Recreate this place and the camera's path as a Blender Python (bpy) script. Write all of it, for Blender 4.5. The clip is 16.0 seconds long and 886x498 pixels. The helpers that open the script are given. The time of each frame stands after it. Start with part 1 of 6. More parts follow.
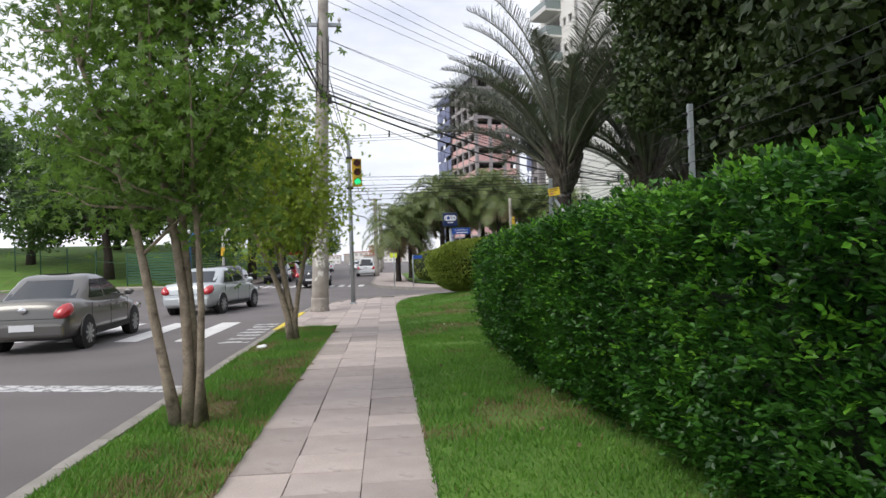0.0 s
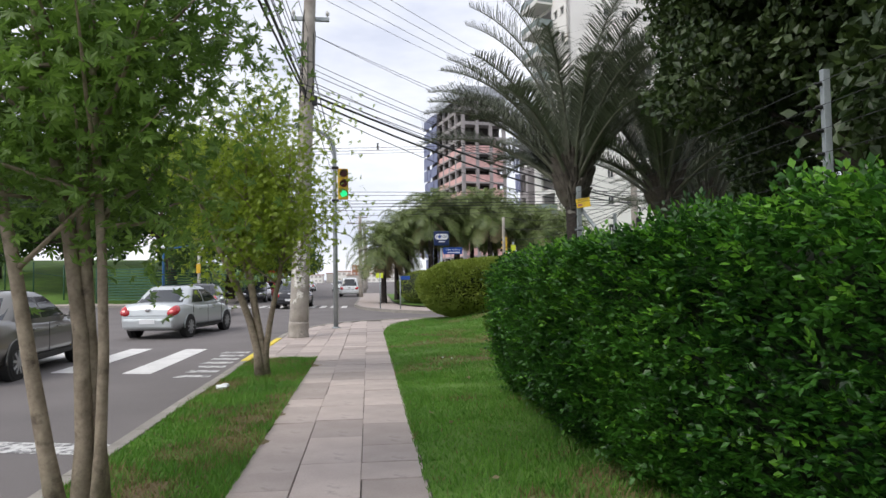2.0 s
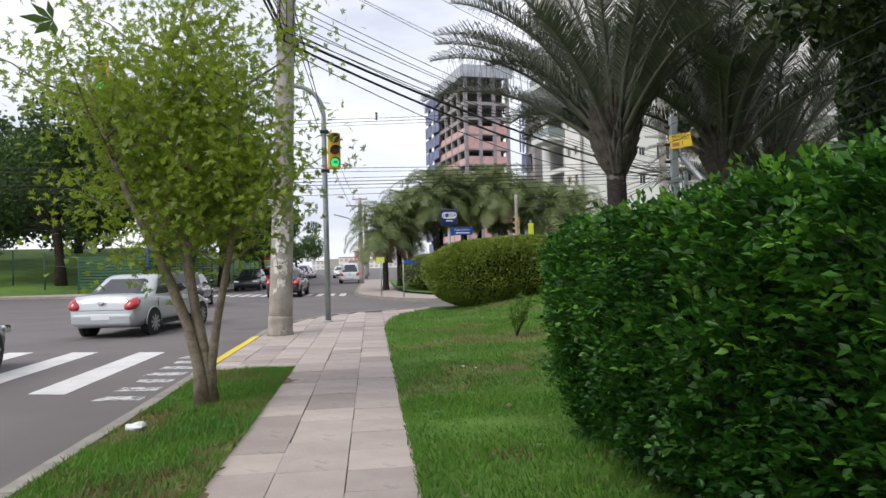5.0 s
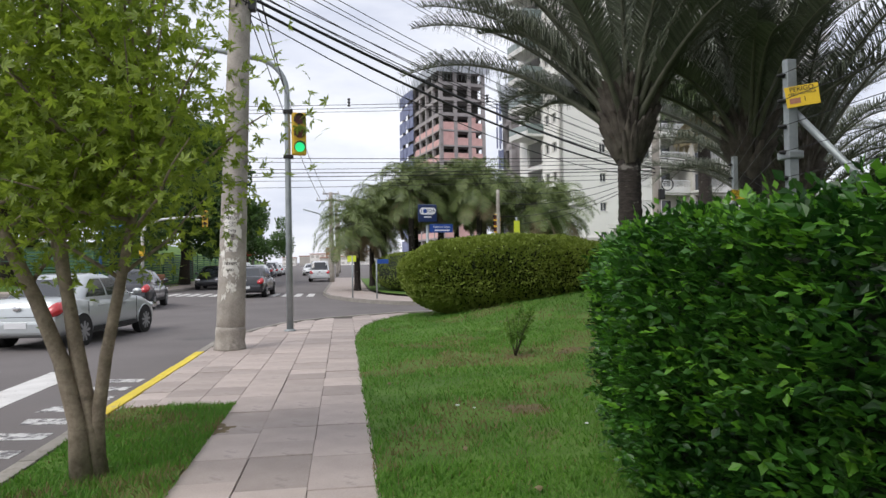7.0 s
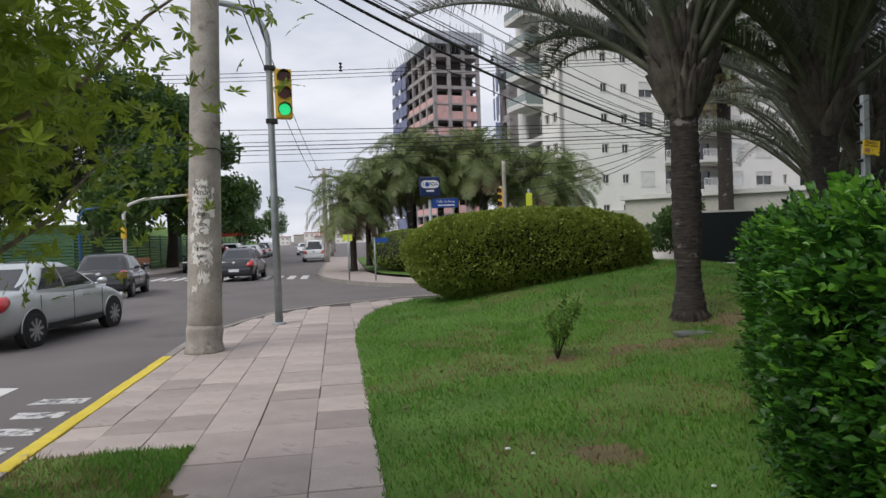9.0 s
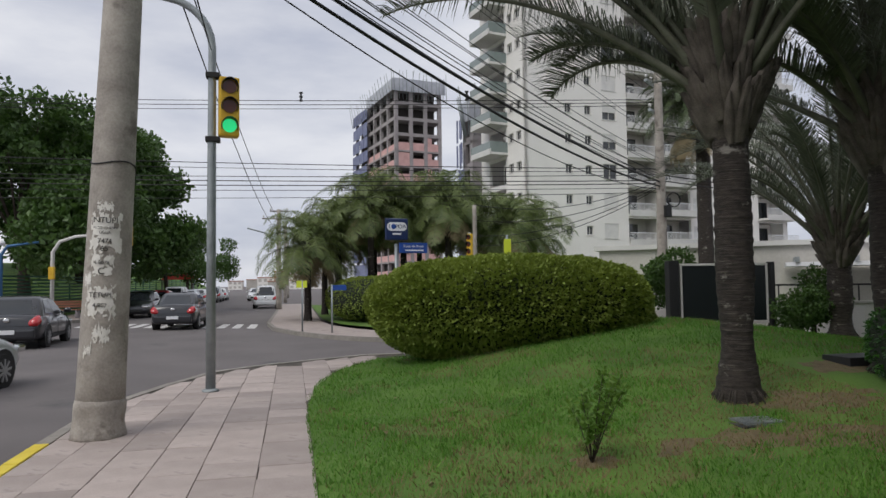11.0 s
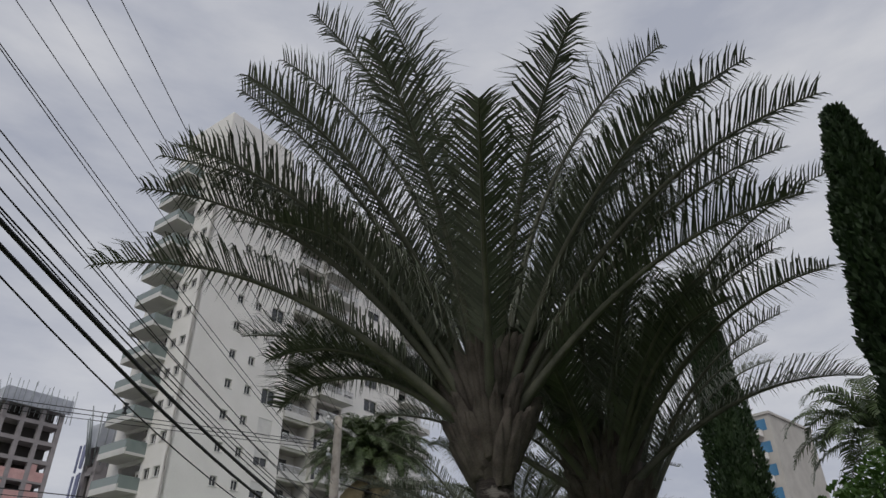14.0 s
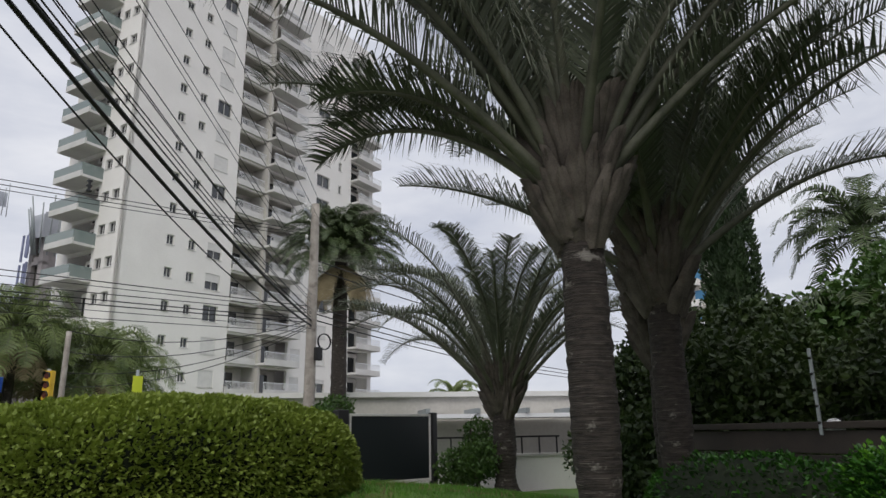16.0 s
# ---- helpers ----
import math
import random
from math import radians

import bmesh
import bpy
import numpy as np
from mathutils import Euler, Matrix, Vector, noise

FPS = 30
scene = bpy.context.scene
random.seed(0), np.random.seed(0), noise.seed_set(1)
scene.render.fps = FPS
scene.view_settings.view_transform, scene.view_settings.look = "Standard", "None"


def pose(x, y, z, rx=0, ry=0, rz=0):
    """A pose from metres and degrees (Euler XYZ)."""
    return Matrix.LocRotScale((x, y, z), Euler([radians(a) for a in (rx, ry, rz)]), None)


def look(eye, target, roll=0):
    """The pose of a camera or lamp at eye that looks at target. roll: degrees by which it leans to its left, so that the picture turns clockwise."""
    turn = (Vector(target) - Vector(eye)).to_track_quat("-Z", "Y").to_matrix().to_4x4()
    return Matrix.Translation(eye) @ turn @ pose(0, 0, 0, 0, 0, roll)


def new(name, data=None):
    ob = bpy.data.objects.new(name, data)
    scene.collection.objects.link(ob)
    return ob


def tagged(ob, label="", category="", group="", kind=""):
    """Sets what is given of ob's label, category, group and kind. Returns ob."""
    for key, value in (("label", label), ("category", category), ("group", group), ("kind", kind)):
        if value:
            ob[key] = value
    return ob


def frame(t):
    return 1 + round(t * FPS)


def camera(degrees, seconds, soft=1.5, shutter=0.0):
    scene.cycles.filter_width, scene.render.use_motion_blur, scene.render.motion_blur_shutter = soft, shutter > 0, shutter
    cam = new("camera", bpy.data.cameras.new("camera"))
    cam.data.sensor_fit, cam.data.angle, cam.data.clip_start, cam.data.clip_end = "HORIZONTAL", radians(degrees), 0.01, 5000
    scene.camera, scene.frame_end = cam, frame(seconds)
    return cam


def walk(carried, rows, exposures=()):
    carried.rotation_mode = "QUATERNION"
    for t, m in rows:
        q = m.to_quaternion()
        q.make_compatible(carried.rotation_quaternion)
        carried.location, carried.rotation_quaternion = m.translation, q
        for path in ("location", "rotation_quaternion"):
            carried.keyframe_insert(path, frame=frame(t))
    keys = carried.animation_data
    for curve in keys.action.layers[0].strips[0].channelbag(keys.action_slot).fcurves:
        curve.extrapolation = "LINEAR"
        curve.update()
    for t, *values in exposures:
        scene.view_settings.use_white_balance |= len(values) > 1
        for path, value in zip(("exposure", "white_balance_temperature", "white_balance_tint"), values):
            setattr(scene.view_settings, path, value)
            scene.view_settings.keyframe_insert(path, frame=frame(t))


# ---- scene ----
cam = camera(66.5, 16.0)
PATH = [
    (0, (1.119, 3.681, 1.443), (1.289, 5.674, 1.467), -1.9),
    (0.5, (1.062, 4.181, 1.435), (1.323, 6.161, 1.539), -1.3),
    (1, (1.045, 4.724, 1.47), (1.238, 6.713, 1.562), -3.4),
    (1.5, (1.048, 5.199, 1.439), (1.135, 7.196, 1.506), -0.5),
    (2, (0.99, 5.73, 1.465), (1.21, 7.716, 1.55), -0.9),
    (2.5, (1.044, 6.335, 1.467), (1.285, 8.317, 1.568), -3.0),
    (3, (1.026, 6.922, 1.397), (1.285, 8.905, 1.408), -1.1),
    (3.5, (1.044, 7.401, 1.394), (1.382, 9.372, 1.399), -3.2),
    (4, (1.082, 7.96, 1.391), (1.271, 9.951, 1.408), -1.7),
    (4.2, (1.086, 8.103, 1.371), (1.283, 10.093, 1.415), -1.1),
    (6.3, (1.18, 10.372, 1.511), (1.413, 12.359, 1.518), -2.8),
    (6.5, (1.167, 10.505, 1.509), (1.349, 12.497, 1.505), -2.5),
    (7, (1.178, 11.116, 1.51), (1.471, 13.094, 1.542), -1.0),
    (7.5, (1.193, 11.576, 1.515), (1.517, 13.549, 1.537), -2.8),
    (8, (1.211, 12.166, 1.51), (1.39, 14.158, 1.48), -0.3),
    (8.5, (1.169, 12.706, 1.529), (1.458, 14.684, 1.494), -1.6),
    (8.7, (1.161, 12.903, 1.558), (1.47, 14.879, 1.519), -2.1),
    (10.8, (1.161, 15.341, 1.583), (1.478, 17.315, 1.585), 0.6),
    (11, (1.208, 15.533, 1.586), (1.644, 17.482, 1.688), -0.7),
    (11.5, (1.208, 15.873, 1.614), (1.941, 17.709, 1.918), -1.2),
    (12, (1.189, 16.169, 1.649), (2.002, 17.910, 2.202), 2.3),
    (12.5, (1.116, 16.479, 1.658), (2.183, 17.992, 2.414), 0.4),
    (13, (1.115, 16.777, 1.671), (2.221, 18.167, 2.591), -1.5),
    (13.5, (1.082, 17.185, 1.675), (2.178, 18.530, 2.671), 0.7),
    (14, (0.985, 17.532, 1.656), (2.147, 18.782, 2.699), -1.1),
    (14.5, (0.984, 17.911, 1.621), (2.182, 19.129, 2.660), -2.1),
    (15, (1.018, 18.357, 1.587), (2.107, 19.777, 2.481), -0.7),
    (15.5, (0.966, 18.890, 1.577), (2.280, 20.266, 2.190), 0.4),
    (16, (0.922, 19.374, 1.596), (2.353, 20.671, 2.118), -1.0),
]
walk(cam, [(t, look(eye, target, roll)) for t, eye, target, roll in PATH],
     [(0, 0.6), (7, 0.5), (8.7, 0.25), (11, 0.0), (12.5, -0.15), (14.5, -0.46), (15.2, -0.24), (16, 0.04)])

# ---------------- world and light ----------------
world = bpy.data.worlds.new("overcast_sky")
scene.world = world
world.use_nodes = True
wn, wl = world.node_tree.nodes, world.node_tree.links
sky = wn.new("ShaderNodeTexSky")
sky.sky_type, sky.sun_disc = "NISHITA", False
sky.sun_elevation, sky.sun_rotation = radians(50), radians(-125)
wtc, wmap = wn.new("ShaderNodeTexCoord"), wn.new("ShaderNodeMapping")
wmap.inputs["Scale"].default_value = (1.0, 1.0, 3.2)
wl.new(wtc.outputs["Generated"], wmap.inputs["Vector"])
wno = wn.new("ShaderNodeTexNoise")
wno.inputs["Scale"].default_value, wno.inputs["Detail"].default_value, wno.inputs["Roughness"].default_value = 2.6, 8, 0.55
wl.new(wmap.outputs[0], wno.inputs["Vector"])
wr = wn.new("ShaderNodeValToRGB")
wr.color_ramp.elements[0].position, wr.color_ramp.elements[0].color = 0.34, (5.2, 5.5, 6.5, 1)
wr.color_ramp.elements[1].position, wr.color_ramp.elements[1].color = 0.62, (8.0, 8.1, 8.6, 1)
wl.new(wno.outputs["Fac"], wr.inputs["Fac"])
wmix = wn.new("ShaderNodeMix")
wmix.data_type = "RGBA"
wmix.inputs["Factor"].default_value = 0.93
wl.new(sky.outputs[0], wmix.inputs["A"])
wl.new(wr.outputs[0], wmix.inputs["B"])
wl.new(wmix.outputs["Result"], wn["Background"].inputs["Color"])
wn["Background"].inputs["Strength"].default_value = 0.1

sun_lamp = bpy.data.lights.new("sun", "SUN")
sun_lamp.energy, sun_lamp.angle, sun_lamp.color = 1.5, radians(35), (1.0, 0.96, 0.9)
sun = new("sun", sun_lamp)
sun.matrix_world = look((-41, -29, 60), (0, 0, 0))

# ---------------- materials ----------------
def nodes_of(name):
    m = bpy.data.materials.new(name)
    m.use_nodes = True
    return m, m.node_tree.nodes, m.node_tree.links, m.node_tree.nodes["Principled BSDF"]


def surface(name, c1, c2, scale=6.0, rough=0.8, bump=0.15, metal=0.0, fine=60.0, rand=0.0, stain=None, gloss_var=0.1):
    """Two-scale noise between c1 and c2, fine relief, optional per-object shade and dark stains."""
    m, n, l, p = nodes_of(name)
    tc = n.new("ShaderNodeTexCoord")
    a, b = n.new("ShaderNodeTexNoise"), n.new("ShaderNodeTexNoise")
    a.inputs["Scale"].default_value, a.inputs["Detail"].default_value = scale, 6
    b.inputs["Scale"].default_value, b.inputs["Detail"].default_value = fine, 4
    for q in (a, b):
        l.new(tc.outputs["Object"], q.inputs["Vector"])
    add = n.new("ShaderNodeMath")
    add.operation = "MULTIPLY_ADD"
    add.inputs[1].default_value, add.inputs[2].default_value = 0.45, -0.22
    l.new(b.outputs["Fac"], add.inputs[0])
    s = n.new("ShaderNodeMath")
    l.new(add.outputs[0], s.inputs[0])
    l.new(a.outputs["Fac"], s.inputs[1])
    r = n.new("ShaderNodeMapRange")
    r.inputs["From Min"].default_value, r.inputs["From Max"].default_value = 0.28, 0.72
    l.new(s.outputs[0], r.inputs["Value"])
    mix = n.new("ShaderNodeMix")
    mix.data_type = "RGBA"
    mix.inputs["A"].default_value, mix.inputs["B"].default_value = (*c1, 1), (*c2, 1)
    l.new(r.outputs[0], mix.inputs["Factor"])
    out = mix.outputs["Result"]
    if stain:
        st = n.new("ShaderNodeTexNoise")
        st.inputs["Scale"].default_value, st.inputs["Detail"].default_value, st.inputs["Roughness"].default_value = stain[1], 7, 0.65
        l.new(tc.outputs["Object"], st.inputs["Vector"])
        rr = n.new("ShaderNodeMapRange")
        rr.inputs["From Min"].default_value, rr.inputs["From Max"].default_value = stain[2], stain[2] + 0.12
        l.new(st.outputs["Fac"], rr.inputs["Value"])
        m2 = n.new("ShaderNodeMix")
        m2.data_type = "RGBA"
        m2.inputs["B"].default_value = (*stain[0], 1)
        l.new(out, m2.inputs["A"])
        l.new(rr.outputs[0], m2.inputs["Factor"])
        out = m2.outputs["Result"]
    if rand:
        oi, hsv, mr = n.new("ShaderNodeObjectInfo"), n.new("ShaderNodeHueSaturation"), n.new("ShaderNodeMapRange")
        mr.inputs["To Min"].default_value, mr.inputs["To Max"].default_value = 1 - rand, 1 + rand
        l.new(oi.outputs["Random"], mr.inputs["Value"])
        l.new(mr.outputs[0], hsv.inputs["Value"])
        l.new(out, hsv.inputs["Color"])
        out = hsv.outputs[0]
    l.new(out, p.inputs["Base Color"])
    gr = n.new("ShaderNodeMapRange")
    gr.inputs["To Min"].default_value, gr.inputs["To Max"].default_value = max(rough - gloss_var, 0.03), min(rough + gloss_var, 1)
    l.new(a.outputs["Fac"], gr.inputs["Value"])
    l.new(gr.outputs[0], p.inputs["Roughness"])
    p.inputs["Metallic"].default_value = metal
    if bump:
        bp = n.new("ShaderNodeBump")
        bp.inputs["Strength"].default_value, bp.inputs["Distance"].default_value = bump, 0.02
        l.new(s.outputs[0], bp.inputs["Height"])
        l.new(bp.outputs[0], p.inputs["Normal"])
    return m


def foliage(name, dark, light, rough=0.45, through_light=0.3, spread=0.55, broad=1.3):
    """Leaves: colour by leaf and by a broad noise, some light passing through."""
    m, n, l, p = nodes_of(name)
    g, tc, no = n.new("ShaderNodeNewGeometry"), n.new("ShaderNodeTexCoord"), n.new("ShaderNodeTexNoise")
    no.inputs["Scale"].default_value = 1.3
    l.new(tc.outputs["Object"], no.inputs["Vector"])
    av = n.new("ShaderNodeMath")
    av.operation = "MULTIPLY_ADD"
    av.inputs[1].default_value = spread
    l.new(g.outputs["Random Per Island"], av.inputs[0])
    sc = n.new("ShaderNodeMath")
    sc.operation = "MULTIPLY_ADD"
    sc.inputs[1].default_value, sc.inputs[2].default_value = broad, 0.5 - broad * 0.5 - spread * 0.5
    l.new(no.outputs["Fac"], sc.inputs[0])
    l.new(sc.outputs[0], av.inputs[2])
    mix = n.new("ShaderNodeMix")
    mix.data_type = "RGBA"
    mix.inputs["A"].default_value, mix.inputs["B"].default_value = (*dark, 1), (*light, 1)
    l.new(av.outputs[0], mix.inputs["Factor"])
    l.new(mix.outputs["Result"], p.inputs["Base Color"])
    p.inputs["Roughness"].default_value = rough
    tr, ms = n.new("ShaderNodeBsdfTranslucent"), n.new("ShaderNodeMixShader")
    l.new(mix.outputs["Result"], tr.inputs["Color"])
    ms.inputs[0].default_value = through_light
    l.new(p.outputs[0], ms.inputs[1])
    l.new(tr.outputs[0], ms.inputs[2])
    l.new(ms.outputs[0], n["Material Output"].inputs["Surface"])
    return m


def plain(name, c, rough=0.5, metal=0.0, emit=0.0, coat=0.0):
    m, n, l, p = nodes_of(name)
    p.inputs["Base Color"].default_value, p.inputs["Roughness"].default_value, p.inputs["Metallic"].default_value = (*c, 1), rough, metal
    p.inputs["Coat Weight"].default_value = coat
    if emit:
        p.inputs["Emission Color"].default_value, p.inputs["Emission Strength"].default_value = (*c, 1), emit
    return m


def glass_mat(name, c, rough=0.05):
    m, n, l, p = nodes_of(name)
    p.inputs["Base Color"].default_value, p.inputs["Roughness"].default_value = (*c, 1), rough
    p.inputs["Specular IOR Level"].default_value = 0.8
    return m


ASPHALT = surface("asphalt", (0.116, 0.104, 0.103), (0.165, 0.149, 0.147), 0.5, 0.85, 0.35, fine=90, stain=((0.075, 0.073, 0.075), 0.25, 0.6))
SLAB = surface("paving_stone", (0.345, 0.288, 0.263), (0.455, 0.39, 0.36), 2.2, 0.75, 0.3, fine=70, rand=0.2, stain=((0.22, 0.18, 0.17), 1.6, 0.6))
JOINT = surface("joint_sand", (0.055, 0.047, 0.04), (0.1, 0.085, 0.073), 5, 0.95, 0.3)
KERB = surface("kerb_concrete", (0.22, 0.205, 0.18), (0.33, 0.305, 0.275), 4, 0.85, 0.3, rand=0.1, stain=((0.2, 0.18, 0.15), 3, 0.58))
YELLOW_KERB = surface("yellow_paint_worn", (0.62, 0.47, 0.03), (0.75, 0.6, 0.07), 3, 0.7, 0.2, stain=((0.38, 0.34, 0.25), 5, 0.6))
ROADPAINT = surface("road_paint_worn", (0.55, 0.54, 0.53), (0.68, 0.67, 0.66), 3, 0.75, 0.15, stain=((0.14, 0.14, 0.14), 9, 0.62))
WORNPAINT = surface("road_paint_flaking", (0.5, 0.5, 0.5), (0.62, 0.61, 0.6), 3, 0.75, 0.2, stain=((0.13, 0.125, 0.13), 11, 0.47))
TURF = surface("turf_soil", (0.06, 0.13, 0.016), (0.115, 0.215, 0.03), 1.1, 0.95, 0.5, fine=40, stain=((0.16, 0.115, 0.06), 0.85, 0.6))
GRASSMAT = foliage("grass_blades", (0.055, 0.174, 0.016), (0.165, 0.345, 0.04), 0.6, 0.35, 0.7, 0.9)
DRYGRASS = foliage("dry_grass", (0.15, 0.11, 0.05), (0.29, 0.22, 0.105), 0.75, 0.2)
SOIL = surface("bare_soil", (0.1, 0.077, 0.038), (0.2, 0.15, 0.08), 5, 0.95, 0.6, stain=((0.07, 0.1, 0.025), 5, 0.55))
HEDGELEAF = foliage("hedge_leaf", (0.006, 0.038, 0.006), (0.062, 0.195, 0.02), 0.4, 0.28, 0.75, 1.1)
HEDGESHOOT = foliage("hedge_new_shoot", (0.085, 0.27, 0.02), (0.2, 0.43, 0.045), 0.4, 0.4)
# Near-black paint for the shade deep inside hedge and bushes.
HEDGECORE = surface("hedge_core_shade", (0.008, 0.014, 0.006), (0.016, 0.024, 0.009), 8, 0.95, 0.4)
BUSHLEAF = foliage("clipped_bush_leaf", (0.16, 0.225, 0.032), (0.3, 0.37, 0.062), 0.55, 0.3, 0.4, 0.9)
TREELEAF = foliage("maple_like_leaf", (0.075, 0.155, 0.022), (0.19, 0.32, 0.055), 0.45, 0.5)
TREELEAF2 = foliage("young_tree_leaf", (0.13, 0.21, 0.018), (0.34, 0.44, 0.05), 0.45, 0.55)
DARKLEAF = foliage("broad_dark_leaf", (0.012, 0.03, 0.008), (0.07, 0.11, 0.024), 0.5, 0.2)
FARLEAF = foliage("park_tree_leaf", (0.03, 0.075, 0.014), (0.085, 0.16, 0.03), 0.5, 0.3)
PALMLEAF = foliage("palm_leaflet", (0.04, 0.051, 0.032), (0.155, 0.176, 0.117), 0.4, 0.14)
QUEENLEAF = foliage("queen_palm_leaflet", (0.068, 0.11, 0.03), (0.23, 0.285, 0.095), 0.5, 0.3)
DATELEAF = foliage("date_palm_leaflet", (0.03, 0.055, 0.018), (0.11, 0.15, 0.055), 0.45, 0.2)
DEADFROND = foliage("dead_palm_leaflet", (0.18, 0.14, 0.075), (0.34, 0.28, 0.16), 0.7, 0.2)
CYPRESSLEAF = foliage("cypress_scale", (0.015, 0.035, 0.012), (0.04, 0.075, 0.022), 0.6, 0.15)
PALEBARK = surface("pale_bark", (0.16, 0.125, 0.09), (0.34, 0.28, 0.21), 9, 0.85, 0.5, fine=40, stain=((0.1, 0.075, 0.055), 6, 0.56))
DARKBARK = surface("dark_bark", (0.03, 0.023, 0.018), (0.07, 0.055, 0.042), 6, 0.9, 0.6)
PALMTRUNK = surface("palm_trunk_fibre", (0.03, 0.025, 0.021), (0.075, 0.063, 0.053), 7, 0.95, 0.6, fine=50, stain=((0.2, 0.18, 0.16), 4, 0.66))
def palm_bark(name):
    """Dark fibrous trunk with thin level ridges and pale lichen blotches."""
    m, n, l, p = nodes_of(name)
    tc = n.new("ShaderNodeTexCoord")
    outs = []
    for sc, k, det in (((2.2, 2.2, 46), 1.0, 3), ((3.2, 3.2, 5.5), 1.0, 7), ((9, 9, 30), 1.0, 4)):
        mp, no = n.new("ShaderNodeMapping"), n.new("ShaderNodeTexNoise")
        mp.inputs["Scale"].default_value = sc
        no.inputs["Scale"].default_value, no.inputs["Detail"].default_value, no.inputs["Roughness"].default_value = k, det, 0.65
        l.new(tc.outputs["Object"], mp.inputs["Vector"])
        l.new(mp.outputs[0], no.inputs["Vector"])
        outs.append(no.outputs["Fac"])

    def ramp(src, lo, hi, c1, c2, base=None):
        r = n.new("ShaderNodeMapRange")
        r.inputs["From Min"].default_value, r.inputs["From Max"].default_value = lo, hi
        l.new(src, r.inputs["Value"])
        mx = n.new("ShaderNodeMix")
        mx.data_type = "RGBA"
        mx.inputs["A"].default_value, mx.inputs["B"].default_value = (*c1, 1), (*c2, 1)
        if base is not None:
            l.new(base, mx.inputs["A"])
        l.new(r.outputs[0], mx.inputs["Factor"])
        return mx.outputs["Result"]
    c = ramp(outs[2], 0.35, 0.65, (0.018, 0.015, 0.013), (0.05, 0.04, 0.034))
    c = ramp(outs[0], 0.63, 0.74, (0, 0, 0), (0.12, 0.105, 0.092), c)
    c = ramp(outs[1], 0.6, 0.67, (0, 0, 0), (0.21, 0.195, 0.175), c)
    l.new(c, p.inputs["Base Color"])
    p.inputs["Roughness"].default_value = 0.95
    bp = n.new("ShaderNodeBump")
    bp.inputs["Strength"].default_value, bp.inputs["Distance"].default_value = 0.9, 0.02
    l.new(outs[0], bp.inputs["Height"])
    l.new(bp.outputs[0], p.inputs["Normal"])
    return m


PALMBARK = palm_bark("palm_trunk_bark")
PALMBASE = surface("palm_leaf_base", (0.048, 0.039, 0.032), (0.145, 0.124, 0.103), 6, 0.85, 0.35, stain=((0.09, 0.06, 0.045), 7, 0.6))
RACHIS = surface("palm_rachis", (0.075, 0.08, 0.055), (0.15, 0.152, 0.108), 5, 0.6, 0.1)
CONCRETE = surface("pole_concrete", (0.24, 0.215, 0.19), (0.44, 0.405, 0.36), 3.5, 0.92, 0.7, fine=38, stain=((0.16, 0.14, 0.12), 2.6, 0.57))
WHITEWALL = surface("white_render", (0.76, 0.74, 0.705), (0.84, 0.82, 0.785), 0.35, 0.85, 0.05, fine=8)
# Grey render; its darker tone also paints the shade of the loggia recesses.
OFFWALL = surface("grey_render_and_recess_shade", (0.42, 0.4, 0.37), (0.54, 0.52, 0.48), 0.5, 0.85, 0.08, fine=8)
BALCONYSLAB = surface("balcony_concrete", (0.55, 0.54, 0.52), (0.68, 0.67, 0.65), 0.6, 0.8, 0.06)
DARKGLASS = glass_mat("window_glass_dark", (0.022, 0.026, 0.03))
GREENGLASS = glass_mat("balcony_glass_green", (0.2, 0.245, 0.235))
BLUEGLASS = glass_mat("blue_tinted_glass", (0.08, 0.22, 0.38))
SHUTTER = surface("roller_shutter", (0.6, 0.59, 0.57), (0.7, 0.69, 0.66), 2, 0.6, 0.1)
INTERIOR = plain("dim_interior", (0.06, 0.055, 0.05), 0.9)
RAWCONC = surface("raw_concrete", (0.26, 0.24, 0.24), (0.39, 0.36, 0.365), 0.6, 0.9, 0.15)
BRICK = surface("hollow_brick_wall", (0.56, 0.33, 0.31), (0.69, 0.44, 0.42), 0.8, 0.9, 0.15, fine=6)
NETTING = surface("safety_net", (0.14, 0.16, 0.27), (0.25, 0.27, 0.4), 0.6, 0.9, 0.1)
PALENET = surface("pale_safety_net", (0.42, 0.44, 0.5), (0.58, 0.6, 0.65), 1.0, 0.9, 0.1)
GALV = surface("galvanised_steel", (0.26, 0.29, 0.3), (0.36, 0.39, 0.4), 6, 0.5, 0.05, metal=0.5)
DARKMETAL = plain("dark_painted_metal", (0.02, 0.02, 0.022), 0.45)
CABLEMAT = plain("black_cable", (0.012, 0.012, 0.013), 0.6)
BLACK = plain("black_rubber", (0.015, 0.015, 0.015), 0.75)
SIGNALYELLOW = surface("signal_yellow", (0.6, 0.36, 0.02), (0.72, 0.46, 0.03), 5, 0.5, 0.03)
LENSDARK = plain("signal_lens_dark", (0.12, 0.035, 0.025), 0.25)
LENSGREEN = plain("signal_lens_green", (0.02, 0.6, 0.2), 0.3, emit=0.85)
SIGNBLUE = plain("sign_navy", (0.012, 0.026, 0.09), 0.35)
SIGNBLUE2 = plain("sign_blue", (0.02, 0.07, 0.3), 0.35)
SIGNWHITE = plain("sign_white", (0.75, 0.76, 0.78), 0.4)
WARNYELLOW = surface("warning_yellow", (0.7, 0.46, 0.02), (0.8, 0.56, 0.03), 4, 0.5, 0.03)
LIMEYELLOW = plain("lime_sign", (0.65, 0.75, 0.05), 0.5)
INK = plain("black_ink", (0.015, 0.015, 0.015), 0.7)
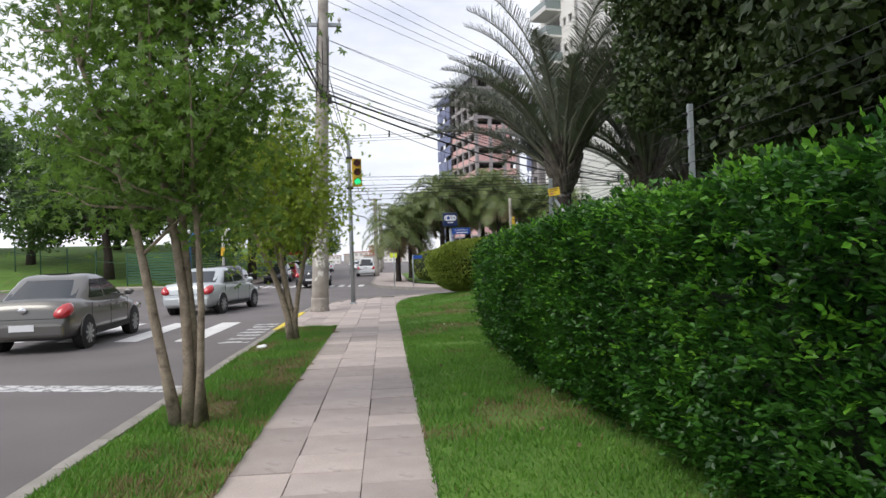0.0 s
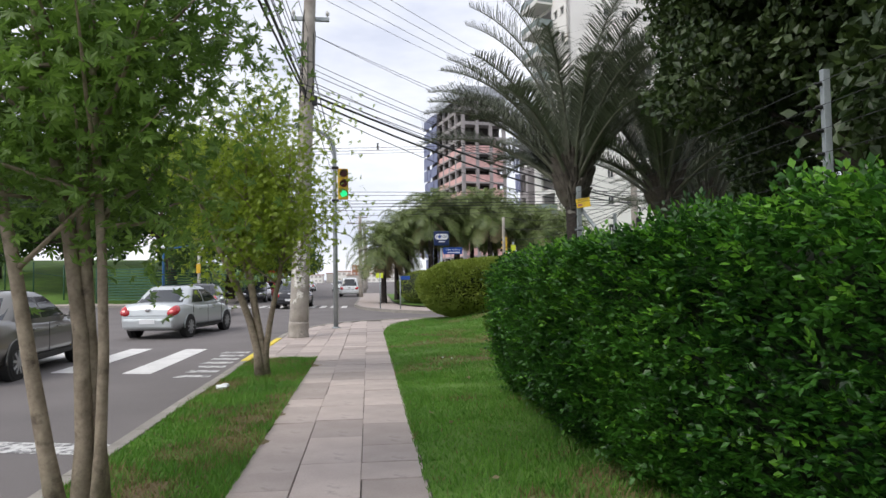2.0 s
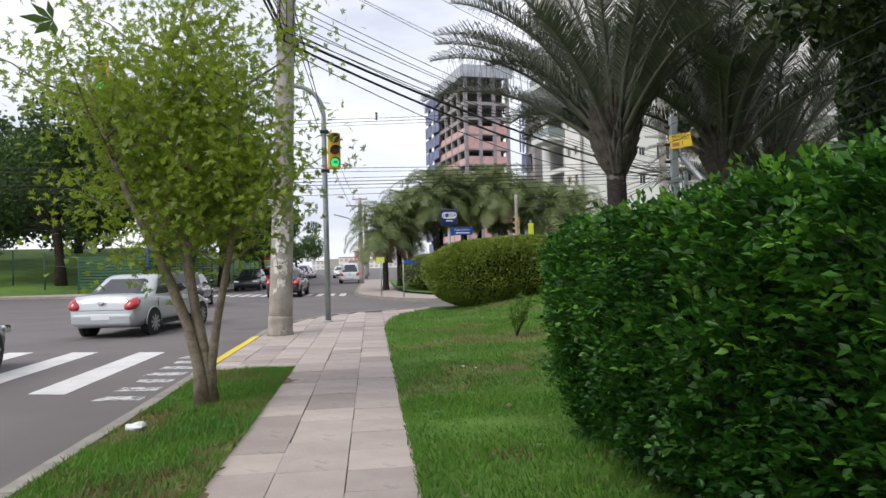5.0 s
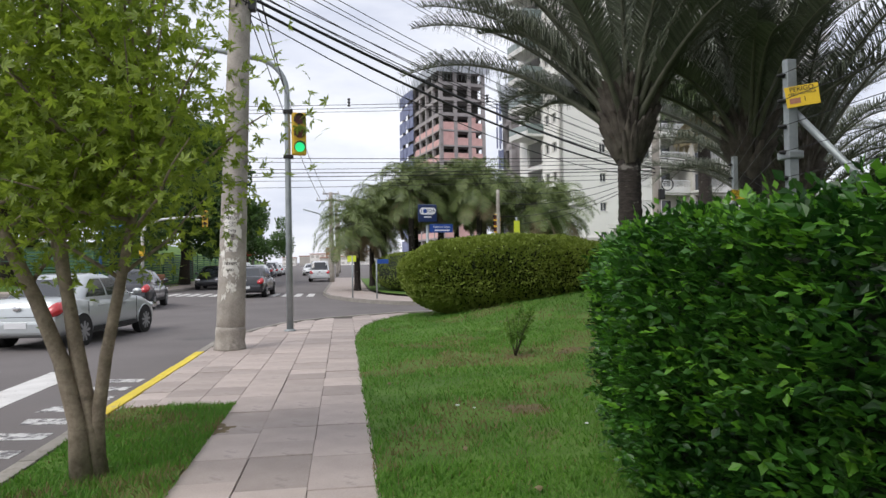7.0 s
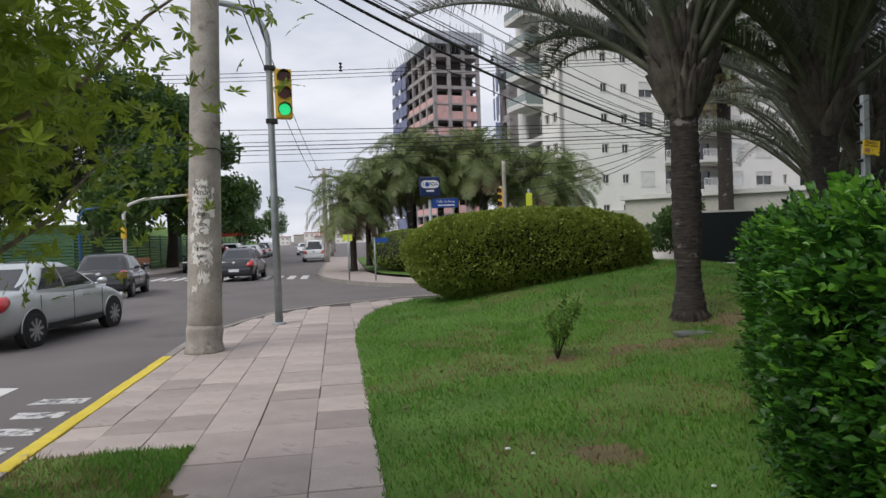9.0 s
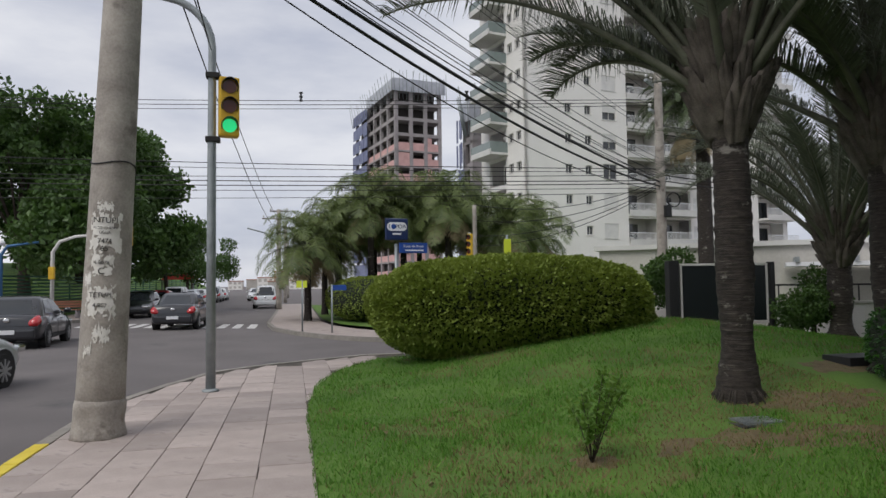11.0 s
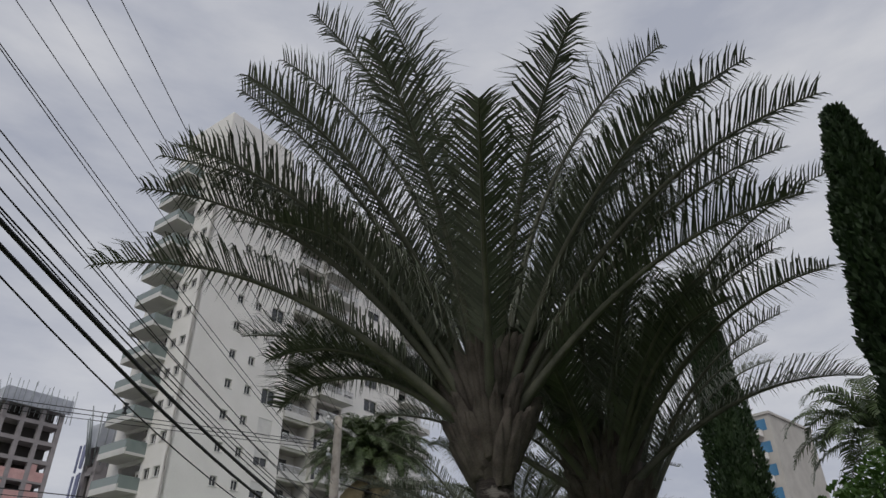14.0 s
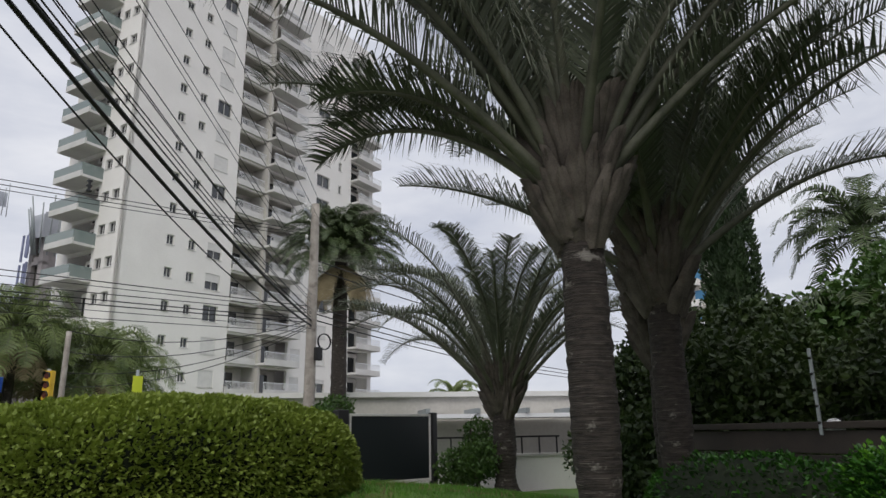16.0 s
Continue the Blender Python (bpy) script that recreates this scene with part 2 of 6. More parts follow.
PAPER = surface("weathered_paper", (0.64, 0.62, 0.57), (0.78, 0.76, 0.71), 8, 0.9, 0.2, stain=((0.4, 0.36, 0.31), 7, 0.6))
SCREEN = plain("dark_panel", (0.01, 0.014, 0.016), 0.45)
PLANKWALL = surface("dark_wood_plank", (0.03, 0.024, 0.02), (0.06, 0.047, 0.038), 3, 0.7, 0.2, rand=0.15)
GREENMESH = surface("green_fence_mesh", (0.02, 0.075, 0.045), (0.035, 0.11, 0.065), 2, 0.7, 0.1)
REDCLOTH = plain("red_canvas", (0.6, 0.05, 0.03), 0.7)
REDPAINT = plain("red_paint", (0.5, 0.05, 0.02), 0.5)
BLUEPAINT = plain("blue_paint", (0.04, 0.13, 0.28), 0.5)
CARGREY = plain("car_paint_grey", (0.14, 0.135, 0.125), 0.32, 0.6, coat=0.8)
CARSILVER = plain("car_paint_silver", (0.5, 0.53, 0.54), 0.3, 0.55, coat=0.8)
CARBLACK = plain("car_paint_black", (0.016, 0.017, 0.022), 0.3, 0.2, coat=1.0)
CARWHITE = plain("car_paint_white", (0.72, 0.73, 0.74), 0.35, 0.0, coat=0.8)
CARBLUE = plain("car_paint_dark_blue", (0.02, 0.04, 0.09), 0.3, 0.3, coat=0.9)
CARRED = plain("car_paint_red", (0.35, 0.03, 0.04), 0.3, 0.2, coat=0.9)
TAILRED = plain("tail_lamp_red", (0.45, 0.01, 0.015), 0.15, coat=1.0)
CHROME = plain("chrome", (0.7, 0.7, 0.7), 0.12, 1.0)
RIM = plain("alloy_rim", (0.42, 0.43, 0.44), 0.35, 0.8)
TILEROOF = surface("clay_roof", (0.3, 0.13, 0.08), (0.42, 0.2, 0.13), 1, 0.9, 0.2)

# ---------------- mesh helpers ----------------
rng = np.random.default_rng(7)


def link_mesh(name, me, material, parent=None, label="", smooth=False):
    me.materials.append(material)
    if smooth:
        me.polygons.foreach_set("use_smooth", [True] * len(me.polygons))
    ob = new(name, me)
    if parent:
        ob.parent = parent
    if label:
        ob["label"] = label
    return ob


def part(name, bm, material, parent=None, label="", smooth=False):
    me = bpy.data.meshes.new(name)
    bm.to_mesh(me)
    bm.free()
    return link_mesh(name, me, material, parent, label, smooth)


def np_part(name, verts, faces, material, parent=None, label="", smooth=False):
    me = bpy.data.meshes.new(name)
    me.from_pydata(np.asarray(verts, float).tolist(), [], np.asarray(faces).tolist() if isinstance(faces, np.ndarray) else faces)
    me.update()
    return link_mesh(name, me, material, parent, label, smooth)


def thing(name, at, label, category, group="", kind="", rz=0.0):
    ob = new(name)
    ob.empty_display_size = 0.1
    ob.matrix_basis = pose(*at, 0, 0, rz)
    return tagged(ob, label, category, group, kind)


def box(bm, x0, x1, y0, y1, z0, z1, bevel=0.0, m=None):
    r = bmesh.ops.create_cube(bm, size=1.0)
    vs = r["verts"]
    for v in vs:
        v.co = Vector(((x0 + x1) / 2 + v.co.x * (x1 - x0), (y0 + y1) / 2 + v.co.y * (y1 - y0), (z0 + z1) / 2 + v.co.z * (z1 - z0)))
    if m is not None:
        bmesh.ops.transform(bm, matrix=m, verts=vs)
    if bevel:
        es = list({e for v in vs for e in v.link_edges})
        bmesh.ops.bevel(bm, geom=es, offset=bevel, segments=2, affect="EDGES", profile=0.6)
    return bm


def boxed(name, dims, material, parent=None, label="", bevel=0.0, m=None):
    return part(name, box(bmesh.new(), *dims, bevel=bevel, m=m), material, parent, label)


def tube(bm, pts, radii, n=8, cap=True):
    """A round tube along pts with a radius at each point."""
    pts = [Vector(p) for p in pts]
    rings, side = [], None
    for i, p in enumerate(pts):
        d = (pts[min(i + 1, len(pts) - 1)] - pts[max(i - 1, 0)]).normalized()
        if side is None:
            side = d.orthogonal().normalized()
        side = (side - d * side.dot(d)).normalized()
        up = d.cross(side)
        r = radii[i] if hasattr(radii, "__len__") else radii
        rings.append([bm.verts.new(p + side * math.cos(a) * r + up * math.sin(a) * r) for a in (2 * math.pi * k / n for k in range(n))])
    for a, b in zip(rings, rings[1:]):
        for k in range(n):
            bm.faces.new((a[k], a[(k + 1) % n], b[(k + 1) % n], b[k]))
    if cap:
        bm.faces.new(rings[0][::-1])
        bm.faces.new(rings[-1])
    return bm


def tubed(name, pts, radii, material, parent=None, label="", n=8, smooth=True):
    return part(name, tube(bmesh.new(), pts, radii, n), material, parent, label, smooth)


def unit(v):
    return v / np.maximum(np.linalg.norm(v, axis=-1, keepdims=True), 1e-9)


def leaf_cloud(P, A, L, W, fold=0.25, roll=None):
    """Folded pointed leaves at P along axes A: (verts, faces)."""
    n = len(P)
    A = unit(A)
    R = rng.normal(size=(n, 3)) if roll is None else roll
    S = unit(np.cross(A, R))
    N = np.cross(S, A)
    L, W = np.broadcast_to(L, (n,))[:, None], np.broadcast_to(W, (n,))[:, None]
    v = np.stack([P, P + A * L * 0.5 + S * W + N * W * fold, P + A * L, P + A * L * 0.5 - S * W + N * W * fold], 1).reshape(-1, 3)
    i = np.arange(n)[:, None] * 4
    f = np.concatenate([i + [[0, 1, 2]], i + [[0, 2, 3]]], 0)
    return v, f


def merged(parts):
    vs, fs, k = [], [], 0
    for v, f in parts:
        vs.append(v)
        fs.append(f + k)
        k += len(v)
    return np.concatenate(vs), np.concatenate(fs)


def smoothstep(x):
    x = np.clip(x, 0, 1)
    return x * x * (3 - 2 * x)


def text_mesh(name, body, size, material, parent, m, label="", depth=0.002):
    cu = bpy.data.curves.new(name, "FONT")
    cu.body, cu.size, cu.extrude, cu.align_x, cu.align_y = body, size, depth, "CENTER", "CENTER"
    ob = bpy.data.objects.new(name, cu)
    scene.collection.objects.link(ob)
    me = bpy.data.meshes.new_from_object(ob.evaluated_get(bpy.context.evaluated_depsgraph_get()))
    bpy.data.objects.remove(ob)
    o = link_mesh(name, me, material, parent, label)
    o.matrix_basis = m
    return o

# ---------------- ground, road, pavement, lawns ----------------
KERB_Y = [-30, 24.6, 25.97, 27.4, 28.65, 29.3, 29.75, 30.3, 30.8, 31.2]
KERB_X = [-1.2, -1.2, -1.03, -0.65, -0.18, 0.4, 1.02, 1.9, 2.86, 12.0]
LAWN_Y = [-30, 24.5, 26.5, 28.17, 29.1, 29.85, 30.2, 30.4]
LAWN_X = [1.40, 1.40, 1.6, 2.05, 2.5, 2.99, 3.6, 6.0]


def kerb_x(y):
    return np.interp(y, KERB_Y, KERB_X)


def lawn_x(y):
    return np.interp(y, LAWN_Y, LAWN_X)


def mound(x, y):
    """Height of the lawn above the pavement."""
    x, y = np.asarray(x), np.asarray(y)
    ridge = np.exp(-((x - 8.6) / 4.3) ** 2 - ((y - 28.4) / np.where(y < 28.4, 6.1, 7.0)) ** 2)
    return 0.015 + 0.74 * ridge * smoothstep((x - lawn_x(y) - 0.2) / 3.2)


def left_hill(x, y):
    """Height of the park on the far side of the crossing."""
    d = (-np.asarray(x) - 9.0) * 0.3 + (np.asarray(y) - 52.0) * 0.95
    return 0.02 + 4.2 * smoothstep(d / 45.0) * smoothstep((-np.asarray(x) - 10) / 14.0)


me = bpy.data.meshes.new("ground")
me.from_pydata([(-1500, -1500, -0.13), (1500, -1500, -0.13), (1500, 1500, -0.13), (-1500, 1500, -0.13)], [], [(0, 1, 2, 3)])
tagged(link_mesh("ground", me, ASPHALT), "grey worn asphalt street surface at the crossing", "asphalt", kind="structure")


def sheet(name, xs, ys, fx, fz, material, label, category, skirt=0.3):
    """A surface over a strip: x runs between fx(y) limits."""
    v, f = [], []
    n = len(xs)
    for y in ys:
        lo, hi = fx(y)
        for s in xs:
            x = lo + (hi - lo) * s
            v.append((x, y, float(fz(x, y))))
    for j in range(len(ys) - 1):
        for i in range(n - 1):
            a = j * n + i
            f.append((a, a + 1, a + n + 1, a + n))
    return tagged(np_part(name, v, f, material, smooth=True), label, category, kind="structure")


bumpy = lambda x, y: 0.012 * noise.noise((x * 1.7, y * 1.7, 0.3))
sheet("lawn_mound", np.linspace(0, 1, 46) ** 1.3, np.linspace(-6, 30.4, 150), lambda y: (lawn_x(y), 24.0),
      lambda x, y: mound(x, y) + bumpy(x, y), TURF, "green lawn rising into a low mound beside the pavement", "lawn")
sheet("lawn_strip", np.linspace(0, 1, 10), np.linspace(-6, 18.62, 90), lambda y: (-1.16, 0.0),
      lambda x, y: 0.012 + bumpy(x, y), TURF, "narrow grass verge between kerb and pavement", "lawn")
sheet("park_lawn", np.linspace(0, 1, 30), np.linspace(53, 160, 44), lambda y: (-130.0, -11.5),
      lambda x, y: left_hill(x, y) if y > 53 + (-x - 11.5) * 0.33 else -0.2, TURF, "sloping park lawn across the street", "lawn")

# paving base under the slabs, with its top just below their faces
ys = np.concatenate([np.linspace(-6, 24, 20), np.linspace(24.5, 31.15, 28)])
sheet("pavement", (0.0, 1.0), ys, lambda y: (0.0 if y < 18.6 else kerb_x(y), float(lawn_x(y)) + 0.05 if y < 30.3 else 12.0),
      lambda x, y: -0.012, JOINT, "sandy bed of the stone pavement", "pavement")
far_pts = [(0.3, 75), (0.16, 45.5), (0.5, 42), (1.3, 39.35), (2.2, 37.4), (3.27, 36.0), (4.8, 35.0), (6.8, 34.6), (14, 34.4)]


def ribbon(name, pts, off0, off1, z0, z1, material, label, category, kind="structure", parent=None):
    """A bar of rectangular section along pts, between two sideways offsets."""
    P = [Vector((p[0], p[1], 0)) for p in pts]
    bm = bmesh.new()
    rows = []
    for i, p in enumerate(P):
        d = (P[min(i + 1, len(P) - 1)] - P[max(i - 1, 0)]).normalized()
        s = Vector((-d.y, d.x, 0))
        rows.append([bm.verts.new((p + s * o) + Vector((0, 0, z))) for o, z in ((off0, z0), (off0, z1), (off1, z1), (off1, z0))])
    for a, b in zip(rows, rows[1:]):
        for k in range(4):
            bm.faces.new((a[k], b[k], b[(k + 1) % 4], a[(k + 1) % 4]))
    bm.faces.new(rows[0])
    bm.faces.new(rows[-1][::-1])
    bmesh.ops.recalc_face_normals(bm, faces=bm.faces)
    return tagged(part(name, bm, material, parent), label, category, kind=kind)


ribbon("kerb_far", far_pts, 0.0, 0.14, -0.13, 0.01, KERB, "pale concrete kerb round the far corner", "kerb")
ribbon("pavement_far", far_pts, 0.14, 2.3, -0.13, 0.0, SLAB, "far corner pavement of pale stone", "pavement")
island = [(2.65, 70), (2.55, 47), (3.1, 42.8), (4.4, 39.6), (6.2, 38), (14, 37.4)]
bm = bmesh.new()
bm.faces.new([bm.verts.new((x, y, 0.02)) for x, y in island] + [bm.verts.new((40, 37.4, 0.02)), bm.verts.new((40, 70, 0.02))])
tagged(part("lawn_far", bm, TURF), "far corner lawn under the palms", "lawn", kind="structure")
left_kerb = [(-40, 62), (-17.4, 52.2), (-11.5, 50.2), (-9.4, 51.2), (-8.5, 54.5), (-8.4, 120)]
ribbon("kerb_left", left_kerb, 0.0, 0.14, -0.13, 0.01, KERB, "pale kerb of the park corner across the street", "kerb")
ribbon("pavement_left", left_kerb, 0.14, 3.6, -0.13, 0.0, SLAB, "pavement round the park corner", "pavement")

# road markings, laid on the asphalt
def marking(name, corners, material, label):
    v = [(x, y, -0.13 + dz) for dz in (0.001, 0.005) for x, y in corners]
    f = [(0, 1, 2, 3), (4, 5, 6, 7)] + [(k, (k + 1) % 4, 4 + (k + 1) % 4, 4 + k) for k in range(4)]
    return tagged(np_part(name, v, f, material), label, "road marking", "road markings", "structure")


marking("stop_line", [(-1.42, 12.35), (-1.42, 12.75), (-9.8, 15.0), (-9.8, 14.55)], WORNPAINT, "worn white stop line across the asphalt")
for k in range(7):
    x = -2.8 - 1.37 * k
    y = 18.05 + 0.3 * 1.37 * k
    marking("crosswalk_stripe", [(x - 0.52, y + 0.15), (x, y), (x + 0.0, y + 4.2), (x - 0.52, y + 4.35)], ROADPAINT, "white painted crosswalk stripe on asphalt")
for k in range(13):
    x = -0.25 - 0.62 * k
    y = 43.7 - 0.5 * x
    marking("crosswalk_stripe", [(x - 0.33, y + 0.16), (x, y), (x, y + 2.9), (x - 0.33, y + 3.06)], ROADPAINT, "white painted stripe of the far crosswalk")
for k in range(7):
    y = 17.5 + 0.62 * k
    marking("worn_lettering", [(-2.28 + 0.05 * (k % 3), y), (-1.68, y - 0.08), (-1.66, y + 0.16), (-2.2, y + 0.26)], WORNPAINT, "flaking white lettering bar on the asphalt")


# ---------------- clipped hedge along the fence ----------------
HX = [2.78, 2.72, 2.5, 2.56, 2.95, 3.5, 4.5, 5.7, 6.9]
HY = [-6.0, 8.4, 11.6, 14.0, 15.6, 16.6, 18.3, 19.6, 20.8]
HH = [1.72, 1.7, 1.62, 1.58, 1.53, 1.5, 1.48, 1.3, 1.15]


def hedge_path(s):
    """Front foot of the hedge, its outward direction and its height, at s in 0..1 of its length."""
    seg = np.concatenate([[0], np.cumsum(np.hypot(np.diff(HX), np.diff(HY)))])
    d = np.asarray(s) * seg[-1]
    x, y, h = np.interp(d, seg, HX), np.interp(d, seg, HY), np.interp(d, seg, HH)
    x2, y2 = np.interp(d + 0.4, seg, HX), np.interp(d + 0.4, seg, HY)
    x1, y1 = np.interp(d - 0.4, seg, HX), np.interp(d - 0.4, seg, HY)
    t = unit(np.stack([x2 - x1, y2 - y1], -1))
    return x, y, h, -t[..., 1], t[..., 0], seg[-1]


def clipped_hedge():
    root = thing("clipped_hedge", (0, 0, 0), "dense bright green clipped hedge with fresh pale shoots", "hedge")
    depth = 1.15
    prof = [(0.48, 0.0), (0.24, 0.3), (0.05, 0.8), (0.06, 1.25), (0.14, 0.93), (0.3, 1.0), (depth - 0.25, 1.0), (depth, 0.9), (depth, 0.0)]
    # profile: depth behind the foot line and height (metres up to the shoulder, then as a share of the height)
    S = np.linspace(0, 1, 110)
    x, y, h, nx, ny, length = hedge_path(S)
    v, f = [], []
    for i in range(len(S)):
        for k, (dd, hh) in enumerate(prof):
            z = hh * h[i] if k >= 4 or k == 0 else hh * h[i] / 1.6
            w = 0.12 + 0.06 * noise.noise((S[i] * 60, k * 1.1, 0))
            v.append((x[i] - nx[i] * (dd + w), y[i] - ny[i] * (dd + w), z - (w if 4 <= k < 7 else 0) + float(mound(x[i] + 0.6, y[i]))))
    n = len(prof)
    for i in range(len(S) - 1):
        for k in range(n - 1):
            a = i * n + k
            f.append((a, a + 1, a + n + 1, a + n))
    f.append(tuple(range(n)))
    f.append(tuple(range((len(S) - 1) * n, len(S) * n))[::-1])
    # Solid near-black core: shade between the leaves is put into its colour.
    np_part("core", v, f, HEDGECORE, root, "near-black core, painted shade inside the hedge")
    # leaves in small flat sprigs over face and top
    sprigs, per = 34000, 7
    s = rng.uniform(0.36, 1, sprigs)
    u = rng.uniform(0, 1, sprigs)
    x, y, h, nx, ny, length = hedge_path(s)
    top = u > 0.72
    zz = np.where(top, h, h * (u / 0.72) ** 0.9)
    rel = np.clip(zz / h, 0, 1)
    back = np.where(top, (u - 0.72) / 0.28 * depth * 0.95 + 0.12, 0.05 + 0.3 * np.maximum(0, 0.35 - rel) + 0.9 * np.maximum(0, 0.22 - rel) + 0.5 * np.maximum(0, rel - 0.86))
    lump = np.array([noise.noise((a * 1.6, b * 1.6, c * 1.8)) + 0.7 * noise.noise((a * 4.5, b * 4.5, c * 5.5)) for a, b, c in zip(x, y, zz)]) * 0.13
    inset = rng.exponential(0.07, sprigs) * np.where(rel < 0.45, 1.9, 1)
    back = back + inset * np.where(top, 0.2, 1) - np.where(top, 0, lump)
    zz = zz - np.where(top, inset - lump * 0.9, 0) + 0.02
    P = np.stack([x - nx * back, y - ny * back, zz + mound(x + 0.6, y)], -1)
    P[:, :2] += rng.normal(0, 0.02, (sprigs, 2))
    out = np.stack([nx, ny, np.full(sprigs, 0.45)], -1)
    out[top] = out[top] * 0.25 + np.array([0, 0, 1.0])
    D = unit(out + rng.normal(0, 0.5, (sprigs, 3)))
    side = unit(np.cross(D, np.array([0, 0, 1.0]) + rng.normal(0, 0.35, (sprigs, 3))))
    fresh = (rng.uniform(size=sprigs) < np.where(top, 0.5, 0.03 + 0.22 * rel ** 1.5)) & (inset < 0.06)
    groups = {False: [], True: []}
    for k in range(per):
        sg = 0 if k == per - 1 else (1 if k % 2 else -1)
        along = 0.016 * (k + 1) * rng.uniform(0.8, 1.4, sprigs)[:, None]
        p = P + D * along + rng.normal(0, 0.004, (sprigs, 3))
        a = D * (0.7 if sg else 1.2) + side * sg * 0.95 + rng.normal(0, 0.22, (sprigs, 3))
        L = rng.uniform(0.034, 0.06, sprigs)
        up = np.cross(side, D)
        for flag in (False, True):
            q = fresh == flag
            groups[flag].append(leaf_cloud(p[q], a[q], L[q], L[q] * 0.32, 0.3, np.cross(a[q], np.cross(up[q], a[q])) + rng.normal(0, 0.3, (q.sum(), 3))))
    tagged(np_part("foliage", *merged(groups[False]), HEDGELEAF, root), kind="stuff")
    tagged(np_part("fresh_growth", *merged(groups[True]), HEDGESHOOT, root, "pale fresh shoots"), kind="stuff")
    return root


clipped_hedge()


def rounded_bush(name, label, centre, half, turn, z0, leaves, material=None, leaf=0.05, power=2.6, group=""):
    """A clipped bush with a rounded box body, leaves facing out on an uneven surface."""
    root = thing(name, (centre[0], centre[1], z0), label, "bush", group)
    root.rotation_euler = (0, 0, radians(turn))
    bm = bmesh.new()
    bmesh.ops.create_icosphere(bm, subdivisions=4, radius=1)

    def shape(d):
        a, b, c = abs(d[0]), abs(d[1]), abs(d[2])
        r = (a ** power + b ** power + c ** power) ** (-1 / power)
        q = Vector((d[0] * r * half[0], d[1] * r * half[1], (d[2] * r + 1) * half[2]))
        if d[2] < -0.2:
            k = 1 - 0.32 * min(1, (-0.2 - d[2]) / 0.6)
            q.x, q.y = q.x * (0.88 + 0.12 * k), q.y * (0.3 + 0.7 * k)
        w = 1 + 0.05 * noise.noise(q * 1.6) + 0.018 * noise.noise(q * 6)
        return Vector((q.x * w, q.y * w, q.z * w))
    for v in bm.verts:
        v.co = shape(v.co.normalized()) * 0.965
        v.co.z += 0.02
    # Dark solid under the leaves; its colour stands in for inner shade.
    part("core", bm, HEDGECORE, root, "near-black core, painted shade inside the bush")
    D = unit(rng.normal(size=(leaves, 3)) * np.array([1 / half[1], 1 / half[0], 1.0]) ** 0.5)
    P = np.array([shape(d) for d in D]) + rng.normal(0, 0.02, (leaves, 3))
    P[:, 2] = np.maximum(P[:, 2], 0.03)
    A = unit(D / np.array(half)) * 0.9 + rng.normal(0, 0.45, (leaves, 3)) + np.array([0, 0, -0.1])
    L = rng.uniform(0.7, 1.3, leaves) * leaf
    tagged(np_part("foliage", *leaf_cloud(P - unit(A) * L[:, None] * 0.45, A, L, L * 0.3, 0.2, np.array([0, 0, 1.0]) + rng.normal(0, 0.4, (leaves, 3))), material or BUSHLEAF, root), kind="stuff")
    return root


rounded_bush("clipped_bush", "large rounded clipped bush, yellow-green on top", (5.62, 28.72), (2.9, 1.62, 1.04), 4, 0.03, 120000, leaf=0.08)
rounded_bush("clipped_bush", "low rounded clipped bush on the far corner lawn", (4.7, 45.5), (1.9, 3.2, 0.95), 8, 0.0, 12000, leaf=0.09)
rounded_bush("clipped_bush", "long clipped bush under the far palms", (7.2, 49.5), (2.6, 3.6, 0.8), 0, 0.0, 8000, leaf=0.1)


# ---------------- trees ----------------
def star_leaves(P, size, arms=5):
    """Leaves of several narrow lobes spreading from one stalk."""
    n = len(P)
    N = unit(rng.normal(size=(n, 3)) + np.array([0, 0, 0.8]))
    X = unit(np.cross(N, rng.normal(size=(n, 3))))
    Y = np.cross(N, X)
    out = []
    for k in range(arms):
        a = (k - (arms - 1) / 2) * 0.75
        A = X * math.cos(a) + Y * math.sin(a) - N * 0.15
        L = size * (1.0 - 0.16 * abs(k - (arms - 1) / 2)) * rng.uniform(0.8, 1.2, n)
        out.append(leaf_cloud(P, A, L, L * 0.17, 0.2, N))
    v, f = merged(out)
    return v, f


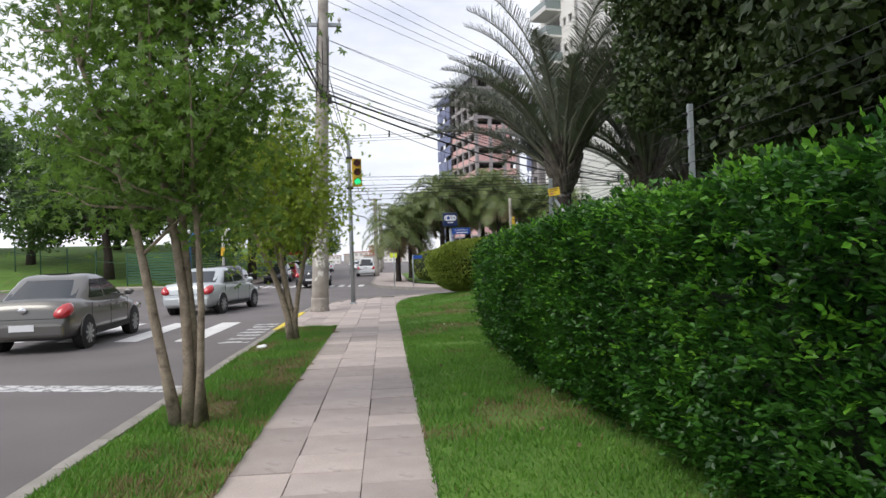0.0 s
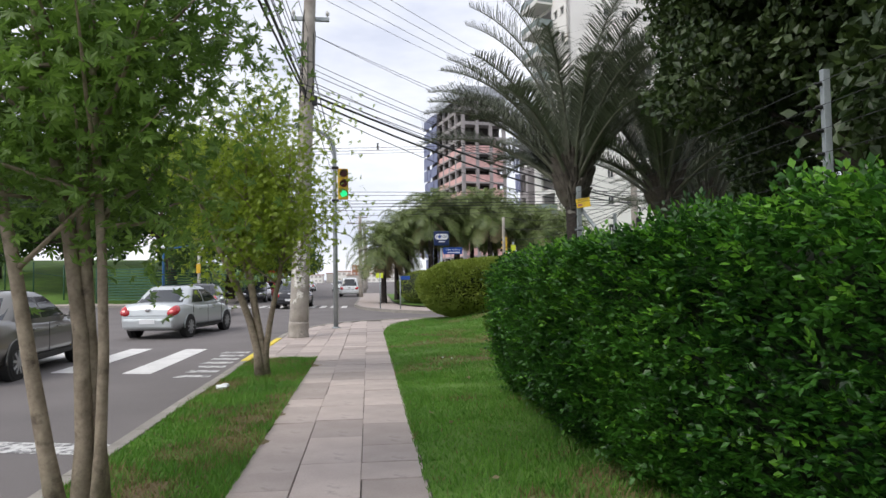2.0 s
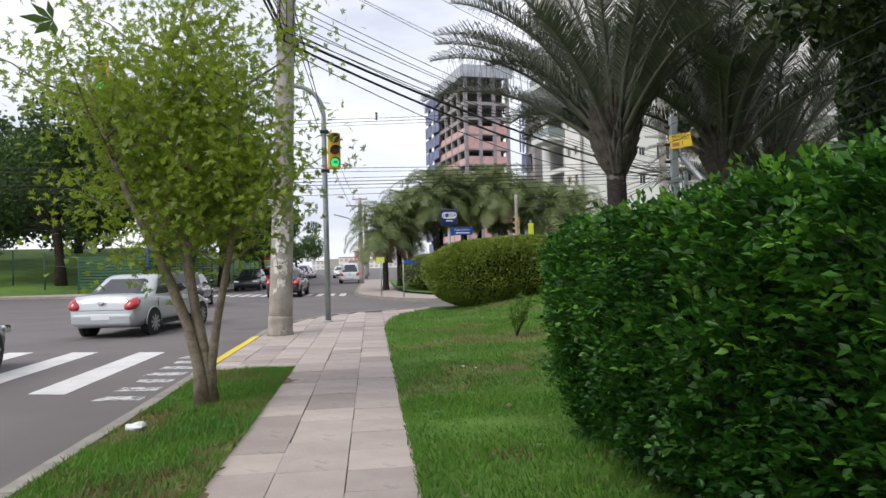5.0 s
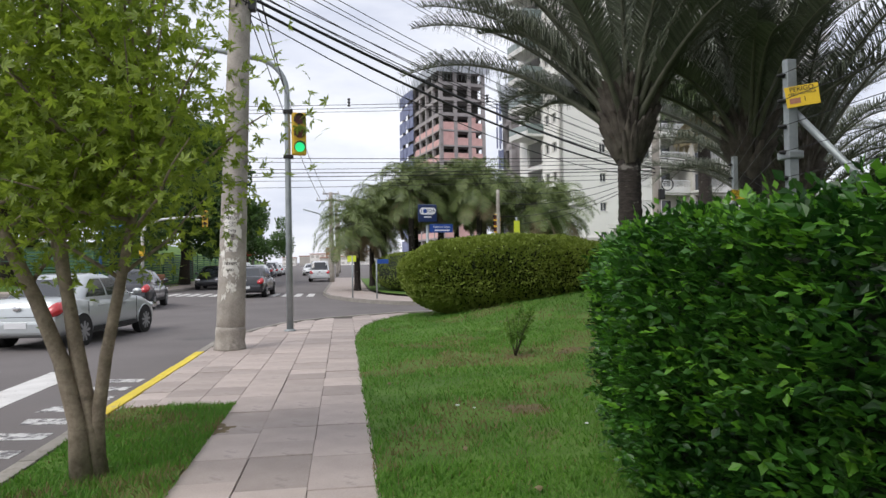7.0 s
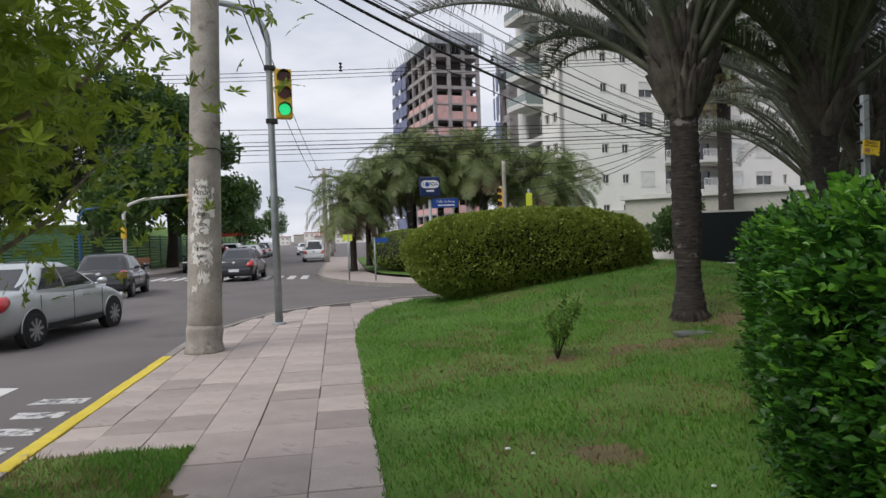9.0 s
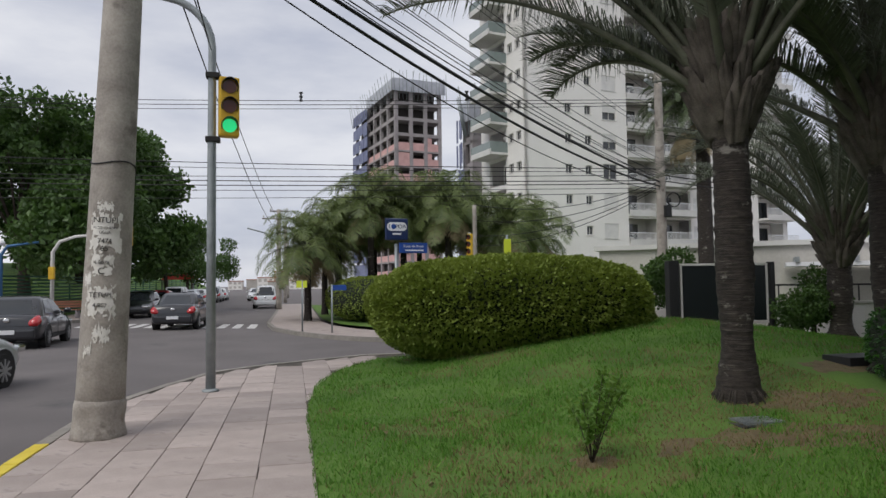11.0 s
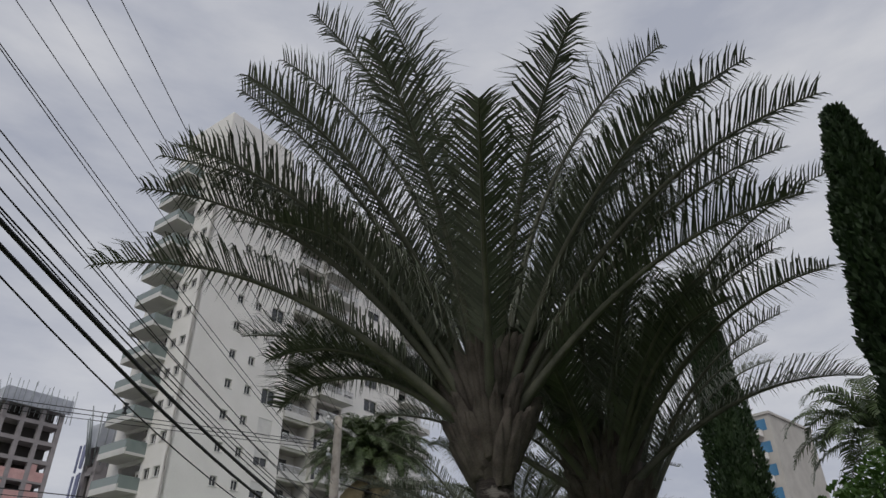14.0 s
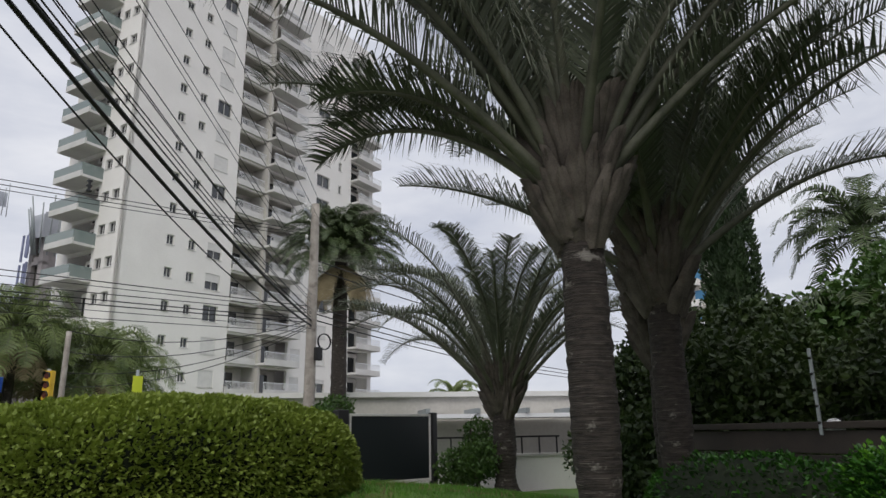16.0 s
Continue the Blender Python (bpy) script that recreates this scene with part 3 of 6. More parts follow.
def street_tree(at, label, stems, height, crown, leaves, leaf, mat, seed, low, forks):
    """A multi-stemmed young street tree: stems, branches and a loose crown of lobed leaves."""
    r = random.Random(seed)
    root = thing("street_tree", (*at, 0.0), label, "tree", "street trees on the verge")
    tips = []
    for k, (bx, by, tx, ty, hz, rad) in enumerate(stems):
        pts, rr = [], []
        for i in range(9):
            s = i / 8
            w = 0.05 * math.sin(s * 7 + k * 2)
            pts.append((bx + (tx - bx) * s ** 1.25 + w, by + (ty - by) * s ** 1.25 + 0.04 * math.sin(s * 6 + k), hz * s - 0.03))
            rr.append(rad * (1.35 - 0.35 * min(1, s * 8)) * (1 - 0.72 * s))
        tubed("trunk", pts, rr, PALEBARK, root, n=9)
        for b in range(forks):
            s0 = r.uniform(low / height, 0.95)
            i0 = min(int(s0 * 8), 7)
            p0 = Vector(pts[i0]).lerp(Vector(pts[i0 + 1]), s0 * 8 - i0)
            a = r.uniform(0, 2 * math.pi)
            reach = crown * r.uniform(0.5, 1.05) * (1.1 - 0.5 * abs(s0 - 0.55))
            p2 = p0 + Vector((math.cos(a) * reach, math.sin(a) * reach, r.uniform(0.15, 0.9)))
            p1 = p0.lerp(p2, 0.5) + Vector((0, 0, -0.06))
            bpts = [p0, p0.lerp(p1, 0.5), p1, p1.lerp(p2, 0.5) + Vector((0, 0, 0.04)), p2]
            tubed("branch", bpts, [0.018, 0.014, 0.011, 0.007, 0.003], PALEBARK, root, n=5)
            tips += [(bpts[q].lerp(bpts[q + 1], u), 0.16 + 0.1 * q / 4) for q in range(1, 4) for u in (0.2, 0.6, 1.0)]
        tips += [(Vector(pts[i]), 0.22) for i in range(6, 9)]
    idx = rng.integers(0, len(tips), leaves)
    C = np.array([tips[i][0] for i in idx])
    sp = np.array([tips[i][1] for i in idx])[:, None]
    P = C + rng.normal(0, 1, (leaves, 3)) * sp
    P[:, 2] += 0.05
    tagged(np_part("crown", *star_leaves(P, leaf), mat, root), kind="stuff")
    return root


street_tree((-0.67, 9.87), "slender street tree with several pale stems on the verge",
            [(0.0, 0.0, -0.4, 0.1, 4.7, 0.054), (0.05, 0.05, -0.05, 0.2, 5.0, 0.05), (-0.05, -0.03, -1.15, 0.2, 4.1, 0.052), (0.1, -0.02, 0.2, -0.3, 4.4, 0.036)],
            4.6, 1.0, 13500, 0.072, TREELEAF, 3, 1.75, 17)
street_tree((-0.64, 16.19), "small street tree with yellow-green leaves on the verge",
            [(0.0, 0.0, -1.15, 0.0, 3.5, 0.068), (0.04, 0.02, -0.4, 0.15, 4.0, 0.058), (0.09, 0.05, 0.55, 0.0, 3.6, 0.052), (-0.03, 0.03, -0.6, 0.5, 3.5, 0.036)],
            3.8, 1.15, 12500, 0.066, TREELEAF2, 5, 1.5, 17)


def broad_tree(at, label, height, trunk, clumps, leaves, leaf, mat, seed, category="tree", group="", droop=0.0, z0=0.0):
    """A tree with a tapered trunk, limbs to each clump of the crown, and leaves scattered through the clumps."""
    r = random.Random(seed)
    root = thing("broadleaf_tree", (*at, z0), label, category, group)
    base = Vector((0, 0, -0.1))
    fork = Vector((r.uniform(-0.3, 0.3), r.uniform(-0.3, 0.3), height * 0.36))
    tubed("trunk", [base, base.lerp(fork, 0.5) + Vector((0.1, 0, 0)), fork, fork + Vector((0.1, 0.1, height * 0.3))], [trunk * 1.4, trunk, trunk * 0.85, trunk * 0.3], DARKBARK, root, n=10)
    PP = []
    wt = np.array([c[3] ** 2 for c in clumps])
    wt = wt / wt.sum()
    for c, w in zip(clumps, wt):
        cc = Vector(c[:3])
        mid = fork.lerp(cc, 0.5) + Vector((0, 0, -0.2))
        tubed("limb", [fork + Vector((0, 0, -0.1)), mid, cc], [trunk * 0.34, trunk * 0.22, trunk * 0.08], DARKBARK, root, n=6)
        n = int(leaves * w)
        d = unit(rng.normal(size=(n, 3)))
        rad = c[3] * rng.uniform(0.25, 1.0, n) ** 0.4
        ns = np.array([1 + 0.35 * noise.noise(Vector(q) * 2.1 + cc) for q in d])
        P = d * (rad * ns)[:, None] * np.array([1, 1, 0.82])
        PP.append(P + np.array(cc))
    P = np.concatenate(PP)
    A = rng.normal(0, 1, P.shape) + np.array([0, 0, -droop])
    L = rng.uniform(0.7, 1.3, len(P)) * leaf
    tagged(np_part("crown", *leaf_cloud(P, A, L, L * 0.34), mat, root), kind="stuff")
    return root


def crown_clumps(seed, n, rx, ry, z0, z1, size):
    r = random.Random(seed)
    out = []
    for k in range(n):
        a, q = r.uniform(0, 6.283), math.sqrt(r.uniform(0, 1))
        z = r.uniform(z0, z1)
        taper = 1 - 0.5 * max(0, (z - z0) / (z1 - z0) - 0.4)
        out.append((math.cos(a) * q * rx * taper, math.sin(a) * q * ry * taper, z, size * r.uniform(0.75, 1.25)))
    return out


# dark trees behind the fence
broad_tree((7.95, 14.6), "tall dark-leaved tree leaning over the hedge", 9, 0.22, crown_clumps(1, 20, 2.4, 3.0, 3.1, 9.0, 1.3), 85000, 0.13, DARKLEAF, 11, droop=0.4, group="dark trees")
broad_tree((8.4, 9.0), "dark dense tree behind the fence", 9, 0.24, crown_clumps(2, 24, 2.9, 3.4, 1.9, 9.0, 1.5), 80000, 0.14, DARKLEAF, 12, droop=0.4, group="dark trees")
broad_tree((8.2, 11.9), "dense dark-leaved tree between two taller trees", 8.5, 0.2, crown_clumps(14, 20, 2.0, 2.2, 2.2, 8.8, 1.3), 60000, 0.14, DARKLEAF, 19, droop=0.4, group="dark trees")
broad_tree((7.9, 3.5), "dark tree rising behind the hedge", 8, 0.2, crown_clumps(4, 12, 2.4, 2.6, 2.4, 8.0, 1.5), 22000, 0.17, DARKLEAF, 13, droop=0.4, group="dark trees")
broad_tree((17.0, 20.6), "dense green tree behind the dark plank wall", 6, 0.2, crown_clumps(5, 14, 3.2, 3.0, 1.4, 4.0, 1.3), 26000, 0.18, FARLEAF, 14, group="dark trees")
for k, (x, y, hh, seed) in enumerate([(13.2, 17.6, 3.6, 6), (12.9, 20.6, 3.4, 9), (13.4, 23.4, 3.3, 10), (15.2, 25.4, 2.9, 19)]):
    broad_tree((x, y), "dark shrubby tree crowding behind the plank wall", hh + 1, 0.16, crown_clumps(seed, 15, 1.8, 1.9, 0.3, hh, 1.05), 34000, 0.13, DARKLEAF, 15 + k, group="dark trees")
broad_tree((12.3, 33.8), "small round tree beside the dark panel", 3.4, 0.08, crown_clumps(7, 7, 1.1, 1.0, 1.2, 2.3, 0.6), 7000, 0.1, FARLEAF, 16)
broad_tree((14.2, 30.4), "leafy young tree in front of the low white wall", 2.6, 0.06, crown_clumps(8, 7, 0.9, 0.8, 0.5, 1.6, 0.5), 5000, 0.1, FARLEAF, 17)
# park trees across the street
for k, (x, y, hh, rx, seed) in enumerate([(-13.5, 58, 12, 5.5, 31), (-21, 60, 11.5, 6.5, 32), (-31, 68, 12, 7, 33), (-12.5, 74, 12.5, 5.5, 34), (-44, 78, 12, 8, 35), (-18, 84, 14, 7, 36), (-28, 80, 12, 6, 37), (-58, 88, 12, 9, 38), (-75, 92, 12, 9, 39), (-10.6, 64, 11.5, 4.8, 40)]):
    broad_tree((x, y), "broad green park tree on the slope across the street", hh, 0.32, crown_clumps(seed, 18, rx, rx, hh * 0.3, hh, rx * 0.36), 20000, 0.34, FARLEAF, seed, group="park trees", z0=float(left_hill(x, y)))
for k, (x, y, hh, rx, seed) in enumerate([(-11.5, 90, 8, 3.5, 41), (-11.8, 106, 9, 4, 42), (-11.5, 126, 9, 4, 43)]):
    broad_tree((x, y), "roadside tree above the parked cars", hh, 0.2, crown_clumps(seed, 9, rx, rx, hh * 0.35, hh, rx * 0.4), 5000, 0.32, FARLEAF, seed, group="roadside trees")


# ---------------- palms ----------------
def frond(rach, leafl, origin, az, length, el0, el1, pairs, leaflet, width, droop, lift, base_r, stalk, ragged=0.12, seed=0, sides=(-1, 1)):
    """One feather leaf: adds its rachis to the bmesh rach and its leaflets to the list leafl."""
    n = 22
    p = np.array(origin, float)
    h = np.array([math.cos(az), math.sin(az), 0.0])
    sd = np.array([-math.sin(az), math.cos(az), 0.0])
    pts, els = [p.copy()], []
    for i in range(n):
        e = el0 + (el1 - el0) * (i / (n - 1)) ** 1.7
        els.append(e)
        p = p + (h * math.cos(e) + np.array([0, 0, math.sin(e)])) * length / n
        pts.append(p.copy())
    tube(rach, pts, [base_r * (1 - 0.94 * (i / n) ** 0.7) + 0.002 for i in range(n + 1)], 5, False)
    pts = np.array(pts)
    s = np.linspace(stalk, 0.995, pairs)
    base = np.stack([np.interp(s, np.linspace(0, 1, n + 1), pts[:, k]) for k in range(3)], 1)
    e = np.interp(s, np.linspace(0, 1, n), els)
    T = np.stack([h[0] * np.cos(e), h[1] * np.cos(e), np.sin(e)], 1)
    U = np.stack([-h[0] * np.sin(e), -h[1] * np.sin(e), np.cos(e)], 1)
    lens = leaflet * (0.55 + 0.45 * np.sin(np.clip((s - stalk) / (1 - stalk), 0, 1) * math.pi * 0.86 + 0.25)) * np.clip((1.12 - s) / 0.3, 0.4, 1.0) * rng.uniform(1 - ragged * 2, 1 + ragged, pairs)
    for side in sides:
        D = unit(T * rng.uniform(0.45, 0.75, (pairs, 1)) + sd * side * (1 - 0.35 * lift) + U * lift + rng.normal(0, 0.05, (pairs, 3)))
        mid = base + D * lens[:, None] * 0.55
        D2 = unit(D + np.array([0, 0, -droop]) * rng.uniform(0.6, 1.4, (pairs, 1)) * np.clip(1.9 - 1.7 * s, 0.25, 1.6)[:, None])
        tip = mid + D2 * lens[:, None] * 0.45
        wv = unit(np.cross(D, U)) * width
        v = np.stack([base - wv * 0.5, base + wv * 0.5, mid + wv * 0.42, mid - wv * 0.42, tip], 1).reshape(-1, 3)
        i = np.arange(pairs)[:, None] * 5
        f = np.concatenate([i + [[0, 1, 2]], i + [[0, 2, 3]], i + [[3, 2, 4]]], 0)
        leafl.append((v, f))


def ringed_trunk(root, z1, r0, r1, lean=(0, 0), rings=26, flare=1.25, material=None, waist=0.0, seed=0.0):
    """Palm trunk with uneven level ridges, a flared foot and, if wanted, a waist above it."""
    bm = bmesh.new()
    n, seg = rings * 3, 26
    rows = []
    for i in range(n + 1):
        s = i / n
        z = z1 * s
        r = (r0 + (r1 - r0) * s) * (1 + (flare - 1) * max(0.0, 1 - s * 6) ** 1.5) * (1 - waist * math.exp(-((s - 0.2) / 0.11) ** 2))
        row = []
        for k in range(seg):
            a = 2 * math.pi * k / seg
            c, q = math.cos(a), math.sin(a)
            w = 1 + 0.045 * noise.noise((c * 1.6, q * 1.6, z * 9 + seed)) + 0.05 * noise.noise((c * 2.5, q * 2.5, z * 2.5 + seed)) + (0.03, -0.02, 0.0)[i % 3]
            row.append(bm.verts.new((lean[0] * s + c * r * w, lean[1] * s + q * r * w, z - 0.06)))
        rows.append(row)
    for p, q in zip(rows, rows[1:]):
        for k in range(seg):
            bm.faces.new((p[k], p[(k + 1) % seg], q[(k + 1) % seg], q[k]))
    bm.faces.new(rows[0][::-1])
    bm.faces.new(rows[-1])
    return part("trunk", bm, material or PALMBARK, root, "", True)


def root_fibres(root, r0, seed):
    """Short pale roots splaying from the foot of the trunk."""
    r = random.Random(seed)
    bm = bmesh.new()
    for k in range(60):
        a = r.uniform(0, 6.283)
        l = r.uniform(0.01, 0.09)
        c, q = math.cos(a), math.sin(a)
        tube(bm, [(c * r0 * 1.0, q * r0, 0.14), (c * (r0 * 1.15 + l * 0.4), q * (r0 * 1.15 + l * 0.4), 0.06), (c * (r0 * 1.2 + l), q * (r0 * 1.2 + l), -0.03)], [0.007, 0.006, 0.004], 4, False)
    return part("root_fibre", bm, PALMTRUNK, root, "splaying grey roots")


def leaf_bases(root, z0, z1, r0, r1, count, seed, outward=0.5, length=0.9):
    """Overlapping keeled scales, the sheaths of old leaves, that clasp the top of the trunk."""
    r = random.Random(seed)
    bm = bmesh.new()
    for k in range(count):
        s = k / count
        a = k * 2.0944 + s * 5.0 + r.uniform(-0.3, 0.3)
        z = z0 + (z1 - z0) * s
        rad = r0 + (r1 - r0) * s
        L = length * r.uniform(0.6, 1.2)
        w = r.uniform(0.06, 0.11)
        rows = []
        for q, (up, wide, out) in enumerate(((0.0, 1.0, -0.03), (0.3, 1.1, 0.02), (0.65, 0.7, 0.05), (1.0, 0.12, 0.06))):
            rr = rad + out + outward * L * 0.3 * up ** 1.5
            row = []
            for t, proud in ((-1, -0.03), (-0.5, 0.018), (0, 0.055), (0.5, 0.018), (1, -0.03)):
                b = a + t * w * wide / rad
                row.append(bm.verts.new((math.cos(b) * (rr + proud), math.sin(b) * (rr + proud), z + L * up + r.uniform(-0.008, 0.008))))
            rows.append(row)
        for p, q in zip(rows, rows[1:]):
            for t in range(4):
                bm.faces.new((p[t], p[t + 1], q[t + 1], q[t]))
    return part("leaf_base", bm, PALMBASE, root, "grey-brown clasping leaf bases", True)


def triangle_palm(name, at, z0, label, top, r0, fronds, seed, group="lawn palms", leaflet=0.82, bases=64, pairs=84, lean=(0, 0)):
    """Palm with a ringed trunk, clasping pale leaf bases, and stiff feather leaves given as (heading, length, start and end slope)."""
    root = thing(name, (*at, z0), label, "palm", group)
    r = random.Random(seed)
    ringed_trunk(root, top, r0 * 1.02, r0 * 0.84, lean, waist=0.2, flare=1.2, seed=seed * 3.1)
    root_fibres(root, r0, seed)
    leaf_bases(root, top - 0.85, top + 0.2, r0 * 0.95, r0 * 1.55, bases * 3, seed, 1.1, 0.58)
    tubed("crownshaft", [(lean[0], lean[1], top - 0.85), (lean[0], lean[1], top - 0.3), (lean[0], lean[1], top + 0.15), (lean[0], lean[1], top + 0.8)], [r0 * 0.85, r0 * 1.1, r0 * 1.2, r0 * 0.3], PALMBASE, root, "brown felted crown heart", n=12)
    for az, L, e0, e1 in fronds:
        rach, lf = bmesh.new(), []
        a = radians(az)
        low = min(1.0, max(0.0, (88 - e0) / 50))
        o = (lean[0] + math.cos(a) * r0 * (0.5 + 1.0 * low), lean[1] + math.sin(a) * r0 * (0.5 + 1.0 * low), top + 0.3 - 0.55 * low + r.uniform(-0.08, 0.08))
        frond(rach, lf, o, a, L * (0.95 - 0.05 * low), radians(e0 - 4), radians(e1 - 4), pairs, leaflet, 0.021, r.uniform(1.2, 2.4), 0.5, 0.07, 0.2)
        fr = part("frond_stalk", rach, RACHIS, root, "", True)
        np_part("frond_blade", *merged(lf), PALMLEAF, fr)
    return root


# headings: 0 is +x, 90 is +y
triangle_palm("triangle_palm", (6.22, 22.45), float(mound(6.22, 22.45)), "tall feather palm with grey leaf bases on the lawn mound", 3.75, 0.222,
              [(157, 4.72, 43, -13), (161, 4.71, 53, -3), (157, 5.0, 60, 4), (172, 4.6, 57, 1), (182, 4.6, 64, 8), (177, 5.3, 84, 28), (162, 5.27, 82, 26), (191, 5.3, 88, 38),
               (-79, 5.02, 81, 25), (-82, 4.95, 67, 11), (-85, 4.83, 54, -2), (120, 2.75, 53, -27), (121, 2.82, 45, -35), (140, 2.7, 50, -20),
               (205, 4.3, 66, 18), (243, 4.3, 68, 20), (262, 4.2, 60, 6), (325, 4.4, 70, 20), (350, 4.3, 60, 4),
               (15, 4.4, 68, 18), (65, 4.4, 70, 22), (108, 4.4, 72, 26), (135, 4.5, 64, 14), (318, 4.3, 76, 30)] + [(a, 3.3 + 0.35 * (k % 3), 62 - 9 * (k % 3), 10 - 14 * (k % 2)) for k, a in enumerate(range(8, 360, 54))] + [(150, 4.5, 60, 20), (168, 4.8, 66, 26), (-75, 4.4, 56, 8), (-60, 4.3, 72, 26)], 5, pairs=112)
triangle_palm("triangle_palm", (8.85, 22.92), float(mound(8.85, 22.92)), "dark feather palm growing close to its neighbour", 3.4, 0.215,
              [(-103, 4.31, 47, -9), (-87, 5.23, 65, 9), (-70, 4.6, 66, 24), (-95, 3.9, 60, 8), (-110, 4.5, 74, 36), (-50, 4.6, 72, 30), (-30, 4.5, 76, 36), (-12, 4.4, 68, 18), (10, 4.4, 72, 24), (32, 4.3, 64, 8),
               (55, 4.4, 74, 28), (80, 4.3, 66, 12), (105, 4.3, 72, 24), (130, 4.2, 68, 16), (155, 4.2, 72, 24), (-178, 4.3, 66, 12), (-150, 4.4, 72, 26), (-128, 4.2, 62, 6),
               (-60, 4.3, 84, 52), (120, 4.2, 82, 46), (-140, 4.2, 82, 46), (20, 4.2, 84, 50), (-115, 3.5, 52, -8), (170, 3.2, 48, -20), (-160, 3.3, 50, -14)] + [(a, 3.1 + 0.35 * (k % 3), 60 - 9 * (k % 3), 8 - 14 * (k % 2)) for k, a in enumerate(range(0, 360, 60))], 6, bases=54, pairs=92)
triangle_palm("triangle_palm", (10.4, 23.7), float(mound(10.4, 23.7)), "dark feather palm behind another palm trunk", 2.9, 0.22,
              [(-25, 4.2, 76, 36), (-40, 4.4, 66, 20), (-62, 4.0, 70, 22), (-85, 4.2, 66, 14), (-5, 3.9, 64, 10), (20, 3.8, 74, 20), (45, 3.8, 64, 4), (75, 3.8, 76, 24), (105, 3.7, 66, 8), (135, 3.6, 74, 26),
               (-110, 3.9, 72, 20), (-140, 3.6, 76, 30), (-50, 3.6, 82, 44), (170, 3.5, 74, 20), (-160, 3.2, 50, -16)], 9, bases=40, pairs=84)
triangle_palm("triangle_palm", (14.4, 29.7), float(mound(14.4, 29.7)), "young feather palm with dark arching leaves", 2.55, 0.3,
              [(a, 4.9 + 0.9 * ((k * 7) % 4) / 3, 78 - 9 * (k % 4), 10 - 24 * (k % 3)) for k, a in enumerate(range(0, 360, 8))], 8, leaflet=0.7, bases=60, pairs=96)


def feather_palm(name, at, z0, label, top, r0, count, length, seed, mat, group, leaflet=0.45, dead=4, pairs=34, slope=(70, -60), width=0.03, loose=12, spread=75):
    """Palm with a round crown of drooping feather leaves and a skirt of dry ones."""
    root = thing(name, (*at, z0), label, "palm", group)
    r = random.Random(seed)
    ringed_trunk(root, top, r0, r0 * 0.8, rings=18)
    rach, lf = bmesh.new(), []
    for k in range(count):
        s = k / count
        e0 = slope[0] - spread * s + r.uniform(-8, 8)
        frond(rach, lf, (0, 0, top - 0.1 + 0.25 * (1 - s)), k * 2.399 + r.uniform(-0.2, 0.2), length * r.uniform(0.85, 1.1), radians(e0), radians(slope[1] - 25 * s + r.uniform(-loose, loose)), pairs, leaflet, width, 1.5, 0.1, 0.03, 0.14)
    part("stalk_crown", rach, RACHIS, root, "", True)
    tagged(np_part("crown", *merged(lf), mat, root), kind="stuff")
    if dead:
        rach, lf = bmesh.new(), []
        for k in range(dead):
            frond(rach, lf, (0, 0, top - 0.25), r.uniform(0, 6.28), length * 0.75, radians(-30), radians(-88), pairs, leaflet * 0.8, width, 1.2, 0.0, 0.025, 0.1)
        part("dry_stalk", rach, DEADFROND, root, "", True)
        tagged(np_part("dry_skirt", *merged(lf), DEADFROND, root, "pale dry hanging fronds"), kind="stuff")
    return root


feather_palm("date_palm", (17.85, 40.3), 0.0, "date palm with a round crown and dry skirt", 8.5, 0.33, 150, 3.1, 51, DATELEAF, "street palms", leaflet=0.42, dead=30, pairs=52, slope=(88, -45), width=0.03)
qp = [(1.9, 46.5, 3.6), (3.5, 50, 4.8), (4.8, 47, 5.6), (7.0, 51, 5.5), (8.6, 55, 6.6), (8.5, 47, 5.6), (10.7, 51, 5.2), (11.7, 47.5, 4.7), (14.3, 51, 4.6), (2.9, 52, 4.0), (5.8, 54, 5.6), (6.6, 48.6, 5.2), (10.0, 53, 5.4)]
for k, (x, y, hh) in enumerate(qp):
    feather_palm("queen_palm", (x, y), 0.0, "queen palm with drooping green fronds on the far corner", hh - 0.3, 0.17, 44, 2.7, 60 + k, QUEENLEAF, "queen palms of the far corner", leaflet=0.8, dead=13 if k % 2 == 0 else 8, pairs=34, width=0.04, slope=(86, -62), loose=18, spread=112)
feather_palm("queen_palm", (20.8, 22.6), 0.0, "queen palm rising behind the plank wall", 6.4, 0.16, 28, 2.6, 80, DATELEAF, "background palms", leaflet=0.6, dead=0, width=0.05)
feather_palm("queen_palm", (17.4, 22.3), 0.0, "low queen palm among the shrubs behind the plank wall", 3.3, 0.15, 26, 2.4, 83, DATELEAF, "background palms", leaflet=0.6, dead=0, width=0.05)
feather_palm("queen_palm", (31, 46), 0.0, "distant palm above the low roof", 3.4, 0.2, 22, 2.2, 81, QUEENLEAF, "background palms", dead=0, width=0.06)
feather_palm("queen_palm", (38, 47), 0.0, "distant small palm above the low roof", 2.6, 0.2, 18, 2.0, 82, QUEENLEAF, "background palms", dead=0, width=0.06)


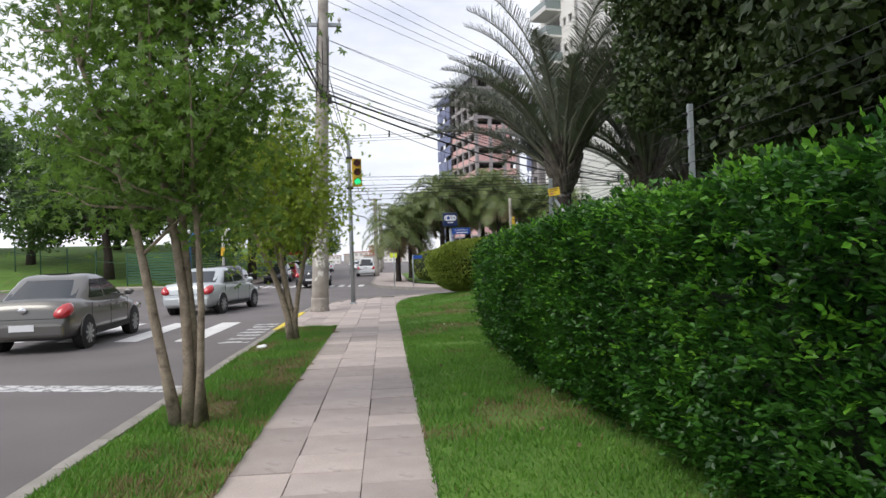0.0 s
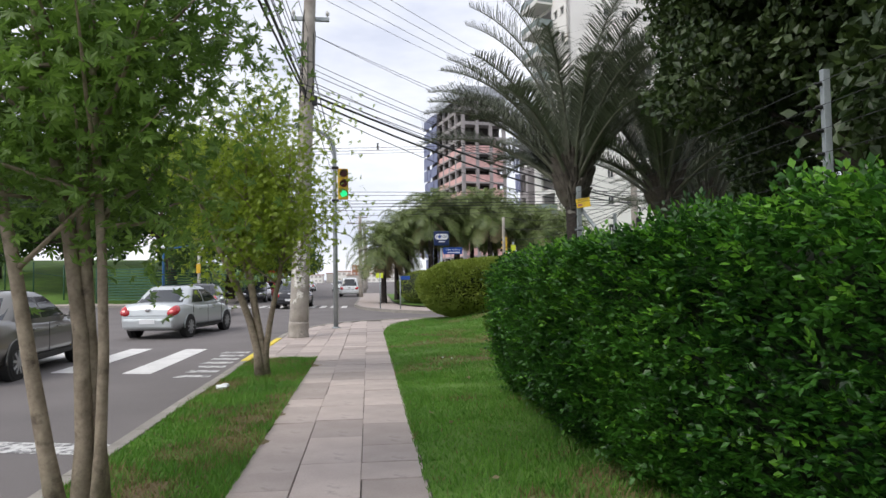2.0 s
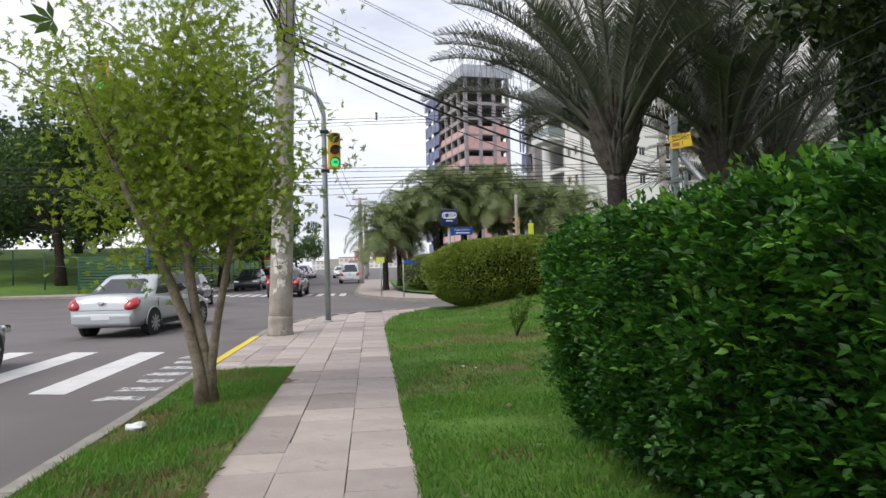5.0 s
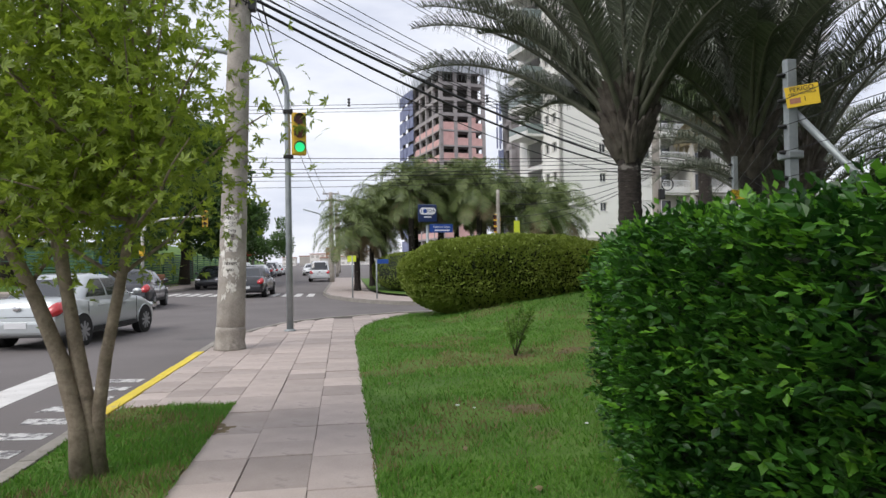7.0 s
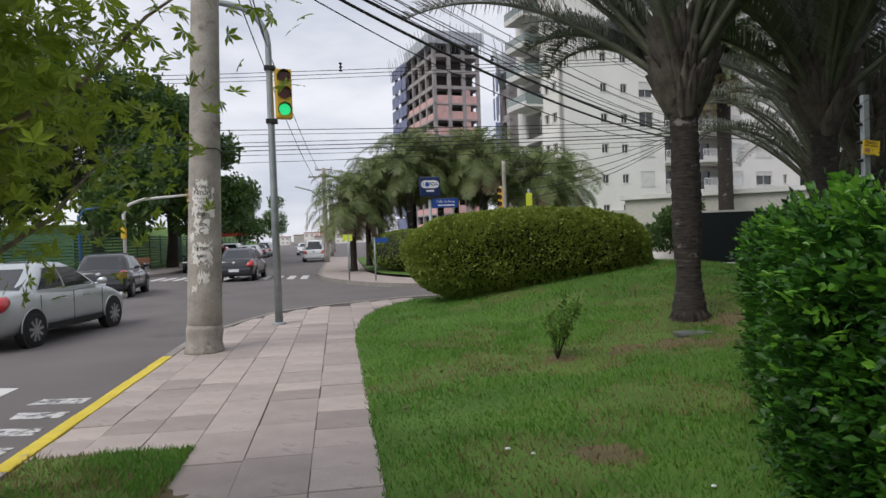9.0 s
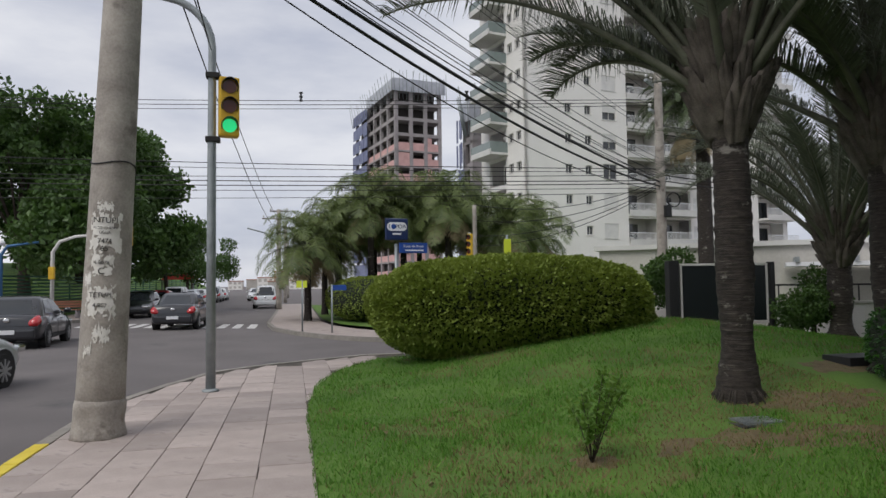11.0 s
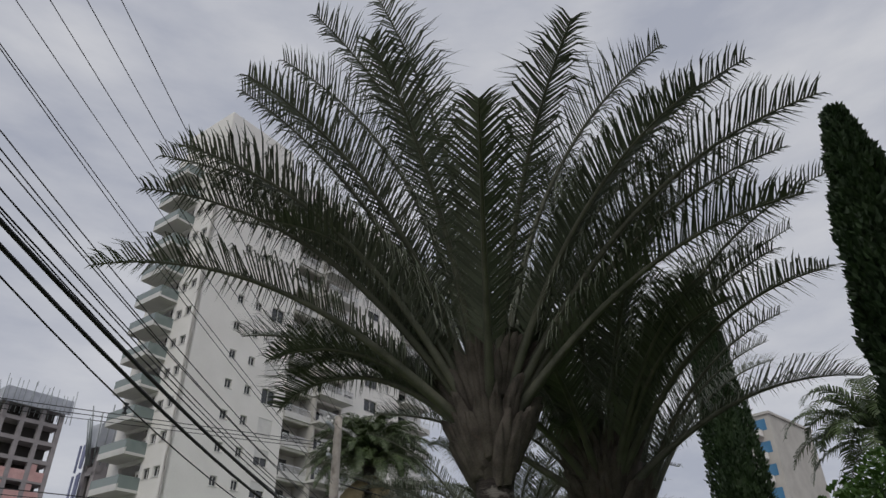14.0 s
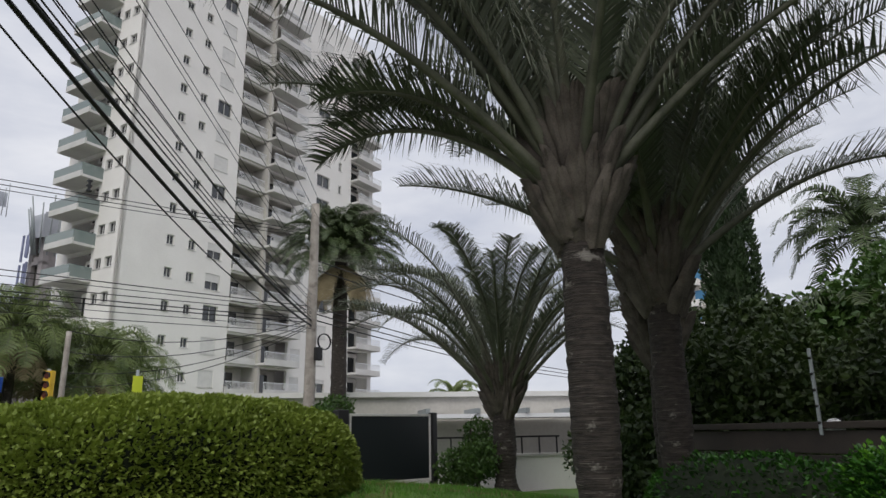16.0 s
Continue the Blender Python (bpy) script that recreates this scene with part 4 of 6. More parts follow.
def cypress(at, label, height, rad, leaves, seed, z0=0.3):
    root = thing("cypress", (*at, z0), label, "cypress", "cypresses")
    tubed("trunk", [(0, 0, -0.1), (0, 0, height * 0.5), (0, 0, height * 0.95)], [0.12, 0.08, 0.02], DARKBARK, root)
    nn = 14
    tubed("inner_foliage", [(0, 0, height * (0.02 + 0.94 * i / nn)) for i in range(nn + 1)], [max(0.02, rad * 0.7 * min(1, (1 - i / nn) * 2.2) ** 0.75 * (1 + 0.12 * math.sin(i * 2.1 + seed))) for i in range(nn + 1)], CYPRESSLEAF, root, n=10)
    z = rng.uniform(0.02, 1, leaves) ** 0.9
    prof = rad * np.minimum(1, (1 - z) * 2.2 + 0.05) ** 0.75
    a = rng.uniform(0, 2 * math.pi, leaves)
    lump = np.array([1 + 0.3 * noise.noise((math.cos(q) * 2, math.sin(q) * 2, w * height * 1.2 + seed)) for q, w in zip(a, z)])
    R = prof * lump * rng.uniform(0.6, 1.0, leaves) ** 0.5
    P = np.stack([np.cos(a) * R, np.sin(a) * R, z * height], 1)
    A = np.stack([np.cos(a) * 0.5, np.sin(a) * 0.5, np.full(leaves, 1.0)], 1) + rng.normal(0, 0.35, (leaves, 3))
    L = rng.uniform(0.06, 0.16, leaves)
    tagged(np_part("crown", *leaf_cloud(P, A, L, L * 0.25), CYPRESSLEAF, root), kind="stuff")


cypress((9.45, 18.95), "tall dark columnar cypress", 7.3, 0.62, 26000, 1, 0.5)
cypress((17.0, 24.8), "slim dark cypress behind the palms", 10.2, 0.62, 22000, 2, 0.3)

# small shrub on the lawn
root = thing("young_shrub", (3.7, 20.96, float(mound(3.7, 20.96))), "thin young shrub planted in a patch of soil", "shrub")
r = random.Random(4)
PP = []
for k in range(11):
    a, rr = r.uniform(0, 6.28), r.uniform(0.1, 0.36)
    p2 = Vector((math.cos(a) * rr, math.sin(a) * rr, r.uniform(0.4, 0.8)))
    tubed("stem", [(0, 0, -0.02), Vector((0, 0, 0.02)).lerp(p2, 0.5) + Vector((0, 0, 0.04)), p2], [0.006, 0.004, 0.002], DARKBARK, root, n=4)
    PP += [Vector((0, 0, 0)).lerp(p2, u) + Vector((r.uniform(-.03, .03), r.uniform(-.03, .03), 0.02)) for u in [r.uniform(0.35, 1.02) for _ in range(44)]]
P = np.array(PP)
np_part("leaves", *leaf_cloud(P, rng.normal(0, 1, P.shape) + np.array([0, 0, 0.4]), 0.065, 0.018), TREELEAF, root)


# ---------------- poles, signals, signs ----------------
def concrete_pole(at, label, height, r0, r1, name="utility_pole", z0=-0.02):
    root = thing(name, (*at, z0), label, "utility pole", "utility poles")
    n = 14
    tubed("shaft", [(0, 0, height * i / n) for i in range(n + 1)], [r0 + (r1 - r0) * i / n for i in range(n + 1)], CONCRETE, root, n=20)
    return root


def crossarm(root, z, half, turn, insulators=4, mat=None):
    m = pose(0, 0, z, 0, 0, turn)
    boxed("crossarm", (-half, half, 0.1, 0.2, -0.05, 0.05), mat or GALV, root, bevel=0.008, m=m)
    for k in range(insulators):
        x = -half * 0.9 + 2 * half * 0.9 * k / max(insulators - 1, 1)
        q = m @ Vector((x, 0.15, 0.05))
        tubed("insulator", [q, q + Vector((0, 0, 0.06)), q + Vector((0, 0, 0.07)), q + Vector((0, 0, 0.16)), q + Vector((0, 0, 0.18))], [0.02, 0.02, 0.05, 0.045, 0.015], BALCONYSLAB, root, n=8)


PX, PY = -0.82, 23.5
LEAN = math.tan(radians(2.3))
pole = concrete_pole((PX, PY), "massive grey concrete utility pole with torn posters", 10.4, 0.25, 0.135)
pole.rotation_euler = (0, radians(2.3), 0)
crossarm(pole, 9.35, 1.15, -4)
crossarm(pole, 8.4, 0.5, -4, 2)
for z in (2.95, 6.2, 6.4, 6.55, 7.2):
    rad = 0.25 - 0.115 * z / 10.4 + 0.006
    tubed("wire_band", [(math.cos(a) * rad, math.sin(a) * rad, z + 0.035 * math.sin(a * 2 + z) - 0.02 * math.cos(a)) for a in np.linspace(0, 2 * math.pi, 25)], 0.011 if z > 3 else 0.008, CABLEMAT, pole, "twisted black binding wire", n=5)
for k in range(12):
    a = k * 0.9
    rad = 0.19
    tubed("cable_drop", [(math.cos(a) * rad, math.sin(a) * rad, 5.8 + 0.05 * k), (math.cos(a + 0.4) * rad, math.sin(a + 0.4) * rad, 6.6), (math.cos(a + 0.2) * (rad - 0.02), math.sin(a + 0.2) * (rad - 0.02), 7.2 + 0.12 * k)], 0.012, CABLEMAT, pole, n=5)
cb = bmesh.new()
tube(cb, [(0, 0, z) for z in np.linspace(0, 0.42, 8)], [0.285, 0.275, 0.266, 0.262, 0.258, 0.254, 0.249, 0.243], 40)
for v in cb.verts:
    w = 1 + 0.07 * noise.noise(v.co * 7) + 0.06 * noise.noise((v.co.x * 4, v.co.y * 4, v.co.z * 3))
    v.co.x, v.co.y = v.co.x * w, v.co.y * w
part("plaster_collar", cb, CONCRETE, pole, "rough pale mortar round the foot", True)
boxed("splice_box", (0.12, 0.28, -0.1, 0.08, 6.05, 6.3), DARKMETAL, pole, bevel=0.02)


def pole_poster(name, z0, z1, a0, a1, text_rows, mat, tear=0.05):
    """A torn paper sheet wrapped on the pole, with its rows of lettering."""
    n, m = 26, 16
    v, f, idx = [], [], {}
    for j in range(m + 1):
        for i in range(n + 1):
            e = 1 + tear * 2.2 * noise.noise((j * 0.5, z0 * 9, i // (n // 2 + 1) * 5.0))
            a = radians((a0 + a1) / 2 + (a1 - a0) * (i / n - 0.5) * e)
            z = z0 + (z1 - z0) * j / m + tear * noise.noise((i * 0.45, z0 * 7, j // (m // 2 + 1) * 4.0)) * abs(j / m - 0.5) * 2
            rad = 0.25 - 0.115 * z / 10.4 + 0.005 + 0.002 * noise.noise((i * 0.4, j * 0.4, z0))
            v.append((math.cos(a) * rad, math.sin(a) * rad, z))
    for j in range(m):
        for i in range(n):
            edge = min(i, n - 1 - i, j, m - 1 - j)
            if noise.noise((i * 0.33, j * 0.33, z0 * 13)) > (0.05 if edge < 2 else 0.34):
                continue
            q = j * (n + 1) + i
            f.append((q, q + 1, q + n + 2, q + n + 1))
    ob = np_part(name, v, f, mat, pole, "torn weathered paper poster", True)
    for txt, zt, size in text_rows:
        a = radians((a0 + a1) / 2)
        rad = 0.25 - 0.115 * zt / 10.4 + 0.012
        text_mesh("lettering", txt, size, INK, ob, Matrix.Translation((math.cos(a) * rad, math.sin(a) * rad, zt)) @ Euler((radians(90), 0, a + math.pi / 2)).to_matrix().to_4x4())
    return ob


pole_poster("poster", 1.98, 2.4, -128, -46, [("NTUPI", 2.32, 0.085), ("ALGO QUEBRE", 2.24, 0.035), ("LIGUE:", 2.19, 0.04), ("7474", 2.1, 0.07), ("65", 2.02, 0.08)], PAPER)
pole_poster("poster", 1.74, 1.95, -120, -62, [("4-8076", 1.87, 0.055), ("C", 1.78, 0.1)], PAPER)
pole_poster("poster", 1.3, 1.62, -128, -52, [("TETUPI", 1.53, 0.07), ("4-807", 1.42, 0.06)], PAPER, 0.08)
pole_poster("poster", 1.02, 1.2, -105, -64, [], PAPER, 0.08)
pole_poster("poster", 1.62, 1.76, -140, -116, [], PAPER, 0.07)
pole_poster("poster", 2.42, 2.52, -112, -70, [], PAPER, 0.06)
pole_poster("poster", 0.9, 1.0, -126, -104, [], PAPER, 0.07)


def signal_head(root, m, lit=True):
    """Three-lamp signal with hoods, green lit."""
    head = boxed("signal_head", (-0.15, 0.15, -0.1, 0.1, 0, 0.93), SIGNALYELLOW, root, "yellow signal housing", bevel=0.03, m=m)
    for k in range(3):
        z = 0.16 + 0.305 * k
        bm = bmesh.new()
        tube(bm, [m @ Vector((0, -0.1, z)), m @ Vector((0, -0.115, z))], 0.105, 18)
        part("lens", bm, LENSGREEN if (k == 0 and lit) else LENSDARK, head, "glowing green lens" if k == 0 and lit else "")
        bm = bmesh.new()
        ring = []
        for i in range(15):
            a = radians(-30 + 240 * i / 14)
            ring.append([bm.verts.new(m @ Vector((math.cos(a) * rr, yy, z + math.sin(a) * rr))) for rr, yy in ((0.128, -0.1), (0.128, -0.22 + 0.08 * abs(i - 7) / 7), (0.12, -0.22 + 0.08 * abs(i - 7) / 7), (0.12, -0.1))])
        for a, b in zip(ring, ring[1:]):
            for q in range(3):
                bm.faces.new((a[q], b[q], b[q + 1], a[q + 1]))
        part("hood", bm, DARKMETAL if k != 9 else SIGNALYELLOW, head, "black lamp hood")
    return head


sig = thing("traffic_signal", (0.0, 26.4, -0.01), "grey steel traffic signal post with curved mast arm", "traffic light", "traffic signals")
arm = [(0, 0, 0), (0, 0, 2.5), (0, 0, 5.3)] + [(-0.75 + 0.75 * math.cos(a), 0, 5.3 + 0.75 * math.sin(a)) for a in np.linspace(0.25, 1.45, 7)] + [(-2.2, 0, 6.32), (-3.6, 0, 6.6), (-5.6, 0, 6.75)]
tubed("mast", arm, [0.075, 0.07, 0.06] + [0.058] * 7 + [0.055, 0.05, 0.04], GALV, sig, n=14)
tubed("base_flange", [(0, 0, 0), (0, 0, 0.03), (0, 0, 0.05)], [0.13, 0.13, 0.08], GALV, sig, n=14)
signal_head(sig, pose(0.25, -0.02, 3.9, 0, 0, 12))
for z in (3.86, 4.86):
    boxed("clamp", (-0.09, 0.12, -0.09, 0.09, z - 0.04, z + 0.04), BLACK, sig, bevel=0.01)
signal_head(sig, pose(-5.4, 0, 5.85, 0, 0, 5))

# far signals
for x, y, z, dx, lab in [(-9.9, 50.9, 5.6, 2.2, "pale mast arm signal on the park corner"), ]:
    s2 = thing("traffic_signal", (x, y, 0.0), lab, "traffic light", "traffic signals")
    tubed("mast", [(0, 0, 0), (0, 0, 3.3), (0.3, 0, 3.8), (1.0, 0, 4.05), (dx + 1.3, 0, 4.25)], [0.1, 0.09, 0.08, 0.07, 0.06], BALCONYSLAB, s2)
    signal_head(s2, pose(dx + 1.2, -0.1, 3.6, 0, 0, 0), False)
    boxed("signal_box", (-0.13, 0.13, -0.2, 0.0, 2.0, 2.6), SIGNALYELLOW, s2, bevel=0.04)
for x, y, z in [(8.77, 44.0, 2.8)]:
    s2 = thing("traffic_signal", (x, y, 0.0), "yellow traffic signal on a thin post beyond the bush", "traffic light", "traffic signals")
    tubed("post", [(0, 0, 0), (0, 0, z + 1.0)], 0.06, GALV, s2)
    signal_head(s2, pose(0, -0.12, z, 0, 0, -62), False)

# blue street sign board
sb = thing("street_sign", (4.15, 34.9, 0.0), "navy street sign board on a grey post", "street sign", "street signs")
tubed("post", [(0, 0, 0), (0, 0, 2.75)], 0.05, GALV, sb)
tr = pose(0.0, -0.09, 2.38, 0, 0, 6)
panel = boxed("panel", (-0.34, 0.34, -0.05, 0.05, 0.47, 1.1), SIGNBLUE, sb, "navy panel", bevel=0.04, m=tr)
bm = bmesh.new()
bm.faces.new([bm.verts.new(tr @ Vector((sx * (0.17 + 0.125 * math.cos(a)), -0.056, 0.86 + 0.125 * math.sin(a)))) for sx, a in [(1, radians(-90 + 18 * i)) for i in range(11)] + [(-1, radians(90 - 18 * i)) for i in range(11)]])
part("badge", bm, SIGNWHITE, panel, "white rounded badge")
bm = bmesh.new()
bmesh.ops.create_uvsphere(bm, u_segments=14, v_segments=8, radius=0.075, matrix=tr @ pose(-0.1, -0.06, 0.86) @ Matrix.Diagonal((0.9, 0.08, 1.05, 1)))
part("emblem", bm, SIGNBLUE2, panel, "dark blue emblem")
text_mesh("lettering", "I", 0.18, SIGNBLUE, panel, tr @ pose(-0.225, -0.06, 0.86, 90, 0, 0))
text_mesh("lettering", "POA", 0.16, SIGNBLUE, panel, tr @ pose(0.11, -0.06, 0.86, 90, 0, 0))
part("caption", box(bmesh.new(), -0.13, 0.13, -0.025, 0.025, -0.002, 0.002, m=tr @ pose(0, -0.053, 0.65, 90, 0, 0)), SIGNWHITE, panel, "small white caption")
p2 = boxed("name_plate", (0.07, 0.92, -0.02, 0.02, 0.1, 0.4), SIGNBLUE2, sb, "blue street name plate", bevel=0.008, m=tr)
text_mesh("lettering", "Tulio de Rose", 0.11, SIGNWHITE, p2, tr @ pose(0.5, -0.024, 0.3, 90, 0, 0))
part("caption", box(bmesh.new(), 0.25, 0.8, -0.02, 0.02, -0.002, 0.002, m=tr @ pose(0, -0.022, 0.18, 90, 0, 0)), SIGNWHITE, p2)
ss = thing("street_sign", (1.55, 39.2, 0.0), "lime yellow warning plate on a thin post", "street sign", "street signs")
tubed("post", [(0, 0, 0), (0, 0, 1.75)], 0.03, GALV, ss)
boxed("plate", (-0.2, 0.16, -0.02, 0.01, 1.5, 1.74), LIMEYELLOW, ss, bevel=0.008)
ss = thing("street_sign", (6.96, 33.2, 0.0), "yellow-green warning plate on a slim pole", "street sign", "street signs")
tubed("post", [(0, 0, 0), (0, 0, 2.9)], 0.035, GALV, ss)
boxed("plate", (-0.1, 0.1, -0.045, -0.03, 2.36, 2.78), LIMEYELLOW, ss, bevel=0.004)
ss = thing("street_sign", (2.5, 38.3, 0.0), "small blue street name plate on a thin post", "street sign", "street signs")
tubed("post", [(0, 0, 0), (0, 0, 1.6)], 0.03, GALV, ss)
boxed("plate", (-0.03, 0.48, -0.02, 0.01, 1.4, 1.58), SIGNBLUE2, ss, bevel=0.008)

# second utility pole at the cross street, with gear
SX, SY = 13.47, 36.25
sp = concrete_pole((SX, SY), "slim concrete utility pole wrapped in cables", 8.75, 0.19, 0.13)
crossarm(sp, 8.35, 0.75, 40)
crossarm(sp, 7.4, 0.45, 40, 2)
boxed("junction_box", (-0.02, 0.2, -0.34, -0.17, 3.75, 4.15), DARKMETAL, sp, bevel=0.03)
for k in range(3):
    a = 0.24
    tubed("cable_coil", [(0.38 + math.cos(t) * a, -0.18 + 0.02 * k, 4.35 + math.sin(t) * a) for t in np.linspace(0, 6.283, 20)], 0.016, CABLEMAT, sp, n=5)
lampp = concrete_pole((0.35, 62.0), "distant concrete utility pole with crossarms", 6.7, 0.2, 0.13)
crossarm(lampp, 6.1, 1.1, 0, 4, RAWCONC)
crossarm(lampp, 6.6, 0.6, 0, 2, RAWCONC)
tubed("lamp_arm", [(0, 0, 4.3), (-0.9, -0.3, 5.1), (-2.0, -0.5, 5.4)], 0.05, GALV, lampp)
for x, y, hh in [(0.6, 80, 7.5), (0.7, 104, 7.5), (-9.2, 92, 8.0), (8.05, 40.5, 4.6)]:
    q = concrete_pole((x, y), "distant slim concrete utility pole", hh, 0.17 if y > 45 else 0.09, 0.12 if y > 45 else 0.075)
    if y > 45:
        crossarm(q, hh - 0.5, 0.8, 0, 2, RAWCONC)
sl = thing("street_lamp", (-12.2, 51.2, 0.0), "blue street lamp post beside the park fence", "street lamp")
tubed("post", [(0, 0, 0), (0, 0, 3.2), (0.25, 0, 3.6), (1.6, 0, 3.8)], [0.1, 0.08, 0.07, 0.05], BLUEPAINT, sl)
bm = bmesh.new()
bmesh.ops.create_uvsphere(bm, u_segments=12, v_segments=8, radius=0.16, matrix=pose(0.0, 0, 3.75) @ Matrix.Diagonal((1, 1, 0.8, 1)))
part("lantern", bm, SIGNWHITE, sl, "white globe lantern", True)


# ---------------- overhead cables ----------------
def cable(a, b, sag, rad, label="black overhead cable between utility poles", n=18):
    a, b = Vector(a), Vector(b)
    pts = [a.lerp(b, s) - Vector((0, 0, sag * 4 * s * (1 - s))) for s in (i / n for i in range(n + 1))]
    tagged(part("overhead_cable", tube(bmesh.new(), pts, rad, 5), CABLEMAT, None, "", True), label, "cable", "overhead cables")


r = random.Random(9)
top = lambda z, o=0.0: (PX + o + z * LEAN, PY, z)
far = lambda z, o=0.0: (SX + o, SY, z)
for z0, z1, sag, rad in [(6.35, 4.95, 0.35, 0.033), (6.2, 4.8, 0.5, 0.03), (6.45, 5.05, 0.3, 0.012), (6.5, 5.15, 0.5, 0.01), (6.6, 5.2, 0.25, 0.01), (6.7, 5.3, 0.45, 0.01), (6.05, 4.7, 0.75, 0.012),
                         (6.9, 5.5, 0.3, 0.009), (7.05, 5.6, 0.4, 0.009), (7.2, 5.75, 0.35, 0.009), (7.95, 6.5, 0.3, 0.007), (7.95, 6.6, 0.2, 0.007)]:
    cable(top(z0), far(z1), sag, rad)
for o in (-1.0, -0.35, 0.35, 1.0):
    cable(top(9.55, o), far(8.2, o * 0.6), 0.3, 0.007, "thin bare overhead wire on insulators")
    cable(top(9.55, o), (-0.9 + o, -14, 8.9), 0.35, 0.007, "thin bare overhead wire on insulators")
for z0, sag, rad in [(6.3, 0.45, 0.03), (6.2, 0.7, 0.022), (6.5, 0.35, 0.012), (6.6, 0.5, 0.01), (6.8, 0.4, 0.009), (7.0, 0.4, 0.009), (7.2, 0.5, 0.009), (7.9, 0.3, 0.007)]:
    cable(top(z0), (-0.95 + r.uniform(-0.1, 0.1), -14, z0 + r.uniform(-0.1, 0.3)), sag, rad)
# cables over the cross street
for k, (zl, zr, rad) in enumerate([(7.9, 7.8, 0.012), (7.8, 7.7, 0.012), (7.7, 7.6, 0.01), (6.3, 5.4, 0.014), (6.1, 5.3, 0.01), (5.5, 5.2, 0.012), (5.2, 5.0, 0.016), (5.05, 4.9, 0.016), (4.4, 4.6, 0.01), (4.7, 4.75, 0.01)]):
    cable((-36, 48 + 0.1 * k, zl + 1.6), far(zr), 0.35 + 0.05 * (k % 3), rad, "overhead cable across the side street")
for zl, zr in [(6.9, 9.5), (6.6, 9.0), (5.4, 6.6), (5.2, 6.4), (5.0, 6.2)]:
    cable(far(zl), (62, 47, zr), 1.0, 0.02, "overhead cable along the side street")
for zl, zr in [(5.0, 4.2), (4.9, 3.6), (4.85, 3.0), (4.8, 2.6)]:
    cable(far(zl), (8.05, 40.5, zr + 0.4), 0.5, 0.012, "slack service cable to a slim pole")
for z in (4.5, 5.0, 5.6, 6.1):
    cable((0.35, 62, z), (0.6, 80, z + 0.8), 0.2, 0.02, "distant overhead cable along the avenue")
cable(top(6.9), (0.35, 62, 6.0), 0.6, 0.012)
cable(top(6.4), (0.35, 62, 5.2), 0.8, 0.012)
for o in (0.05, -0.05):
    cable((0.0, 26.4, 5.2), top(7.6 + o), 0.1, 0.008, "thin signal feed wire to the pole")
for x, y, z in [(1.5, 38.1, 7.95), (6.8, 36.7, 7.86)]:
    sq = thing("cable_spacer", (x, y, z - 0.13), "dark cable spacer hanging on the overhead wires", "cable spacer", "cable spacers")
    boxed("body", (-0.03, 0.03, -0.03, 0.03, -0.16, 0.16), DARKMETAL, sq, bevel=0.01)
    for dz in (-0.13, 0.0, 0.13):
        boxed("clip", (-0.06, 0.06, -0.05, 0.05, dz - 0.02, dz + 0.02), DARKMETAL, sq, bevel=0.008)


# ---------------- electric fence behind the hedge ----------------
def warning_plate(root, m, readable=True):
    m = m @ Matrix.Diagonal((0.48, 0.48, 0.48, 1))
    pl = boxed("warning_plate", (-0.2, 0.2, -0.006, 0.006, 0, 0.27), WARNYELLOW, root, "yellow warning plate", bevel=0.003, m=m)
    text_mesh("lettering", "PERIGO", 0.085, INK, pl, m @ pose(0.0, -0.009, 0.225, 90, 0, 0))
    text_mesh("lettering", "CERCA ELETRICA", 0.042, INK, pl, m @ pose(0.0, -0.009, 0.165, 90, 0, 0))
    part("pictogram", box(bmesh.new(), 0.02, 0.17, -0.03, 0.03, -0.001, 0.001, m=m @ pose(0, -0.009, 0.09, 90, 0, 8)), INK, pl)
    part("pictogram", box(bmesh.new(), -0.16, -0.03, -0.04, 0.03, -0.001, 0.001, m=m @ pose(0, -0.009, 0.085, 90, 0, 0)), TILEROOF, pl)


FENCE = [(4.1, 0.2, 2.82), (4.1, 5.2, 2.82), (4.09, 9.96, 2.84), (3.95, 14.95, 2.72), (5.85, 18.62, 2.69), (8.62, 21.3, 2.36)]
for k, (x, y, zt) in enumerate(FENCE):
    f = thing("fence_post", (x, y, 0.0), "grey metal electric fence post rising above the hedge", "fence post", "electric fence posts")
    w = (0.026, 0.026, 0.026, 0.032, 0.03, 0.02)[k]
    boxed("post", (-w, w, -w * 0.8, w * 0.8, 1.5 if k == 5 else -0.05, zt), GALV, f, bevel=0.006)
    for q in range(5):
        z = zt - 0.1 - 0.16 * q
        tubed("insulator", [(-w - 0.005, 0, z), (-w - 0.05, 0, z)], [0.016, 0.01], BLACK, f, n=6)
    if k == 3:
        tubed("brace", [(0.04, 0.02, 2.4), (0.5, -0.45, 1.55)], 0.026, GALV, f, n=6)
        boxed("bracket", (-0.045, 0.06, -0.04, 0.08, 2.1, 2.15), GALV, f, bevel=0.01)
        warning_plate(f, pose(0.05, -0.06, 2.42, 0, 0, -22) @ pose(0, 0, 0, 0, -7, 0))
    if k == 4:
        warning_plate(f, pose(0.0, -0.06, 2.15, 0, 0, 8) @ pose(0, 0, 0, 0, 5, 0))
        tubed("brace", [(0.05, 0.05, 2.0), (0.45, -0.35, 1.0)], 0.03, GALV, f, n=6)
